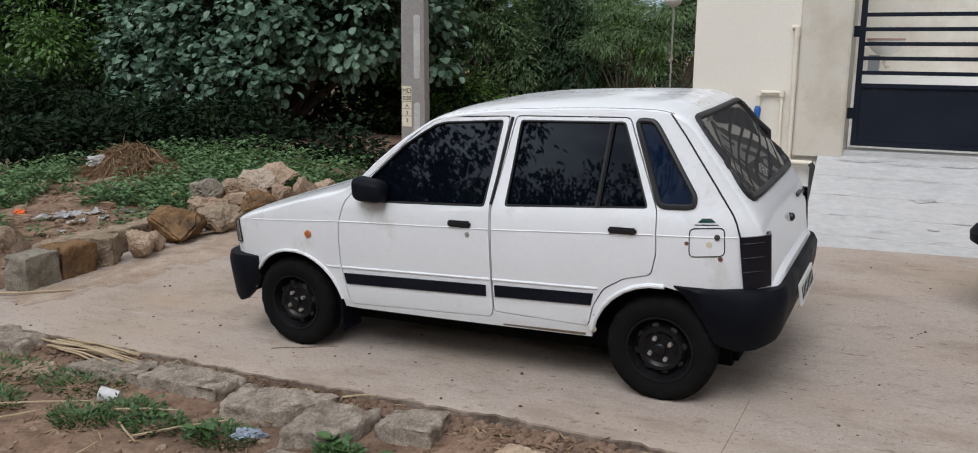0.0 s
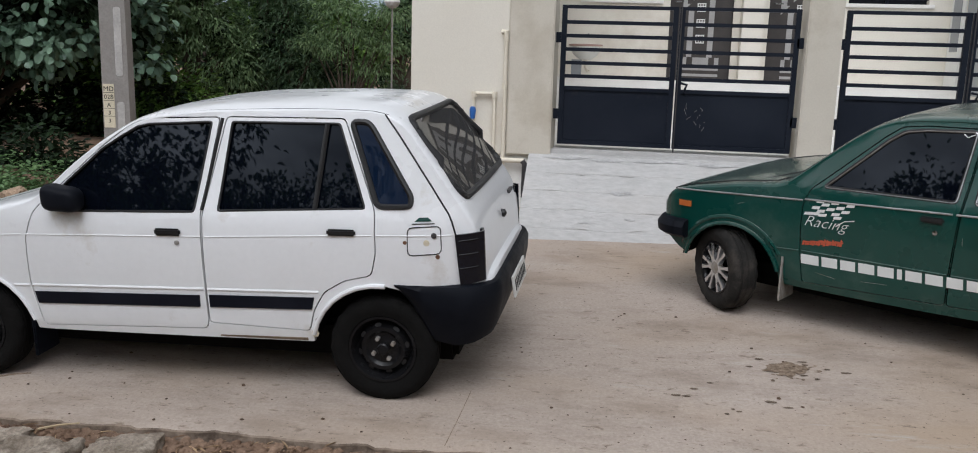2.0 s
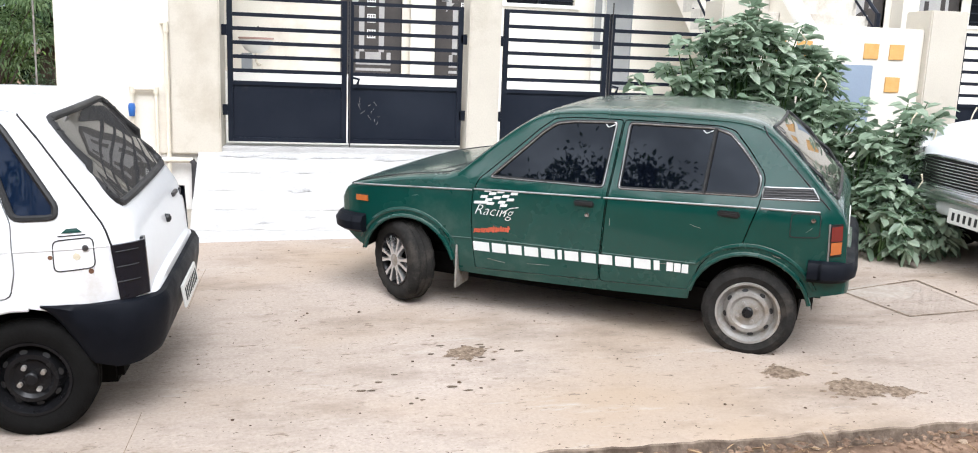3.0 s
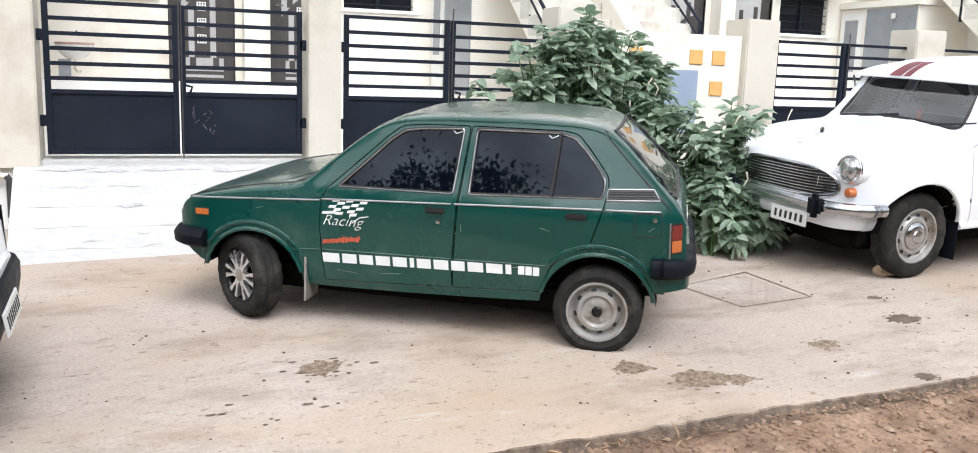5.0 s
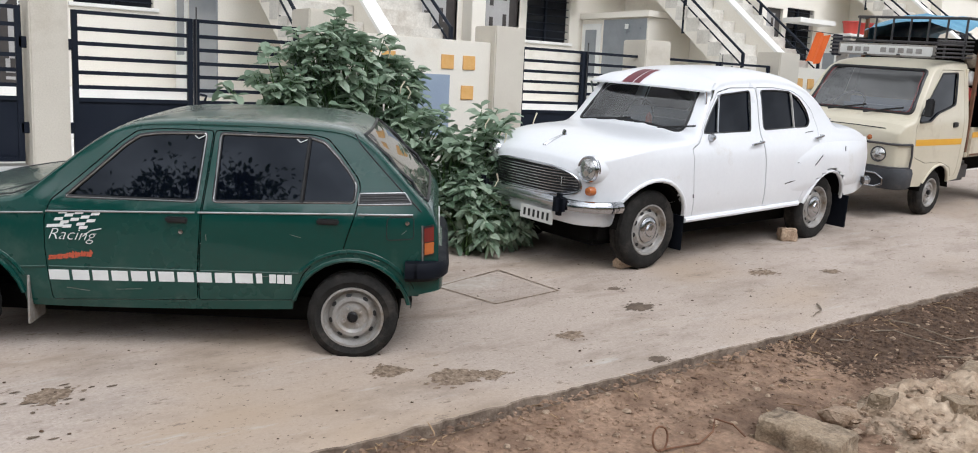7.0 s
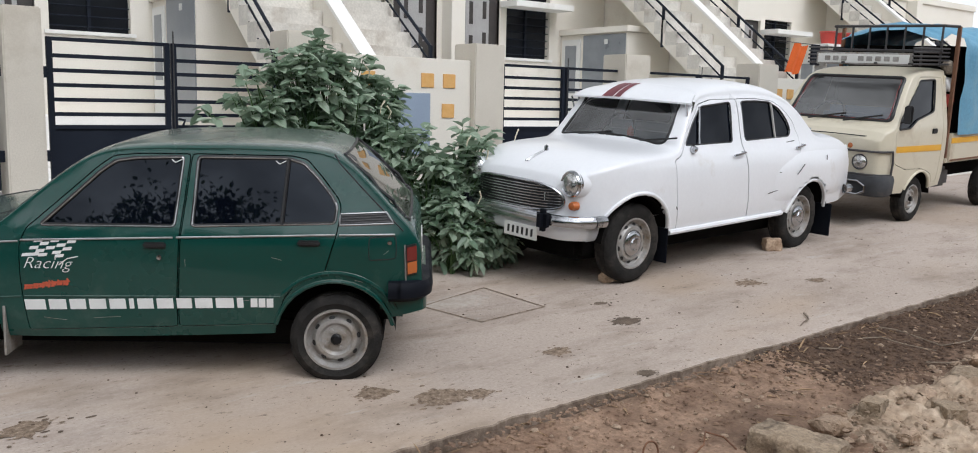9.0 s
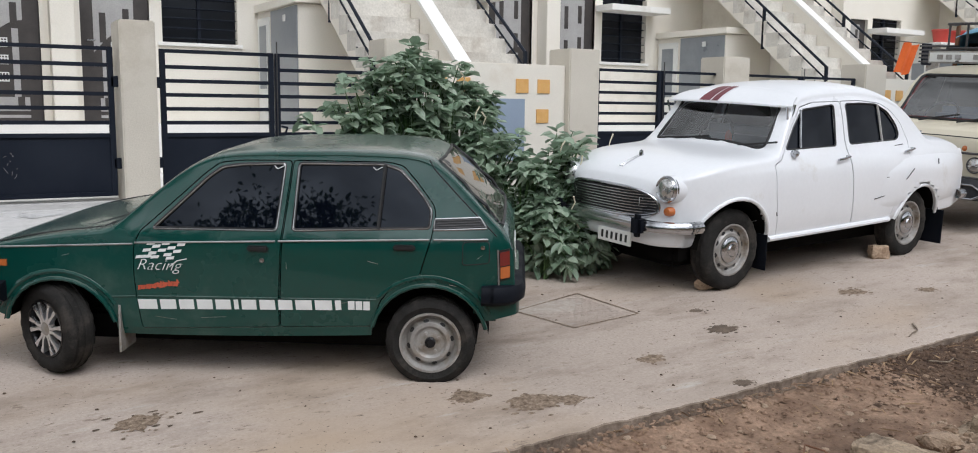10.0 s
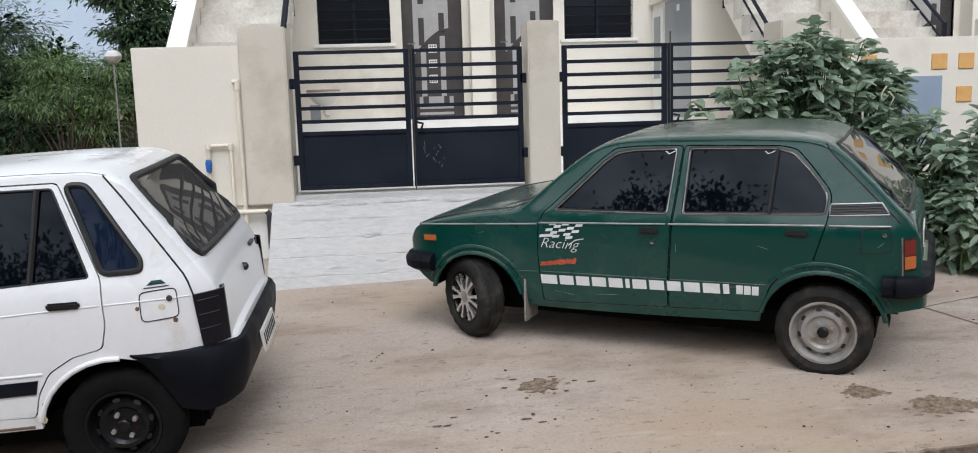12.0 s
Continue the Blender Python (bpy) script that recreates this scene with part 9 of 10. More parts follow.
def rock(x, y, size, turn, mat, seed, label, category="rock", group="rubble rocks", lift=0.0, blocky=0.0, z=None, tilt=0):
    base = (ground_z(x, y) if z is None else z) + size[2] * 0.45 + lift
    ob = part("rock" if category == "rock" else "stone_block", rock_mesh(size, seed, blocky), mat, None, "", 32, pose(x, y, base, tilt, tilt * 0.5, turn))
    return tagged(ob, label, category, group)


def hewn_mesh(corners, top, bottom, seed, soft=0.02, spread=0.0, step=0.016, rough=1.0):
    """A squared stone given by the four corners of its top: rounded arrises, chipped edges, a pitted skin."""
    rng = random.Random(seed)
    a, b, c, d = (Vector((x, y)) for x, y in corners)
    wide, deep, high = ((b - a).length + (c - d).length) / 2, ((d - a).length + (c - b).length) / 2, top - bottom
    size = Vector((wide, deep, high)) / 2
    lean = [rng.uniform(-0.012, 0.012) for _ in range(4)]
    off = Vector((seed * 5.1, seed * 2.3, seed * 0.7))
    bm = bmesh.new()
    found = {}

    def at(p):
        key = tuple(round(q, 5) for q in p)
        if key in found:
            return found[key]
        w = Vector([q * h for q, h in zip(p, size)])
        # round the arrises, more where a corner has been knocked off
        k = soft * (0.6 + 1.1 * max(0.0, 0.4 + noise.noise(w * 6 + off)))
        inner = Vector([max(-h + k, min(h - k, q)) for q, h in zip(w, size)])
        out = w - inner
        n = out.normalized() if out.length > 1e-6 else Vector(p)
        w = inner + (n * k if out.length > 1e-6 else Vector())
        q = w + off
        pit = max(0.0, noise.noise(q * 30) - 0.18) + 0.7 * max(0.0, noise.noise(q * 62) - 0.2)
        chip = max(0.0, noise.noise(q * 11) - 0.15) * (1.0 if out.length > k * 0.5 else 0.25)
        w += n * rough * (0.010 * noise.noise(q * 5) + 0.006 * noise.noise(q * 14) + 0.005 * noise.noise(q * 38) - 0.026 * pit - 0.05 * chip)
        u, v, t = w.x / wide + 0.5, w.y / deep + 0.5, w.z / high + 0.5
        m = a * (1 - u) * (1 - v) + b * u * (1 - v) + c * u * v + d * (1 - u) * v
        mid = (a + b + c + d) / 4
        m = mid + (m - mid) * (1 + spread * (1 - t))
        tip = lean[0] * (1 - u) * (1 - v) + lean[1] * u * (1 - v) + lean[2] * u * v + lean[3] * (1 - u) * v
        found[key] = bm.verts.new((m.x, m.y, bottom + high * t + tip * t))
        return found[key]

    cells = [max(3, min(44, round(2 * h / step))) for h in size]
    for axis in range(3):
        i, j = (axis + 1) % 3, (axis + 2) % 3
        for side in (-1, 1):
            for p in range(cells[i]):
                for r in range(cells[j]):
                    quad = []
                    for dp, dr in ((0, 0), (1, 0), (1, 1), (0, 1)):
                        g = [0.0, 0.0, 0.0]
                        g[axis], g[i], g[j] = side, 2 * (p + dp) / cells[i] - 1, 2 * (r + dr) / cells[j] - 1
                        quad.append(at(g))
                    bm.faces.new(quad if side > 0 else quad[::-1])
    return bm


def edge_stone(corners, thick, seed, mat, label, lift=0.04):
    """A rough slab-like stone sunk beside the road, given by the corners of its top."""
    cx, cy = sum(c[0] for c in corners) / 4, sum(c[1] for c in corners) / 4
    bm = hewn_mesh([(x - cx, y - cy) for x, y in corners], 0.0, -thick - 0.05, seed, 0.017, 0.05)
    for v in bm.verts:
        v.co.z += SLOPE_X * v.co.x + SLOPE_Y * v.co.y
    ob = part("edge_stone", bm, mat, None, "", 50, pose(cx, cy, road_z(cx, cy) + lift))
    return tagged(ob, label, "stone", "edge stones")


def squared_block(x, y, size, turn, mat, seed, label, group="rubble rocks", sink=0.02, soft=0.018, rough=0.8):
    hx, hy = size[0] / 2, size[1] / 2
    bm = hewn_mesh([(-hx, -hy), (hx, -hy), (hx, hy), (-hx, hy)], size[2], -sink, seed, soft, 0.0, 0.018, rough)
    return tagged(part("stone_block", bm, mat, None, "", 50, pose(x, y, road_z(x, y), 0, 0, turn)), label, "stone", group)


def build_rocks():
    brown, tan, grey = "brown pitted laterite rock", "tan weathered rubble rock", "rough grey stone block at the road's end"
    squared_block(-4.70, 4.425, (0.24, 0.325, 0.25), 6, M_BLOCK, 11, grey)
    squared_block(-4.73, 4.775, (0.27, 0.325, 0.245), -1, M_ROCK_BROWN, 12, "squared brown laterite block in the rubble row", soft=0.024, rough=1.4)
    squared_block(-5.04, 5.36, (0.22, 1.26, 0.195), 2, M_ROCK_GREYBROWN, 14, "long grey kerb stone lying behind the rubble", "edge stones")
    rows = [(-4.72, 5.07, (0.24, 0.22, 0.27), 32, M_ROCK_GREYBROWN, 1, brown), (-4.60, 5.34, (0.28, 0.28, 0.26), -15, M_ROCK_TAN, 0, tan), (-4.64, 5.58, (0.18, 0.17, 0.20), 30, M_ROCK_TAN, 0, tan), (-4.80, 5.93, (0.52, 0.54, 0.33), 12, M_ROCK_BROWN, 0, brown),
            (-4.66, 6.35, (0.40, 0.42, 0.28), -12, M_ROCK_GREYBROWN, 0, brown), (-5.62, 4.80, (0.36, 0.38, 0.34), 20, M_ROCK_TAN, 0, tan),
            (-4.92, 7.12, (0.50, 0.34, 0.26), 8, M_ROCK_BROWN, 0, brown), (-5.42, 7.00, (0.44, 0.36, 0.24), 10, M_ROCK_TAN, 0, tan), (-5.30, 7.34, (0.46, 0.40, 0.22), -8, M_ROCK_TAN, 0, tan), (-4.95, 7.62, (0.26, 0.26, 0.24), 35, M_ROCK_TAN, 0, tan),
            (-4.86, 7.88, (0.28, 0.26, 0.28), 10, M_ROCK_TAN, 0, tan), (-5.34, 7.72, (0.50, 0.40, 0.24), 20, M_ROCK_TAN, 0, tan), (-4.80, 8.15, (0.26, 0.24, 0.20), 50, M_ROCK_TAN, 0, tan), (-5.1, 7.45, (0.22, 0.22, 0.22), 12, M_ROCK_TAN, 0, tan), (-5.0, 4.12, (0.3, 0.26, 0.20), 30, M_ROCK_BROWN, 0, tan)]
    for k, (x, y, s, a, mat, b, name) in enumerate(rows):
        rock(x, y, s, a, mat, k + 1, name, blocky=b, z=road_z(x, y) - 0.02)
    tops = [(-5.46, 7.02, (0.34, 0.28, 0.22), M_BLOCK, 0.13, 0), (-5.34, 7.32, (0.46, 0.34, 0.19), M_ROCK_TAN, 0.13, 0), (-5.30, 7.64, (0.42, 0.33, 0.22), M_ROCK_PALE, 0.15, 10), (-5.30, 7.95, (0.46, 0.36, 0.26), M_ROCK_TAN, 0.14, -10), (-5.2, 7.2, (0.34, 0.28, 0.13), M_ROCK_TAN, 0.09, 0)]
    for k, (x, y, s, mat, up, a) in enumerate(tops):
        rock(x, y, s, a, mat, 30 + k, "rubble rock lying on the pile", lift=up)
    worn = "weathered grey edge stone along the road"
    edge_stone([(-3.95, 3.42), (-3.45, 3.43), (-3.44, 3.60), (-3.95, 3.70)], 0.10, 1, M_STONE, worn)
    edge_stone([(-2.95, 3.33), (-2.42, 3.39), (-2.50, 3.60), (-2.93, 3.58)], 0.10, 2, M_STONE, "broken weathered edge stone along the road", 0.015)
    edge_stone([(-2.42, 3.36), (-1.87, 3.36), (-1.83, 3.58), (-2.40, 3.57)], 0.10, 3, M_STONE, worn)
    edge_stone([(-1.73, 3.25), (-1.36, 3.29), (-1.19, 3.57), (-1.78, 3.52)], 0.10, 4, M_STONE, worn)
    edge_stone([(-1.23, 3.10), (-0.94, 3.20), (-0.91, 3.50), (-1.27, 3.45)], 0.10, 5, M_STONE, worn)
    edge_stone([(-0.87, 3.33), (-0.57, 3.35), (-0.60, 3.60), (-0.87, 3.56)], 0.12, 6, M_STONE, worn)
    edge_stone([(-1.24, 2.85), (-0.90, 2.90), (-0.95, 3.06), (-1.20, 3.05)], 0.09, 7, M_STONE, worn, 0.0)
    flat = "flat tan stone sunk in the soil"
    edge_stone([(-3.34, 3.19), (-3.02, 3.26), (-3.10, 3.46), (-3.36, 3.38)], 0.04, 8, M_ROCK_TAN, flat, -0.02)
    edge_stone([(-0.30, 3.28), (0.06, 3.38), (-0.02, 3.48), (-0.24, 3.47)], 0.05, 9, M_ROCK_TAN, flat, 0.0)
    rock(-0.68, 3.655, (0.12, 0.08, 0.06), 10, M_ROCK_TAN, 80, "small tan chip beside an edge stone", "stone", "edge stones")
    squared_block(5.13, 2.66, (0.25, 0.42, 0.075), 12, M_ROCK_GREYBROWN, 90, "squared concrete block lying in the soil", "loose blocks", 0.13)
    for k, (x, y, s, a) in enumerate([(5.48, 2.70, (0.26, 0.14, 0.09), -20), (5.86, 2.70, (0.16, 0.11, 0.10), 10), (6.35, 2.66, (0.24, 0.10, 0.07), 30), (6.15, 2.45, (0.16, 0.12, 0.09), 60), (5.70, 2.42, (0.14, 0.10, 0.08), 0), (6.75, 2.62, (0.26, 0.18, 0.10), 15), (7.05, 2.70, (0.14, 0.12, 0.12), 40)]):
        rock(x, y, s, a, M_ROCK_GREYBROWN if k % 2 else M_ROCK_TAN, 95 + k, "pale crumbling rubble stone in a tan heap", "rock", "loose blocks", z=road_z(x, y) - 0.02, blocky=k % 2)
    rock(6.585, 5.43, (0.17, 0.11, 0.11), -20, M_ROCK_TAN, 110, "tan stone chocking the saloon's front wheel", "stone", "wheel chocks", z=road_z(6.585, 5.43))
    rock(8.88, 5.50, (0.17, 0.12, 0.125), -25, M_ROCK_TAN, 111, "tan brick chocking the saloon's rear wheel", "stone", "wheel chocks", z=road_z(8.88, 5.50), blocky=1)


build_rocks()


def build_rubble_bank():
    """The low tan heap of crumbled rubble on the near verge."""
    bm = bmesh.new()
    nx, ny = 150, 70
    grid = []
    for i in range(nx + 1):
        col = []
        for j in range(ny + 1):
            u, v = i / nx, j / ny
            x, y = 5.30 + 3.6 * u, 1.5 + 1.40 * v + 0.05 * math.sin(u * 9) + 0.04 * math.sin(u * 31)
            rim = min(1.0, 5 * u, 5 * (1 - u), 3 * v + 0.2, 8 * (1 - v))
            q = Vector((x, y, 0.0))
            h = 0.11 * rim + rim * (0.05 * noise.noise(q * 4) + 0.045 * noise.noise(q * 11) + 0.035 * noise.noise(q * 24) + 0.012 * noise.noise(q * 60))
            col.append(bm.verts.new((x, y, road_z(x, y) - 0.085 + h)))
        grid.append(col)
    for a, b in zip(grid, grid[1:]):
        for j in range(ny):
            bm.faces.new((a[j], b[j], b[j + 1], a[j + 1]))
    tagged(part("rubble_bank", bm, M_SOIL_TAN, None, "", 30), "low heap of tan crumbled rubble and soil", "rubble", "", "stuff")


build_rubble_bank()


def damp(x, y):
    """How far a spot lies inside the damp patch of dark soil by the slab (more than 0.5: inside)."""
    return min((x - 5.75) / 0.9, (y - 2.80) / 0.35, 1.0) + 0.4 * lumps(x, y, 2.2, 6.0) + 0.35 * lumps(x, y, 7.0, 2.0) + 0.45 * lumps(x, y, 19.0, 4.0) + 0.5 * lumps(x, y, 48.0, 1.0)


def build_damp_soil():
    """The dark wet soil along the slab's edge, a thin crust over the bare ground."""
    bm = bmesh.new()
    rows = []
    for x in np.arange(5.5, 11.5, 0.014):
        rows.append([bm.verts.new((x, y, ground_z(x, y) + 0.003 + 0.004 * lumps(x, y, 45.0, 3.0))) for y in np.arange(2.70, 3.665, 0.014)])
    for a, b in zip(rows, rows[1:]):
        for j in range(len(a) - 1):
            c = a[j].co
            if damp(c.x, c.y) > 0.5:
                bm.faces.new((a[j], b[j], b[j + 1], a[j + 1]))
    bmesh.ops.delete(bm, geom=[v for v in bm.verts if not v.link_faces], context="VERTS")
    tagged(part("damp_soil", bm, M_SOIL_DARK, None, "", 40), "dark damp soil along the slab's edge", "soil", "", "stuff")


build_damp_soil()


def build_crumbs():
    """Gravel, clods and chips on the soil and along the slab's edge, and specks on the road."""
    rng = random.Random(71)
    verts, faces = [], []

    def clod(x, y, z, r):
        i = len(verts)
        a0, flat = rng.uniform(0, 1), rng.uniform(0.35, 0.7)
        for ring, up in ((1.0, -0.2), (0.7, 0.7)):
            for k in range(6):
                q = r * ring * rng.uniform(0.75, 1.25)
                verts.append((x + q * math.cos(a0 + k * 1.047), y + q * math.sin(a0 + k * 1.047), z + r * flat * up * rng.uniform(0.8, 1.2)))
        verts.append((x, y, z + r * flat))
        for k in range(6):
            j = (k + 1) % 6
            faces.append((i + k, i + j, i + 6 + j, i + 6 + k))
            faces.append((i + 6 + k, i + 6 + j, i + 12))
    for _ in range(14000):
        x = rng.uniform(-4.6, 9.5)
        y = SLAB_NEAR - 0.03 - abs(rng.gauss(0, 0.35)) if rng.random() < 0.6 else rng.uniform(1.6, SLAB_NEAR - 0.05)
        clod(x, y, ground_z(x, y) + 0.002, 0.003 + 0.019 * rng.random() ** 5)
    for _ in range(2200):
        x = rng.uniform(-4.6, 9.5)
        y = SLAB_NEAR + 0.02 - abs(rng.gauss(0, 0.07))
        clod(x, y, min(road_z(x, y) - 0.012, ground_z(x, y) + 0.012) if y > SLAB_NEAR - 0.02 else ground_z(x, y) + 0.004, 0.004 + 0.016 * rng.random() ** 3)
    for _ in range(6000):
        x, y = rng.uniform(5.6, 10.5), rng.uniform(2.72, 3.66)
        if damp(x, y) > 0.35:
            clod(x, y, ground_z(x, y) + 0.004, 0.004 + 0.020 * rng.random() ** 4)
    for _ in range(3600):
        x, y = rng.uniform(-4.1, 0.4), SLAB_NEAR - 0.02 - 0.17 * rng.random() ** 1.3
        clod(x, y, max(ground_z(x, y), road_z(x, y) - 0.055 - 0.25 * (SLAB_NEAR - y)) + 0.01 * rng.random(), 0.005 + 0.024 * rng.random() ** 3)
    me = bpy.data.meshes.new("clods")
    me.from_pydata(verts, [], faces)
    me.materials.append(M_SOIL)
    me.materials.append(M_SOIL_DARK)
    for p in me.polygons:
        c = me.vertices[p.vertices[0]].co
        p.material_index = 1 if damp(c.x, c.y) > 0.5 else 0
    tagged(new("clods", me), "loose soil clods and gravel along the slab's edge", "gravel", "", "stuff")
    verts.clear()
    faces.clear()
    for _ in range(1300):
        x, y = rng.uniform(-4.5, 9.5), rng.uniform(2.0, SLAB_NEAR - 0.1)
        clod(x, y, ground_z(x, y) + 0.004, 0.006 + 0.022 * rng.random() ** 4)
    for _ in range(1500):
        x, y = rng.uniform(5.4, 8.6), rng.uniform(2.2, 2.85)
        clod(x, y, road_z(x, y) + rng.uniform(-0.01, 0.03), 0.005 + 0.026 * rng.random() ** 5)
    for _ in range(420):
        x, y = rng.uniform(-10.0, -5.0), rng.uniform(4.6, 8.2)
        clod(x, y, ground_z(x, y) + 0.01, 0.012 + 0.065 * rng.random() ** 4)
    me = bpy.data.meshes.new("pebbles")
    me.from_pydata(verts, [], faces)
    me.materials.append(M_ROCK_TAN)
    tagged(new("pebbles", me), "pale pebbles scattered over the soil", "gravel", "", "stuff")
    verts.clear()
    faces.clear()
    for _ in range(900):
        x, y = rng.uniform(-4.6, 12.0), SLAB_NEAR + 0.05 + 3.4 * rng.random() ** 1.3
        clod(x, y, road_z(x, y) + 0.002, 0.0025 + 0.009 * rng.random() ** 4)
    me = bpy.data.meshes.new("road_specks")
    me.from_pydata(verts, [], faces)
    me.materials.append(M_SOIL_DARK)
    tagged(new("road_specks", me), "small dark crumbs scattered over the concrete", "debris", "", "stuff")


build_crumbs()


def build_chaff():
    """Broken straw, bark and dry leaf bits trodden into the soil and swept against the slab."""
    rng = random.Random(74)
    places = []
    for _ in range(5200):
        x = rng.uniform(-4.3, 9.5)
        y = SLAB_NEAR - 0.02 - 0.16 * rng.random() if rng.random() < 0.35 else rng.uniform(1.9, SLAB_NEAR - 0.05)
        if x > 1 and rng.random() < 0.6:
            continue
        a = rng.uniform(0, math.tau)
        places.append((Vector((x, y, ground_z(x, y) + 0.008 + 0.012 * rng.random())), Vector((math.cos(a), math.sin(a), rng.uniform(-0.1, 0.25))), 0.3 + 1.5 * rng.random() ** 3))
    for _ in range(1800):
        x, y = rng.uniform(-8.5, -5.0), rng.uniform(4.5, 7.4)
        a = rng.uniform(0, math.tau)
        places.append((Vector((x, y, ground_z(x, y) + 0.012 + 0.03 * rng.random())), Vector((math.cos(a), math.sin(a), rng.uniform(-0.1, 0.3))), 0.6 + 2.2 * rng.random() ** 3))
    me = leaf_mesh("chaff", places, rng, 0.065, 0.009, droop=0.05)
    me.materials.append(M_STRAW)
    tagged(new("chaff", me), "broken straw and dry bits littering the soil", "litter", "", "stuff")


build_chaff()


def flat_blot(x, y, rx, ry, seed, mat, label, rough=0.5, raise_by=0.004, category="stain", crumbs=0):
    """A thin dried cake of mud on the road, with a ragged outline and crumbs broken off it."""
    rng = random.Random(seed)
    bm = bmesh.new()

    def cake(cx, cy, ax, ay, n):
        off = rng.uniform(0, 50)
        mid = bm.verts.new((cx, cy, road_z(cx, cy) + raise_by + 0.002))
        inner, outer = [], []
        for k in range(n):
            a = math.tau * k / n
            u = Vector((math.cos(a), math.sin(a), 0))
            r = 1 + rough * (0.7 * noise.noise(u * 1.4 + Vector((off, 0, seed))) + 0.5 * noise.noise(u * 4 + Vector((off, 3, seed))) + 0.35 * noise.noise(u * 10 + Vector((off, 7, seed))))
            px, py = cx + ax * r * u.x, cy + ay * r * u.y
            outer.append(bm.verts.new((px, py, road_z(px, py) + 0.001)))
            qx, qy = cx + ax * r * 0.86 * u.x, cy + ay * r * 0.86 * u.y
            inner.append(bm.verts.new((qx, qy, road_z(qx, qy) + raise_by * rng.uniform(0.7, 1.2))))
        for k in range(n):
            j = (k + 1) % n
            bm.faces.new((outer[k], outer[j], inner[j], inner[k]))
            bm.faces.new((inner[k], inner[j], mid))
    cake(x, y, rx, ry, 64 if crumbs else 24)
    for _ in range(crumbs):
        a, d, s = rng.uniform(0, math.tau), rng.uniform(0.9, 1.7), rng.uniform(0.04, 0.16)
        cake(x + rx * d * math.cos(a), y + ry * d * math.sin(a), rx * s, max(rx, ry) * s * 0.6, 10)
    bmesh.ops.recalc_face_normals(bm, faces=bm.faces[:])
    return tagged(part("mud_patch", bm, mat), label, category, "road stains")


M_STAIN = surface("dry_brown_stain", (0.11, 0.075, 0.050), (0.34, 0.265, 0.20), 34, 0.95, 0.04, 1.0, 70, grain=0.35, spec=0.15)
M_STAIN_PALE = surface("faint_stain", (0.33, 0.28, 0.235), (0.42, 0.37, 0.32), 14, 0.95, 0.04, 0.4, 45)
M_STAIN_SOIL = surface("washed_soil", (0.29, 0.208, 0.146), (0.45, 0.36, 0.285), 5, 0.95, 0.04, 0.6, 60, dirt=(0.24, 0.165, 0.11), dirt_amount=0.4, dirt_scale=9, grain=0.25)
for k, (x, y, rx, ry) in enumerate(((-4.28, 4.95, 0.30, 0.42), (-4.22, 5.55, 0.36, 0.40), (-4.30, 6.15, 0.34, 0.36), (-4.40, 4.35, 0.20, 0.30))):
    flat_blot(x, y, rx, ry, 250 + k, M_STAIN_SOIL, "brown soil washed over the concrete below the rubble", 0.6, 0.0025, crumbs=10)
for k, (x, y, rx, ry, mat) in enumerate(((2.20, 4.86, 0.105, 0.09, M_STAIN), (3.80, 4.36, 0.10, 0.08, M_STAIN), (4.08, 4.12, 0.155, 0.115, M_STAIN), (4.28, 4.05, 0.08, 0.06, M_STAIN), (5.10, 4.35, 0.09, 0.07, M_STAIN), (5.94, 4.59, 0.12, 0.07, M_DUNG), (5.28, 3.78, 0.06, 0.05, M_DUNG),
                                             (6.1, 5.0, 0.06, 0.035, M_DUNG), (7.6, 4.8, 0.14, 0.07, M_STAIN), (8.2, 4.55, 0.10, 0.05, M_STAIN))):
    flat_blot(x, y, rx, ry, 200 + k, mat, "dried dark mud patch on the concrete" if mat is M_DUNG else "dry brown stain on the concrete", 0.6, 0.0025, crumbs=12)


def build_splash():
    rng = random.Random(88)
    for cx, cy in ((2.20, 4.86), (1.85, 4.4)):
        for k in range(9):
            a = rng.uniform(0, math.tau)
            x, y = cx + rng.uniform(0.12, 0.30) * math.cos(a), cy + rng.uniform(0.08, 0.22) * math.sin(a)
            flat_blot(x, y, rng.uniform(0.008, 0.03), rng.uniform(0.005, 0.012), 300 + k, M_DUNG, "small mud splash beside a dry puddle", 0.5, 0.003)


build_splash()


def stick(points, r, mat, label, category="stick", group="dry sticks", name="stick"):
    bm = bmesh.new()
    add_tube(bm, points, lambda t: r * (1 - 0.45 * t), segs=6)
    return tagged(part(name, bm, mat), label, category, group)


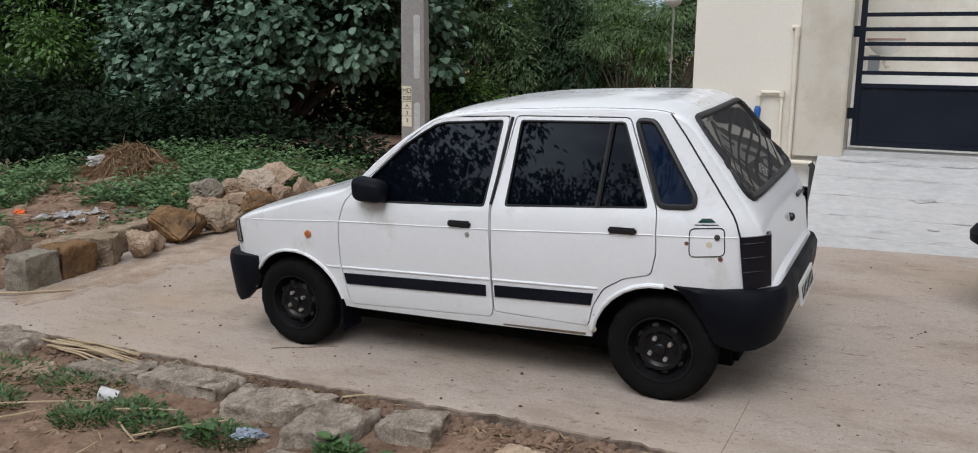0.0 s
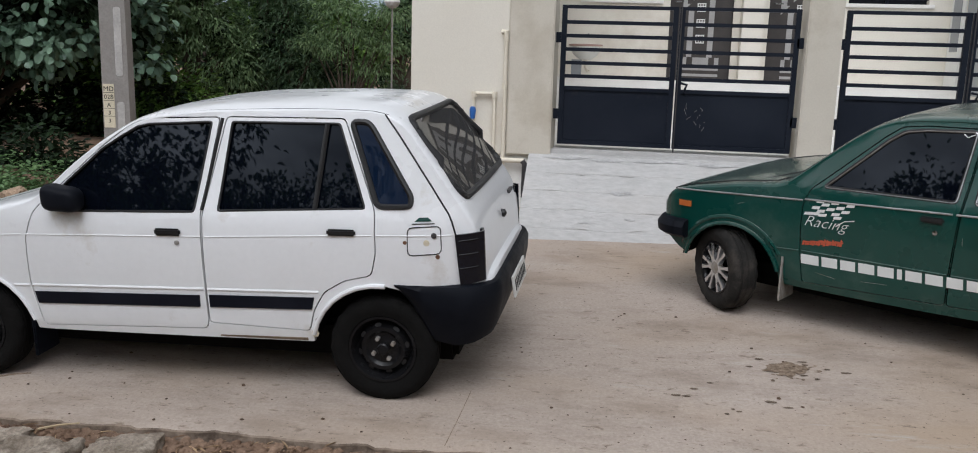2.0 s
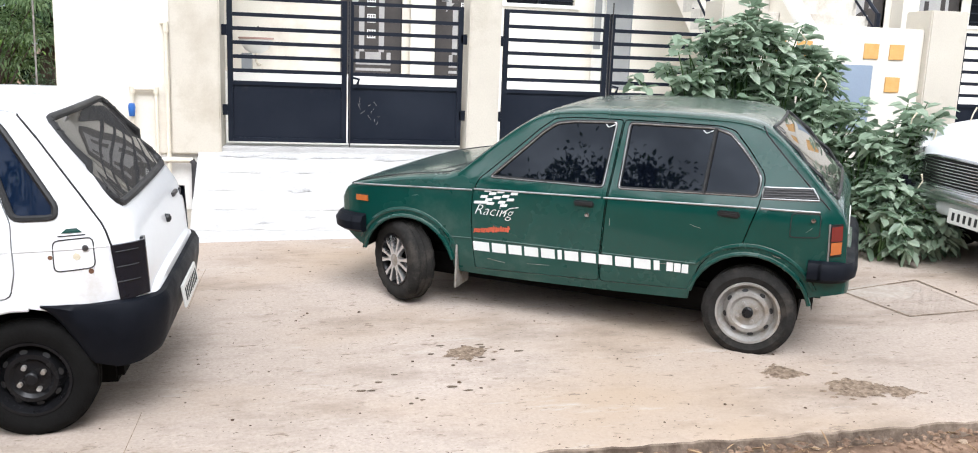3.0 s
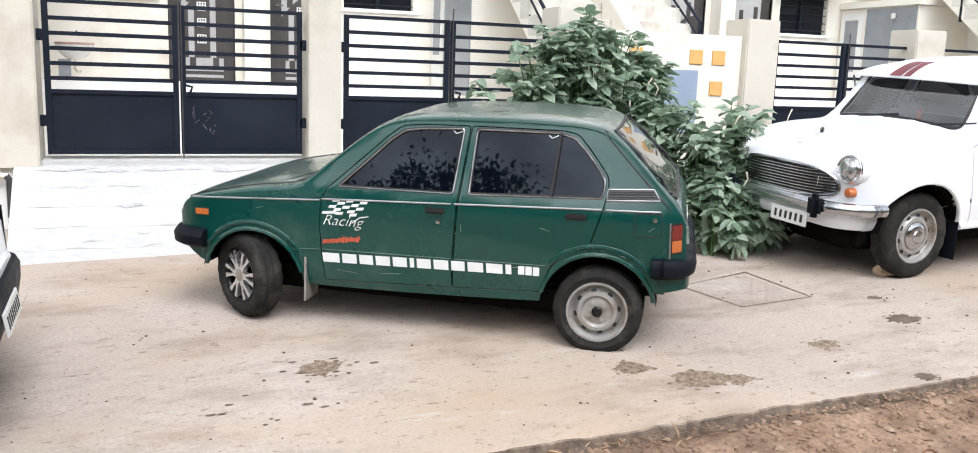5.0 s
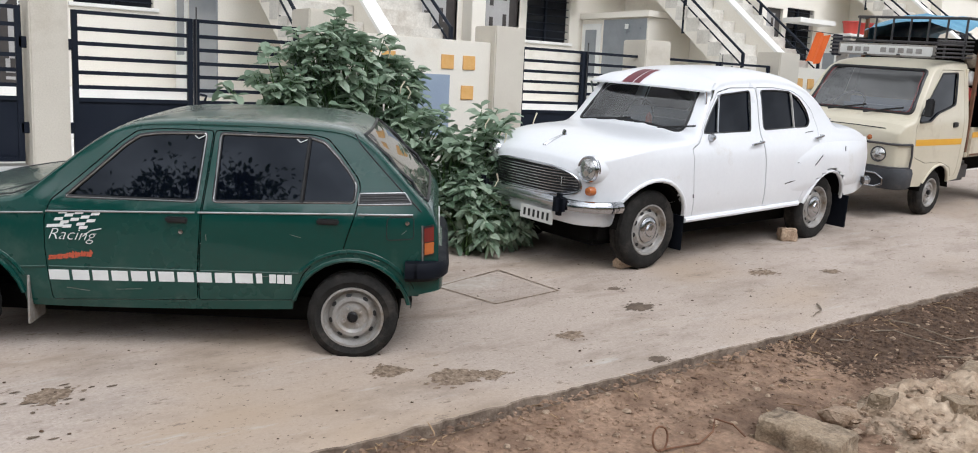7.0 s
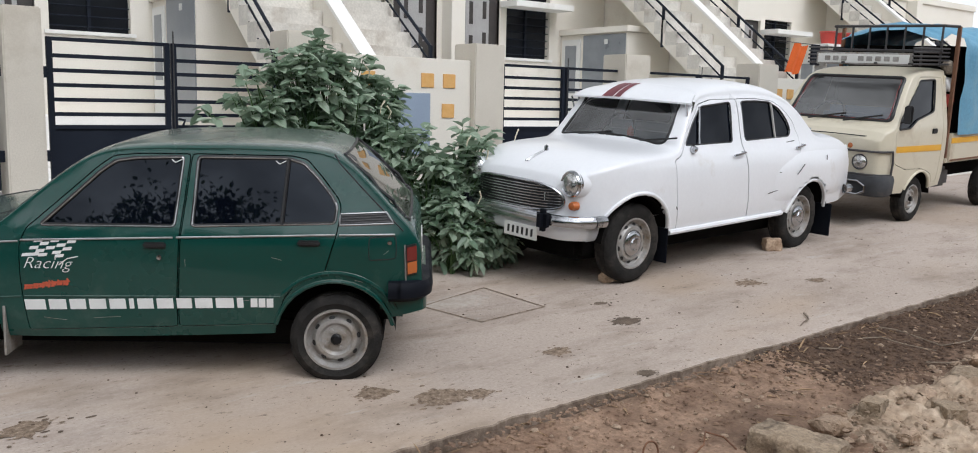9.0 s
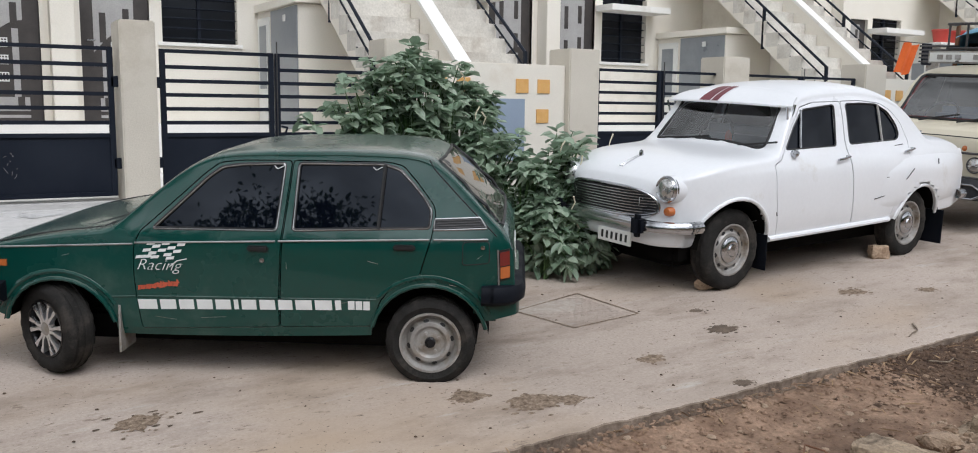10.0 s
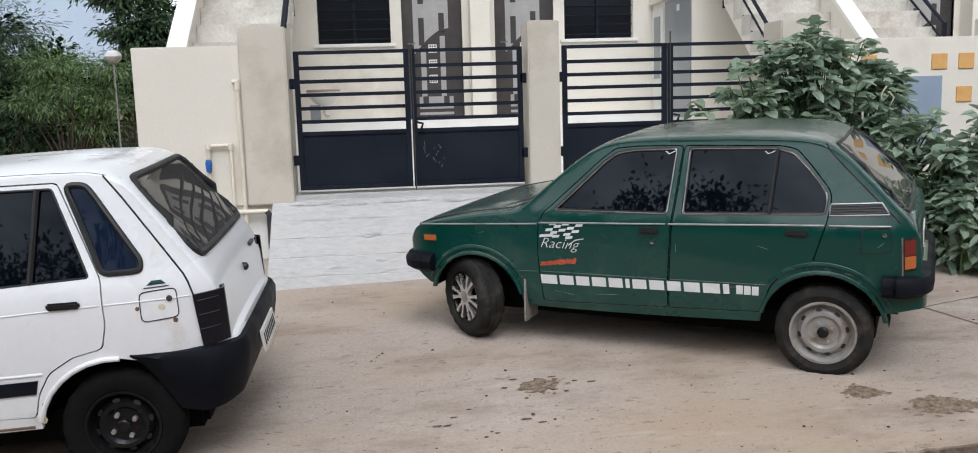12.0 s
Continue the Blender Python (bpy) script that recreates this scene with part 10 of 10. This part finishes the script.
def build_sticks():
    rng = random.Random(91)
    def on(x, y, h=0.012):
        return Vector((x, y, ground_z(x, y) + h))
    for k in range(14):
        x, y, a = rng.uniform(-3.44, -3.2), rng.uniform(3.52, 3.645), rng.uniform(-0.16, 0.06)
        ln = rng.uniform(0.25, 0.72)
        h = rng.uniform(0.02, 0.06)
        stick([on(x, y, h), on(x + ln * 0.5 * math.cos(a), y + ln * 0.5 * math.sin(a), h + 0.012), on(x + ln * math.cos(a), y + ln * math.sin(a), h)], 0.008, M_BRANCH, "dry straw-coloured stalk lying by the road's edge")
    for p in (((-2.18, 3.02), (-1.82, 2.82)), ((-2.95, 2.84), (-2.42, 3.08)), ((-2.70, 2.74), (-2.55, 2.86)), ((-2.3, 3.10), (-1.9, 3.16)), ((-1.95, 2.9), (-1.6, 3.18)), ((-2.45, 3.55), (-2.36, 3.74)), ((-1.25, 3.62), (-1.05, 3.64)), ((-1.48, 3.62), (-1.40, 3.82)), ((-1.98, 3.62), (-1.80, 3.70)), ((-2.0, 2.6), (-1.98, 2.75))):
        (x0, y0), (x1, y1) = p
        stick([on(x0, y0, 0.02), on((x0 + x1) / 2, (y0 + y1) / 2, 0.035), on(x1, y1, 0.05)], 0.007, M_BRANCH, "dry stalk lying among weeds")
    stick([(-5.0, 4.05, road_z(-5, 4.05) + 0.015), (-4.55, 4.20, road_z(-4.55, 4.2) + 0.02), (-4.25, 4.42, road_z(-4.2, 4.4) + 0.012)], 0.011, M_BRANCH, "thin dry branch on the concrete")
    stick([(-4.85, 5.75, road_z(-4.85, 5.75) + 0.015), (-4.55, 6.3, road_z(-4.5, 6.3) + 0.03), (-4.30, 6.75, road_z(-4.3, 6.75) + 0.02)], 0.012, M_BRANCH, "thin dry branch on the concrete")
    for pts in (((7.37, 3.67), (7.36, 3.52), (7.45, 3.44), (7.40, 3.10), (7.70, 3.06), (8.08, 3.17)), ((7.05, 3.46), (7.19, 3.41), (7.22, 3.26), (7.29, 3.08)), ((6.96, 2.98), (7.09, 2.90), (7.36, 2.84)), ((6.6, 3.5), (6.72, 3.44), (6.8, 3.46))):
        stick([on(x, y, 0.02) for x, y in pts], 0.006, M_TWIG, "bare crooked twig on the soil")
    stick([(x, y, road_z(x, y) + 0.01) for x, y in ((7.18, 4.0), (7.12, 3.93), (7.07, 3.89), (6.98, 3.87), (6.89, 3.83))], 0.007, M_TWIG, "bent dry twig lying on the concrete")
    # wire with a loop
    x0, y0 = 4.46, 2.98
    loop = [on(x0 + 0.05 * math.cos(a), y0 + 0.01 * math.sin(a), 0.075 + 0.055 * math.sin(a)) for a in np.linspace(-1.57, 4.5, 16)]
    run = [on(x0, y0, 0.02), on(x0 + 0.22, y0 - 0.05, 0.012), on(x0 + 0.35, y0 - 0.02, 0.03), on(x0 + 0.42, y0 + 0.03, 0.06), on(x0 + 0.50, y0 - 0.02, 0.03), on(x0 + 0.47, y0 - 0.12, 0.01)]
    tagged(part("wire", tube(loop + run, 0.005, segs=6), M_RUST), "rusty bent wire with a loop lying on soil", "wire")


build_sticks()


def crumple(name, x, y, size, mat, label, category, seed, z=None):
    bm = bmesh.new()
    bmesh.ops.create_icosphere(bm, subdivisions=4, radius=0.5)
    for v in bm.verts:
        n = v.co.copy()
        k = 1 + 0.45 * noise.noise(n * 4 + Vector((seed, 0, 0))) + 0.25 * noise.noise(n * 11 + Vector((seed, 3, 0)))
        v.co = Vector((n.x * k * size[0], n.y * k * size[1], max(-0.35, n.z) * k * size[2]))
    ob = part(name, bm, mat, None, "", 60, pose(x, y, (ground_z(x, y) if z is None else z) + size[2] * 0.3, 0, 0, seed * 40))
    return tagged(ob, label, category)


def rag_sheet(name, x, y, size, turn, mat, label, category, seed):
    """A thin torn sheet lying in soft folds."""
    rng = random.Random(seed)
    bm = bmesh.new()
    n = 26
    rows = []
    off = Vector((seed * 3.7, seed * 1.9, 0))
    for i in range(n + 1):
        row = []
        for j in range(n + 1):
            u, v = 2 * i / n - 1, 2 * j / n - 1
            r = 1 + 0.30 * noise.noise(Vector((u, v, 0)) * 2.2 + off) + 0.12 * noise.noise(Vector((u, v, 0)) * 7 + off)
            p = Vector((u * size[0] / 2 * r * (1 - 0.3 * v * v), v * size[1] / 2 * r * (1 - 0.3 * u * u), 0))
            fold = abs(noise.noise(p * 9 + off)) * 0.06 + abs(noise.noise(p * 24 + off)) * 0.025
            row.append(bm.verts.new((p.x, p.y, 0.012 + fold * min(1.0, 6 * size[0]))))
        rows.append(row)
    for a, b in zip(rows, rows[1:]):
        for j in range(n):
            bm.faces.new((a[j], b[j], b[j + 1], a[j + 1]))
    bmesh.ops.solidify(bm, geom=bm.faces[:], thickness=0.003)
    return tagged(part(name, bm, mat, None, "", 60, pose(x, y, ground_z(x, y) + 0.005, 0, 0, turn + rng.uniform(-5, 5))), label, category)


def build_litter():
    rag_sheet("plastic_sheet", -6.30, 6.02, (0.30, 0.62), -14, M_CLOTH_WHITE, "dirty white plastic sheet lying on the verge", "sheet", 1)
    for k, (x, y, sx, sy, mat) in enumerate(((-6.02, 5.86, 0.12, 0.20, M_CLOTH_WHITE), (-5.95, 6.12, 0.08, 0.22, M_CLOTH_WHITE), (-5.90, 5.60, 0.08, 0.10, M_CLOTH_WHITE), (-6.0, 6.45, 0.10, 0.16, M_CLOTH_BLUE), (-6.25, 6.50, 0.09, 0.14, M_STRAW))):
        rag_sheet("paper_scrap", x, y, (sx, sy), 30 * k, mat, "small torn litter scrap on the verge", "litter", 21 + k)
    crumple("orange_rag", -6.15, 7.25, (0.16, 0.10, 0.10), M_ORANGE_CLOTH, "bright orange rag among weeds", "rag", 3)
    crumple("orange_rag", -6.9, 5.9, (0.14, 0.09, 0.06), M_ORANGE_CLOTH, "faded orange scrap on the verge", "rag", 4)
    crumple("blue_rag", -1.44, 3.15, (0.15, 0.08, 0.06), M_CLOTH_BLUE, "crumpled pale blue rag beside edge stones", "rag", 5)
    c = thing("paper_cup", pose(-2.42, 3.19, ground_z(-2.42, 3.19) + 0.035, 8, -82, 15), "crushed white paper cup lying in weeds", "cup")
    part("cup_body", lathe([(0.026, 0.0), (0.030, 0.0), (0.043, 0.10), (0.040, 0.10), (0.024, 0.004), (0.0, 0.004)], (0, 0, -0.05), 18, 2), M_CLOTH_WHITE, c)
    # the heap of dry thatch
    rng = random.Random(77)
    places = []
    cx, cy = -7.75, 8.05
    h = thing("thatch_heap", pose(0, 0, 0), "brown heap of dry straw and thorn cuttings", "heap")
    for _ in range(3600):
        a, r = rng.uniform(0, math.tau), math.sqrt(rng.random())
        top = 0.42 * (1 - r * r) + 0.05 * lumps(math.cos(a) * r, math.sin(a) * r, 4.0, 3.0)
        x, y = cx + 0.66 * r * math.cos(a), cy + 0.45 * r * math.sin(a)
        places.append((Vector((x, y, ground_z(x, y) + top * rng.uniform(0.75, 1.05))), Vector((rng.uniform(-1, 1), rng.uniform(-1, 1), rng.uniform(-0.45, 0.25))), rng.uniform(0.4, 1.3)))
    mound = bmesh.new()
    add_lathe(mound, [(1.0, 0.0), (0.85, 0.20), (0.6, 0.40), (0.3, 0.55), (0.02, 0.60)], (0, 0, 0), 24, 2)
    for v in mound.verts:
        v.co = Vector((cx + v.co.x * 0.66, cy + v.co.y * 0.46, ground_z(cx, cy) - 0.05 + v.co.z * 0.66))
    part("mound", mound, M_SOIL, h)
    crown_part("straw", places, rng, M_STRAW, h, 0.20, 0.013, "tangled dry straw")
    crumple("grey_sack", -7.97, 7.78, (0.30, 0.16, 0.14), M_GREY_CEMENT, "grey sack against the straw heap", "sack", 6, ground_z(-7.97, 7.78) + 0.17)


build_litter()


def build_manhole():
    """The chequered steel cover let into the road before the saloon."""
    c = [Vector((5.05, 5.08)), Vector((5.68, 5.14)), Vector((5.62, 5.82)), Vector((4.91, 5.63))]
    z = lambda p, h: road_z(p.x, p.y) + h
    g = thing("manhole_cover", pose(0, 0, 0), "chequered cement-grey inspection cover let into the concrete", "manhole cover")
    bm = bmesh.new()
    mid = sum(c, Vector((0, 0))) / 4
    for k in range(4):
        a, b = c[k], c[(k + 1) % 4]
        quad = [a, b, b + (mid - b) * 0.05, a + (mid - a) * 0.05]
        bm.faces.new([bm.verts.new((p.x, p.y, z(p, 0.004))) for p in quad])
    bmesh.ops.recalc_face_normals(bm, faces=bm.faces[:])
    part("frame", bm, M_STAIN, g, "dark joint round the cover", 0)
    lid = bmesh.new()
    n = 16
    for i in range(n):
        for j in range(n):
            if (i + j) % 2:
                continue
            def at(u, v):
                p = c[0] * (1 - u) * (1 - v) + c[1] * u * (1 - v) + c[2] * u * v + c[3] * (1 - u) * v
                return (p.x, p.y, z(p, 0.0032))
            f = 0.06 + 0.88 * i / n, 0.06 + 0.88 * j / n
            w = 0.88 / n * 0.8
            lid.faces.new([lid.verts.new(q) for q in (at(f[0], f[1]), at(f[0] + w, f[1]), at(f[0] + w, f[1] + w), at(f[0], f[1] + w))])
    bmesh.ops.recalc_face_normals(lid, faces=lid.faces[:])
    part("tread", lid, M_CONCRETE, g, "raised chequer tread", 0)
    flat_blot(5.2, 5.6, 0.26, 0.16, 402, M_STAIN_PALE, "dusty pale patch beside the cover", 0.5, 0.003)


build_manhole()


def build_crack():
    tagged(part("road_crack", tube([(0.62 + 0.004 * math.sin(k), 3.74 + 0.24 * k, road_z(0.62, 3.74 + 0.24 * k) + 0.0005) for k in range(16)], 0.0022, segs=4), M_STAIN), "thin joint line across the concrete road", "joint", "", "structure")
    tagged(part("road_crack", tube([(-2.05 + 0.07 * k, 4.02 + 0.035 * k + 0.01 * math.sin(2.0 * k), road_z(-2, 4.0) + 0.0035 * k + 0.001) for k in range(6)], 0.004, segs=4), M_STAIN), "short dark crack in the concrete", "crack", "", "structure")


build_crack()


# ---- far things ----
def build_lamp_dish():
    """The round white lamp on a stalk beyond the boundary wall."""
    x, y, z = -2.55, 14.0, 2.62
    l = thing("globe_lamp", pose(x, y, 0), "pale round lamp on a thin stalk beyond the wall", "lamp")
    part("stalk", tube([(0, 0, ground_z(x, y)), (0, 0, z - 0.08)], 0.014, segs=8), M_RIM_GREY, l)
    part("globe", lathe([(0.0, -0.10), (0.05, -0.095), (0.10, -0.05), (0.125, 0.0), (0.11, 0.05), (0.06, 0.085), (0.0, 0.095)], (0, 0, z), 20, 2), M_CLOTH_WHITE, l, "dusty white globe")


build_lamp_dish()


def build_far_sheds():
    for k, (x, y, w, h, mat) in enumerate(((-3.3, 20.0, 1.2, 0.9, M_CLOTH_WHITE), (-2.2, 20.5, 1.6, 0.7, M_RUST))):
        z = ground_z(x, y)
        s = thing("far_shed", pose(x, y, z + 0.9), "small distant shed among thorn trees", "shed", "far sheds")
        part("wall", box((0, 0, -0.9), (w, 0.8, h), 0.01), mat, s)
        part("roof", box((-0.1, -0.1, h), (w + 0.1, 0.9, h + 0.06), 0.01), M_RUST, s)
    hill = bmesh.new()
    n = 160
    top, low = [], []
    for i in range(n + 1):
        x = -1400 + 2600 * i / n
        h = 62 + 92 * math.exp(-((x + 470) / 260) ** 2) + 22 * noise.noise(Vector((x * 0.0035, 0.3, 0))) + 6 * noise.noise(Vector((x * 0.012, 1.3, 0)))
        top.append(hill.verts.new((x, 1300, h)))
        low.append(hill.verts.new((x, 1150, -20)))
    for i in range(n):
        hill.faces.new((low[i], low[i + 1], top[i + 1], top[i]))
    tagged(part("far_hill", hill, M_HILL_HAZED), "far hills with blue-grey haze put into their colour", "hills", "", "structure")


build_far_sheds()


def build_far_yard():
    """Things by the next houses: cloth on a line, buckets on a shelf."""
    r = thing("hung_cloth", pose(13.69, 8.7, 2.86), "bright orange cloth hung over a stair rail", "cloth")
    bm = bmesh.new()
    cols = [[bm.verts.new((0.34 * i / 8, 0.03 * math.sin(i * 1.4) + 0.02 * j, -0.062 * j + 0.02 * math.sin(i * 0.8))) for j in range(8)] for i in range(9)]
    for a, b in zip(cols, cols[1:]):
        for j in range(7):
            bm.faces.new((a[j], a[j + 1], b[j + 1], b[j]))
    part("cloth_sheet", bm, M_ORANGE_CLOTH, r)
    part("line", tube([(-0.4, 0.0, 0.03), (0.9, 0.05, 0.02)], 0.006, segs=5), M_STEEL_DARK, r)
    part("dark_cloth", box((0.48, 0.0, -0.30), (0.72, 0.03, 0.02), 0.01), M_STRIPE, r, "dark cloth on the same line")
    s = thing("stair_shelf", pose(14.45, 8.75, 2.87), "small shelf with red basins on it", "shelf")
    part("board", box((0, -0.15, 0.0), (0.9, 0.2, 0.04), 0.005), M_WHITEWASH, s)
    part("leg", box((0.05, -0.1, -1.86), (0.09, 0.1, 0.0), 0.003), M_RIM_GREY, s)
    part("leg", box((0.8, -0.1, -1.86), (0.84, 0.1, 0.0), 0.003), M_RIM_GREY, s)
    for x in (0.22, 0.62):
        b = part("basin", lathe([(0.0, 0.0), (0.10, 0.0), (0.13, 0.18), (0.142, 0.18), (0.138, 0.20), (0.12, 0.20), (0.09, 0.03), (0.0, 0.03)], (14.45 + x, 8.75, 2.912), 24, 2), M_RED_PLASTIC)
        tagged(b, "red plastic basin on a shelf", "basin", "basins")


build_far_yard()
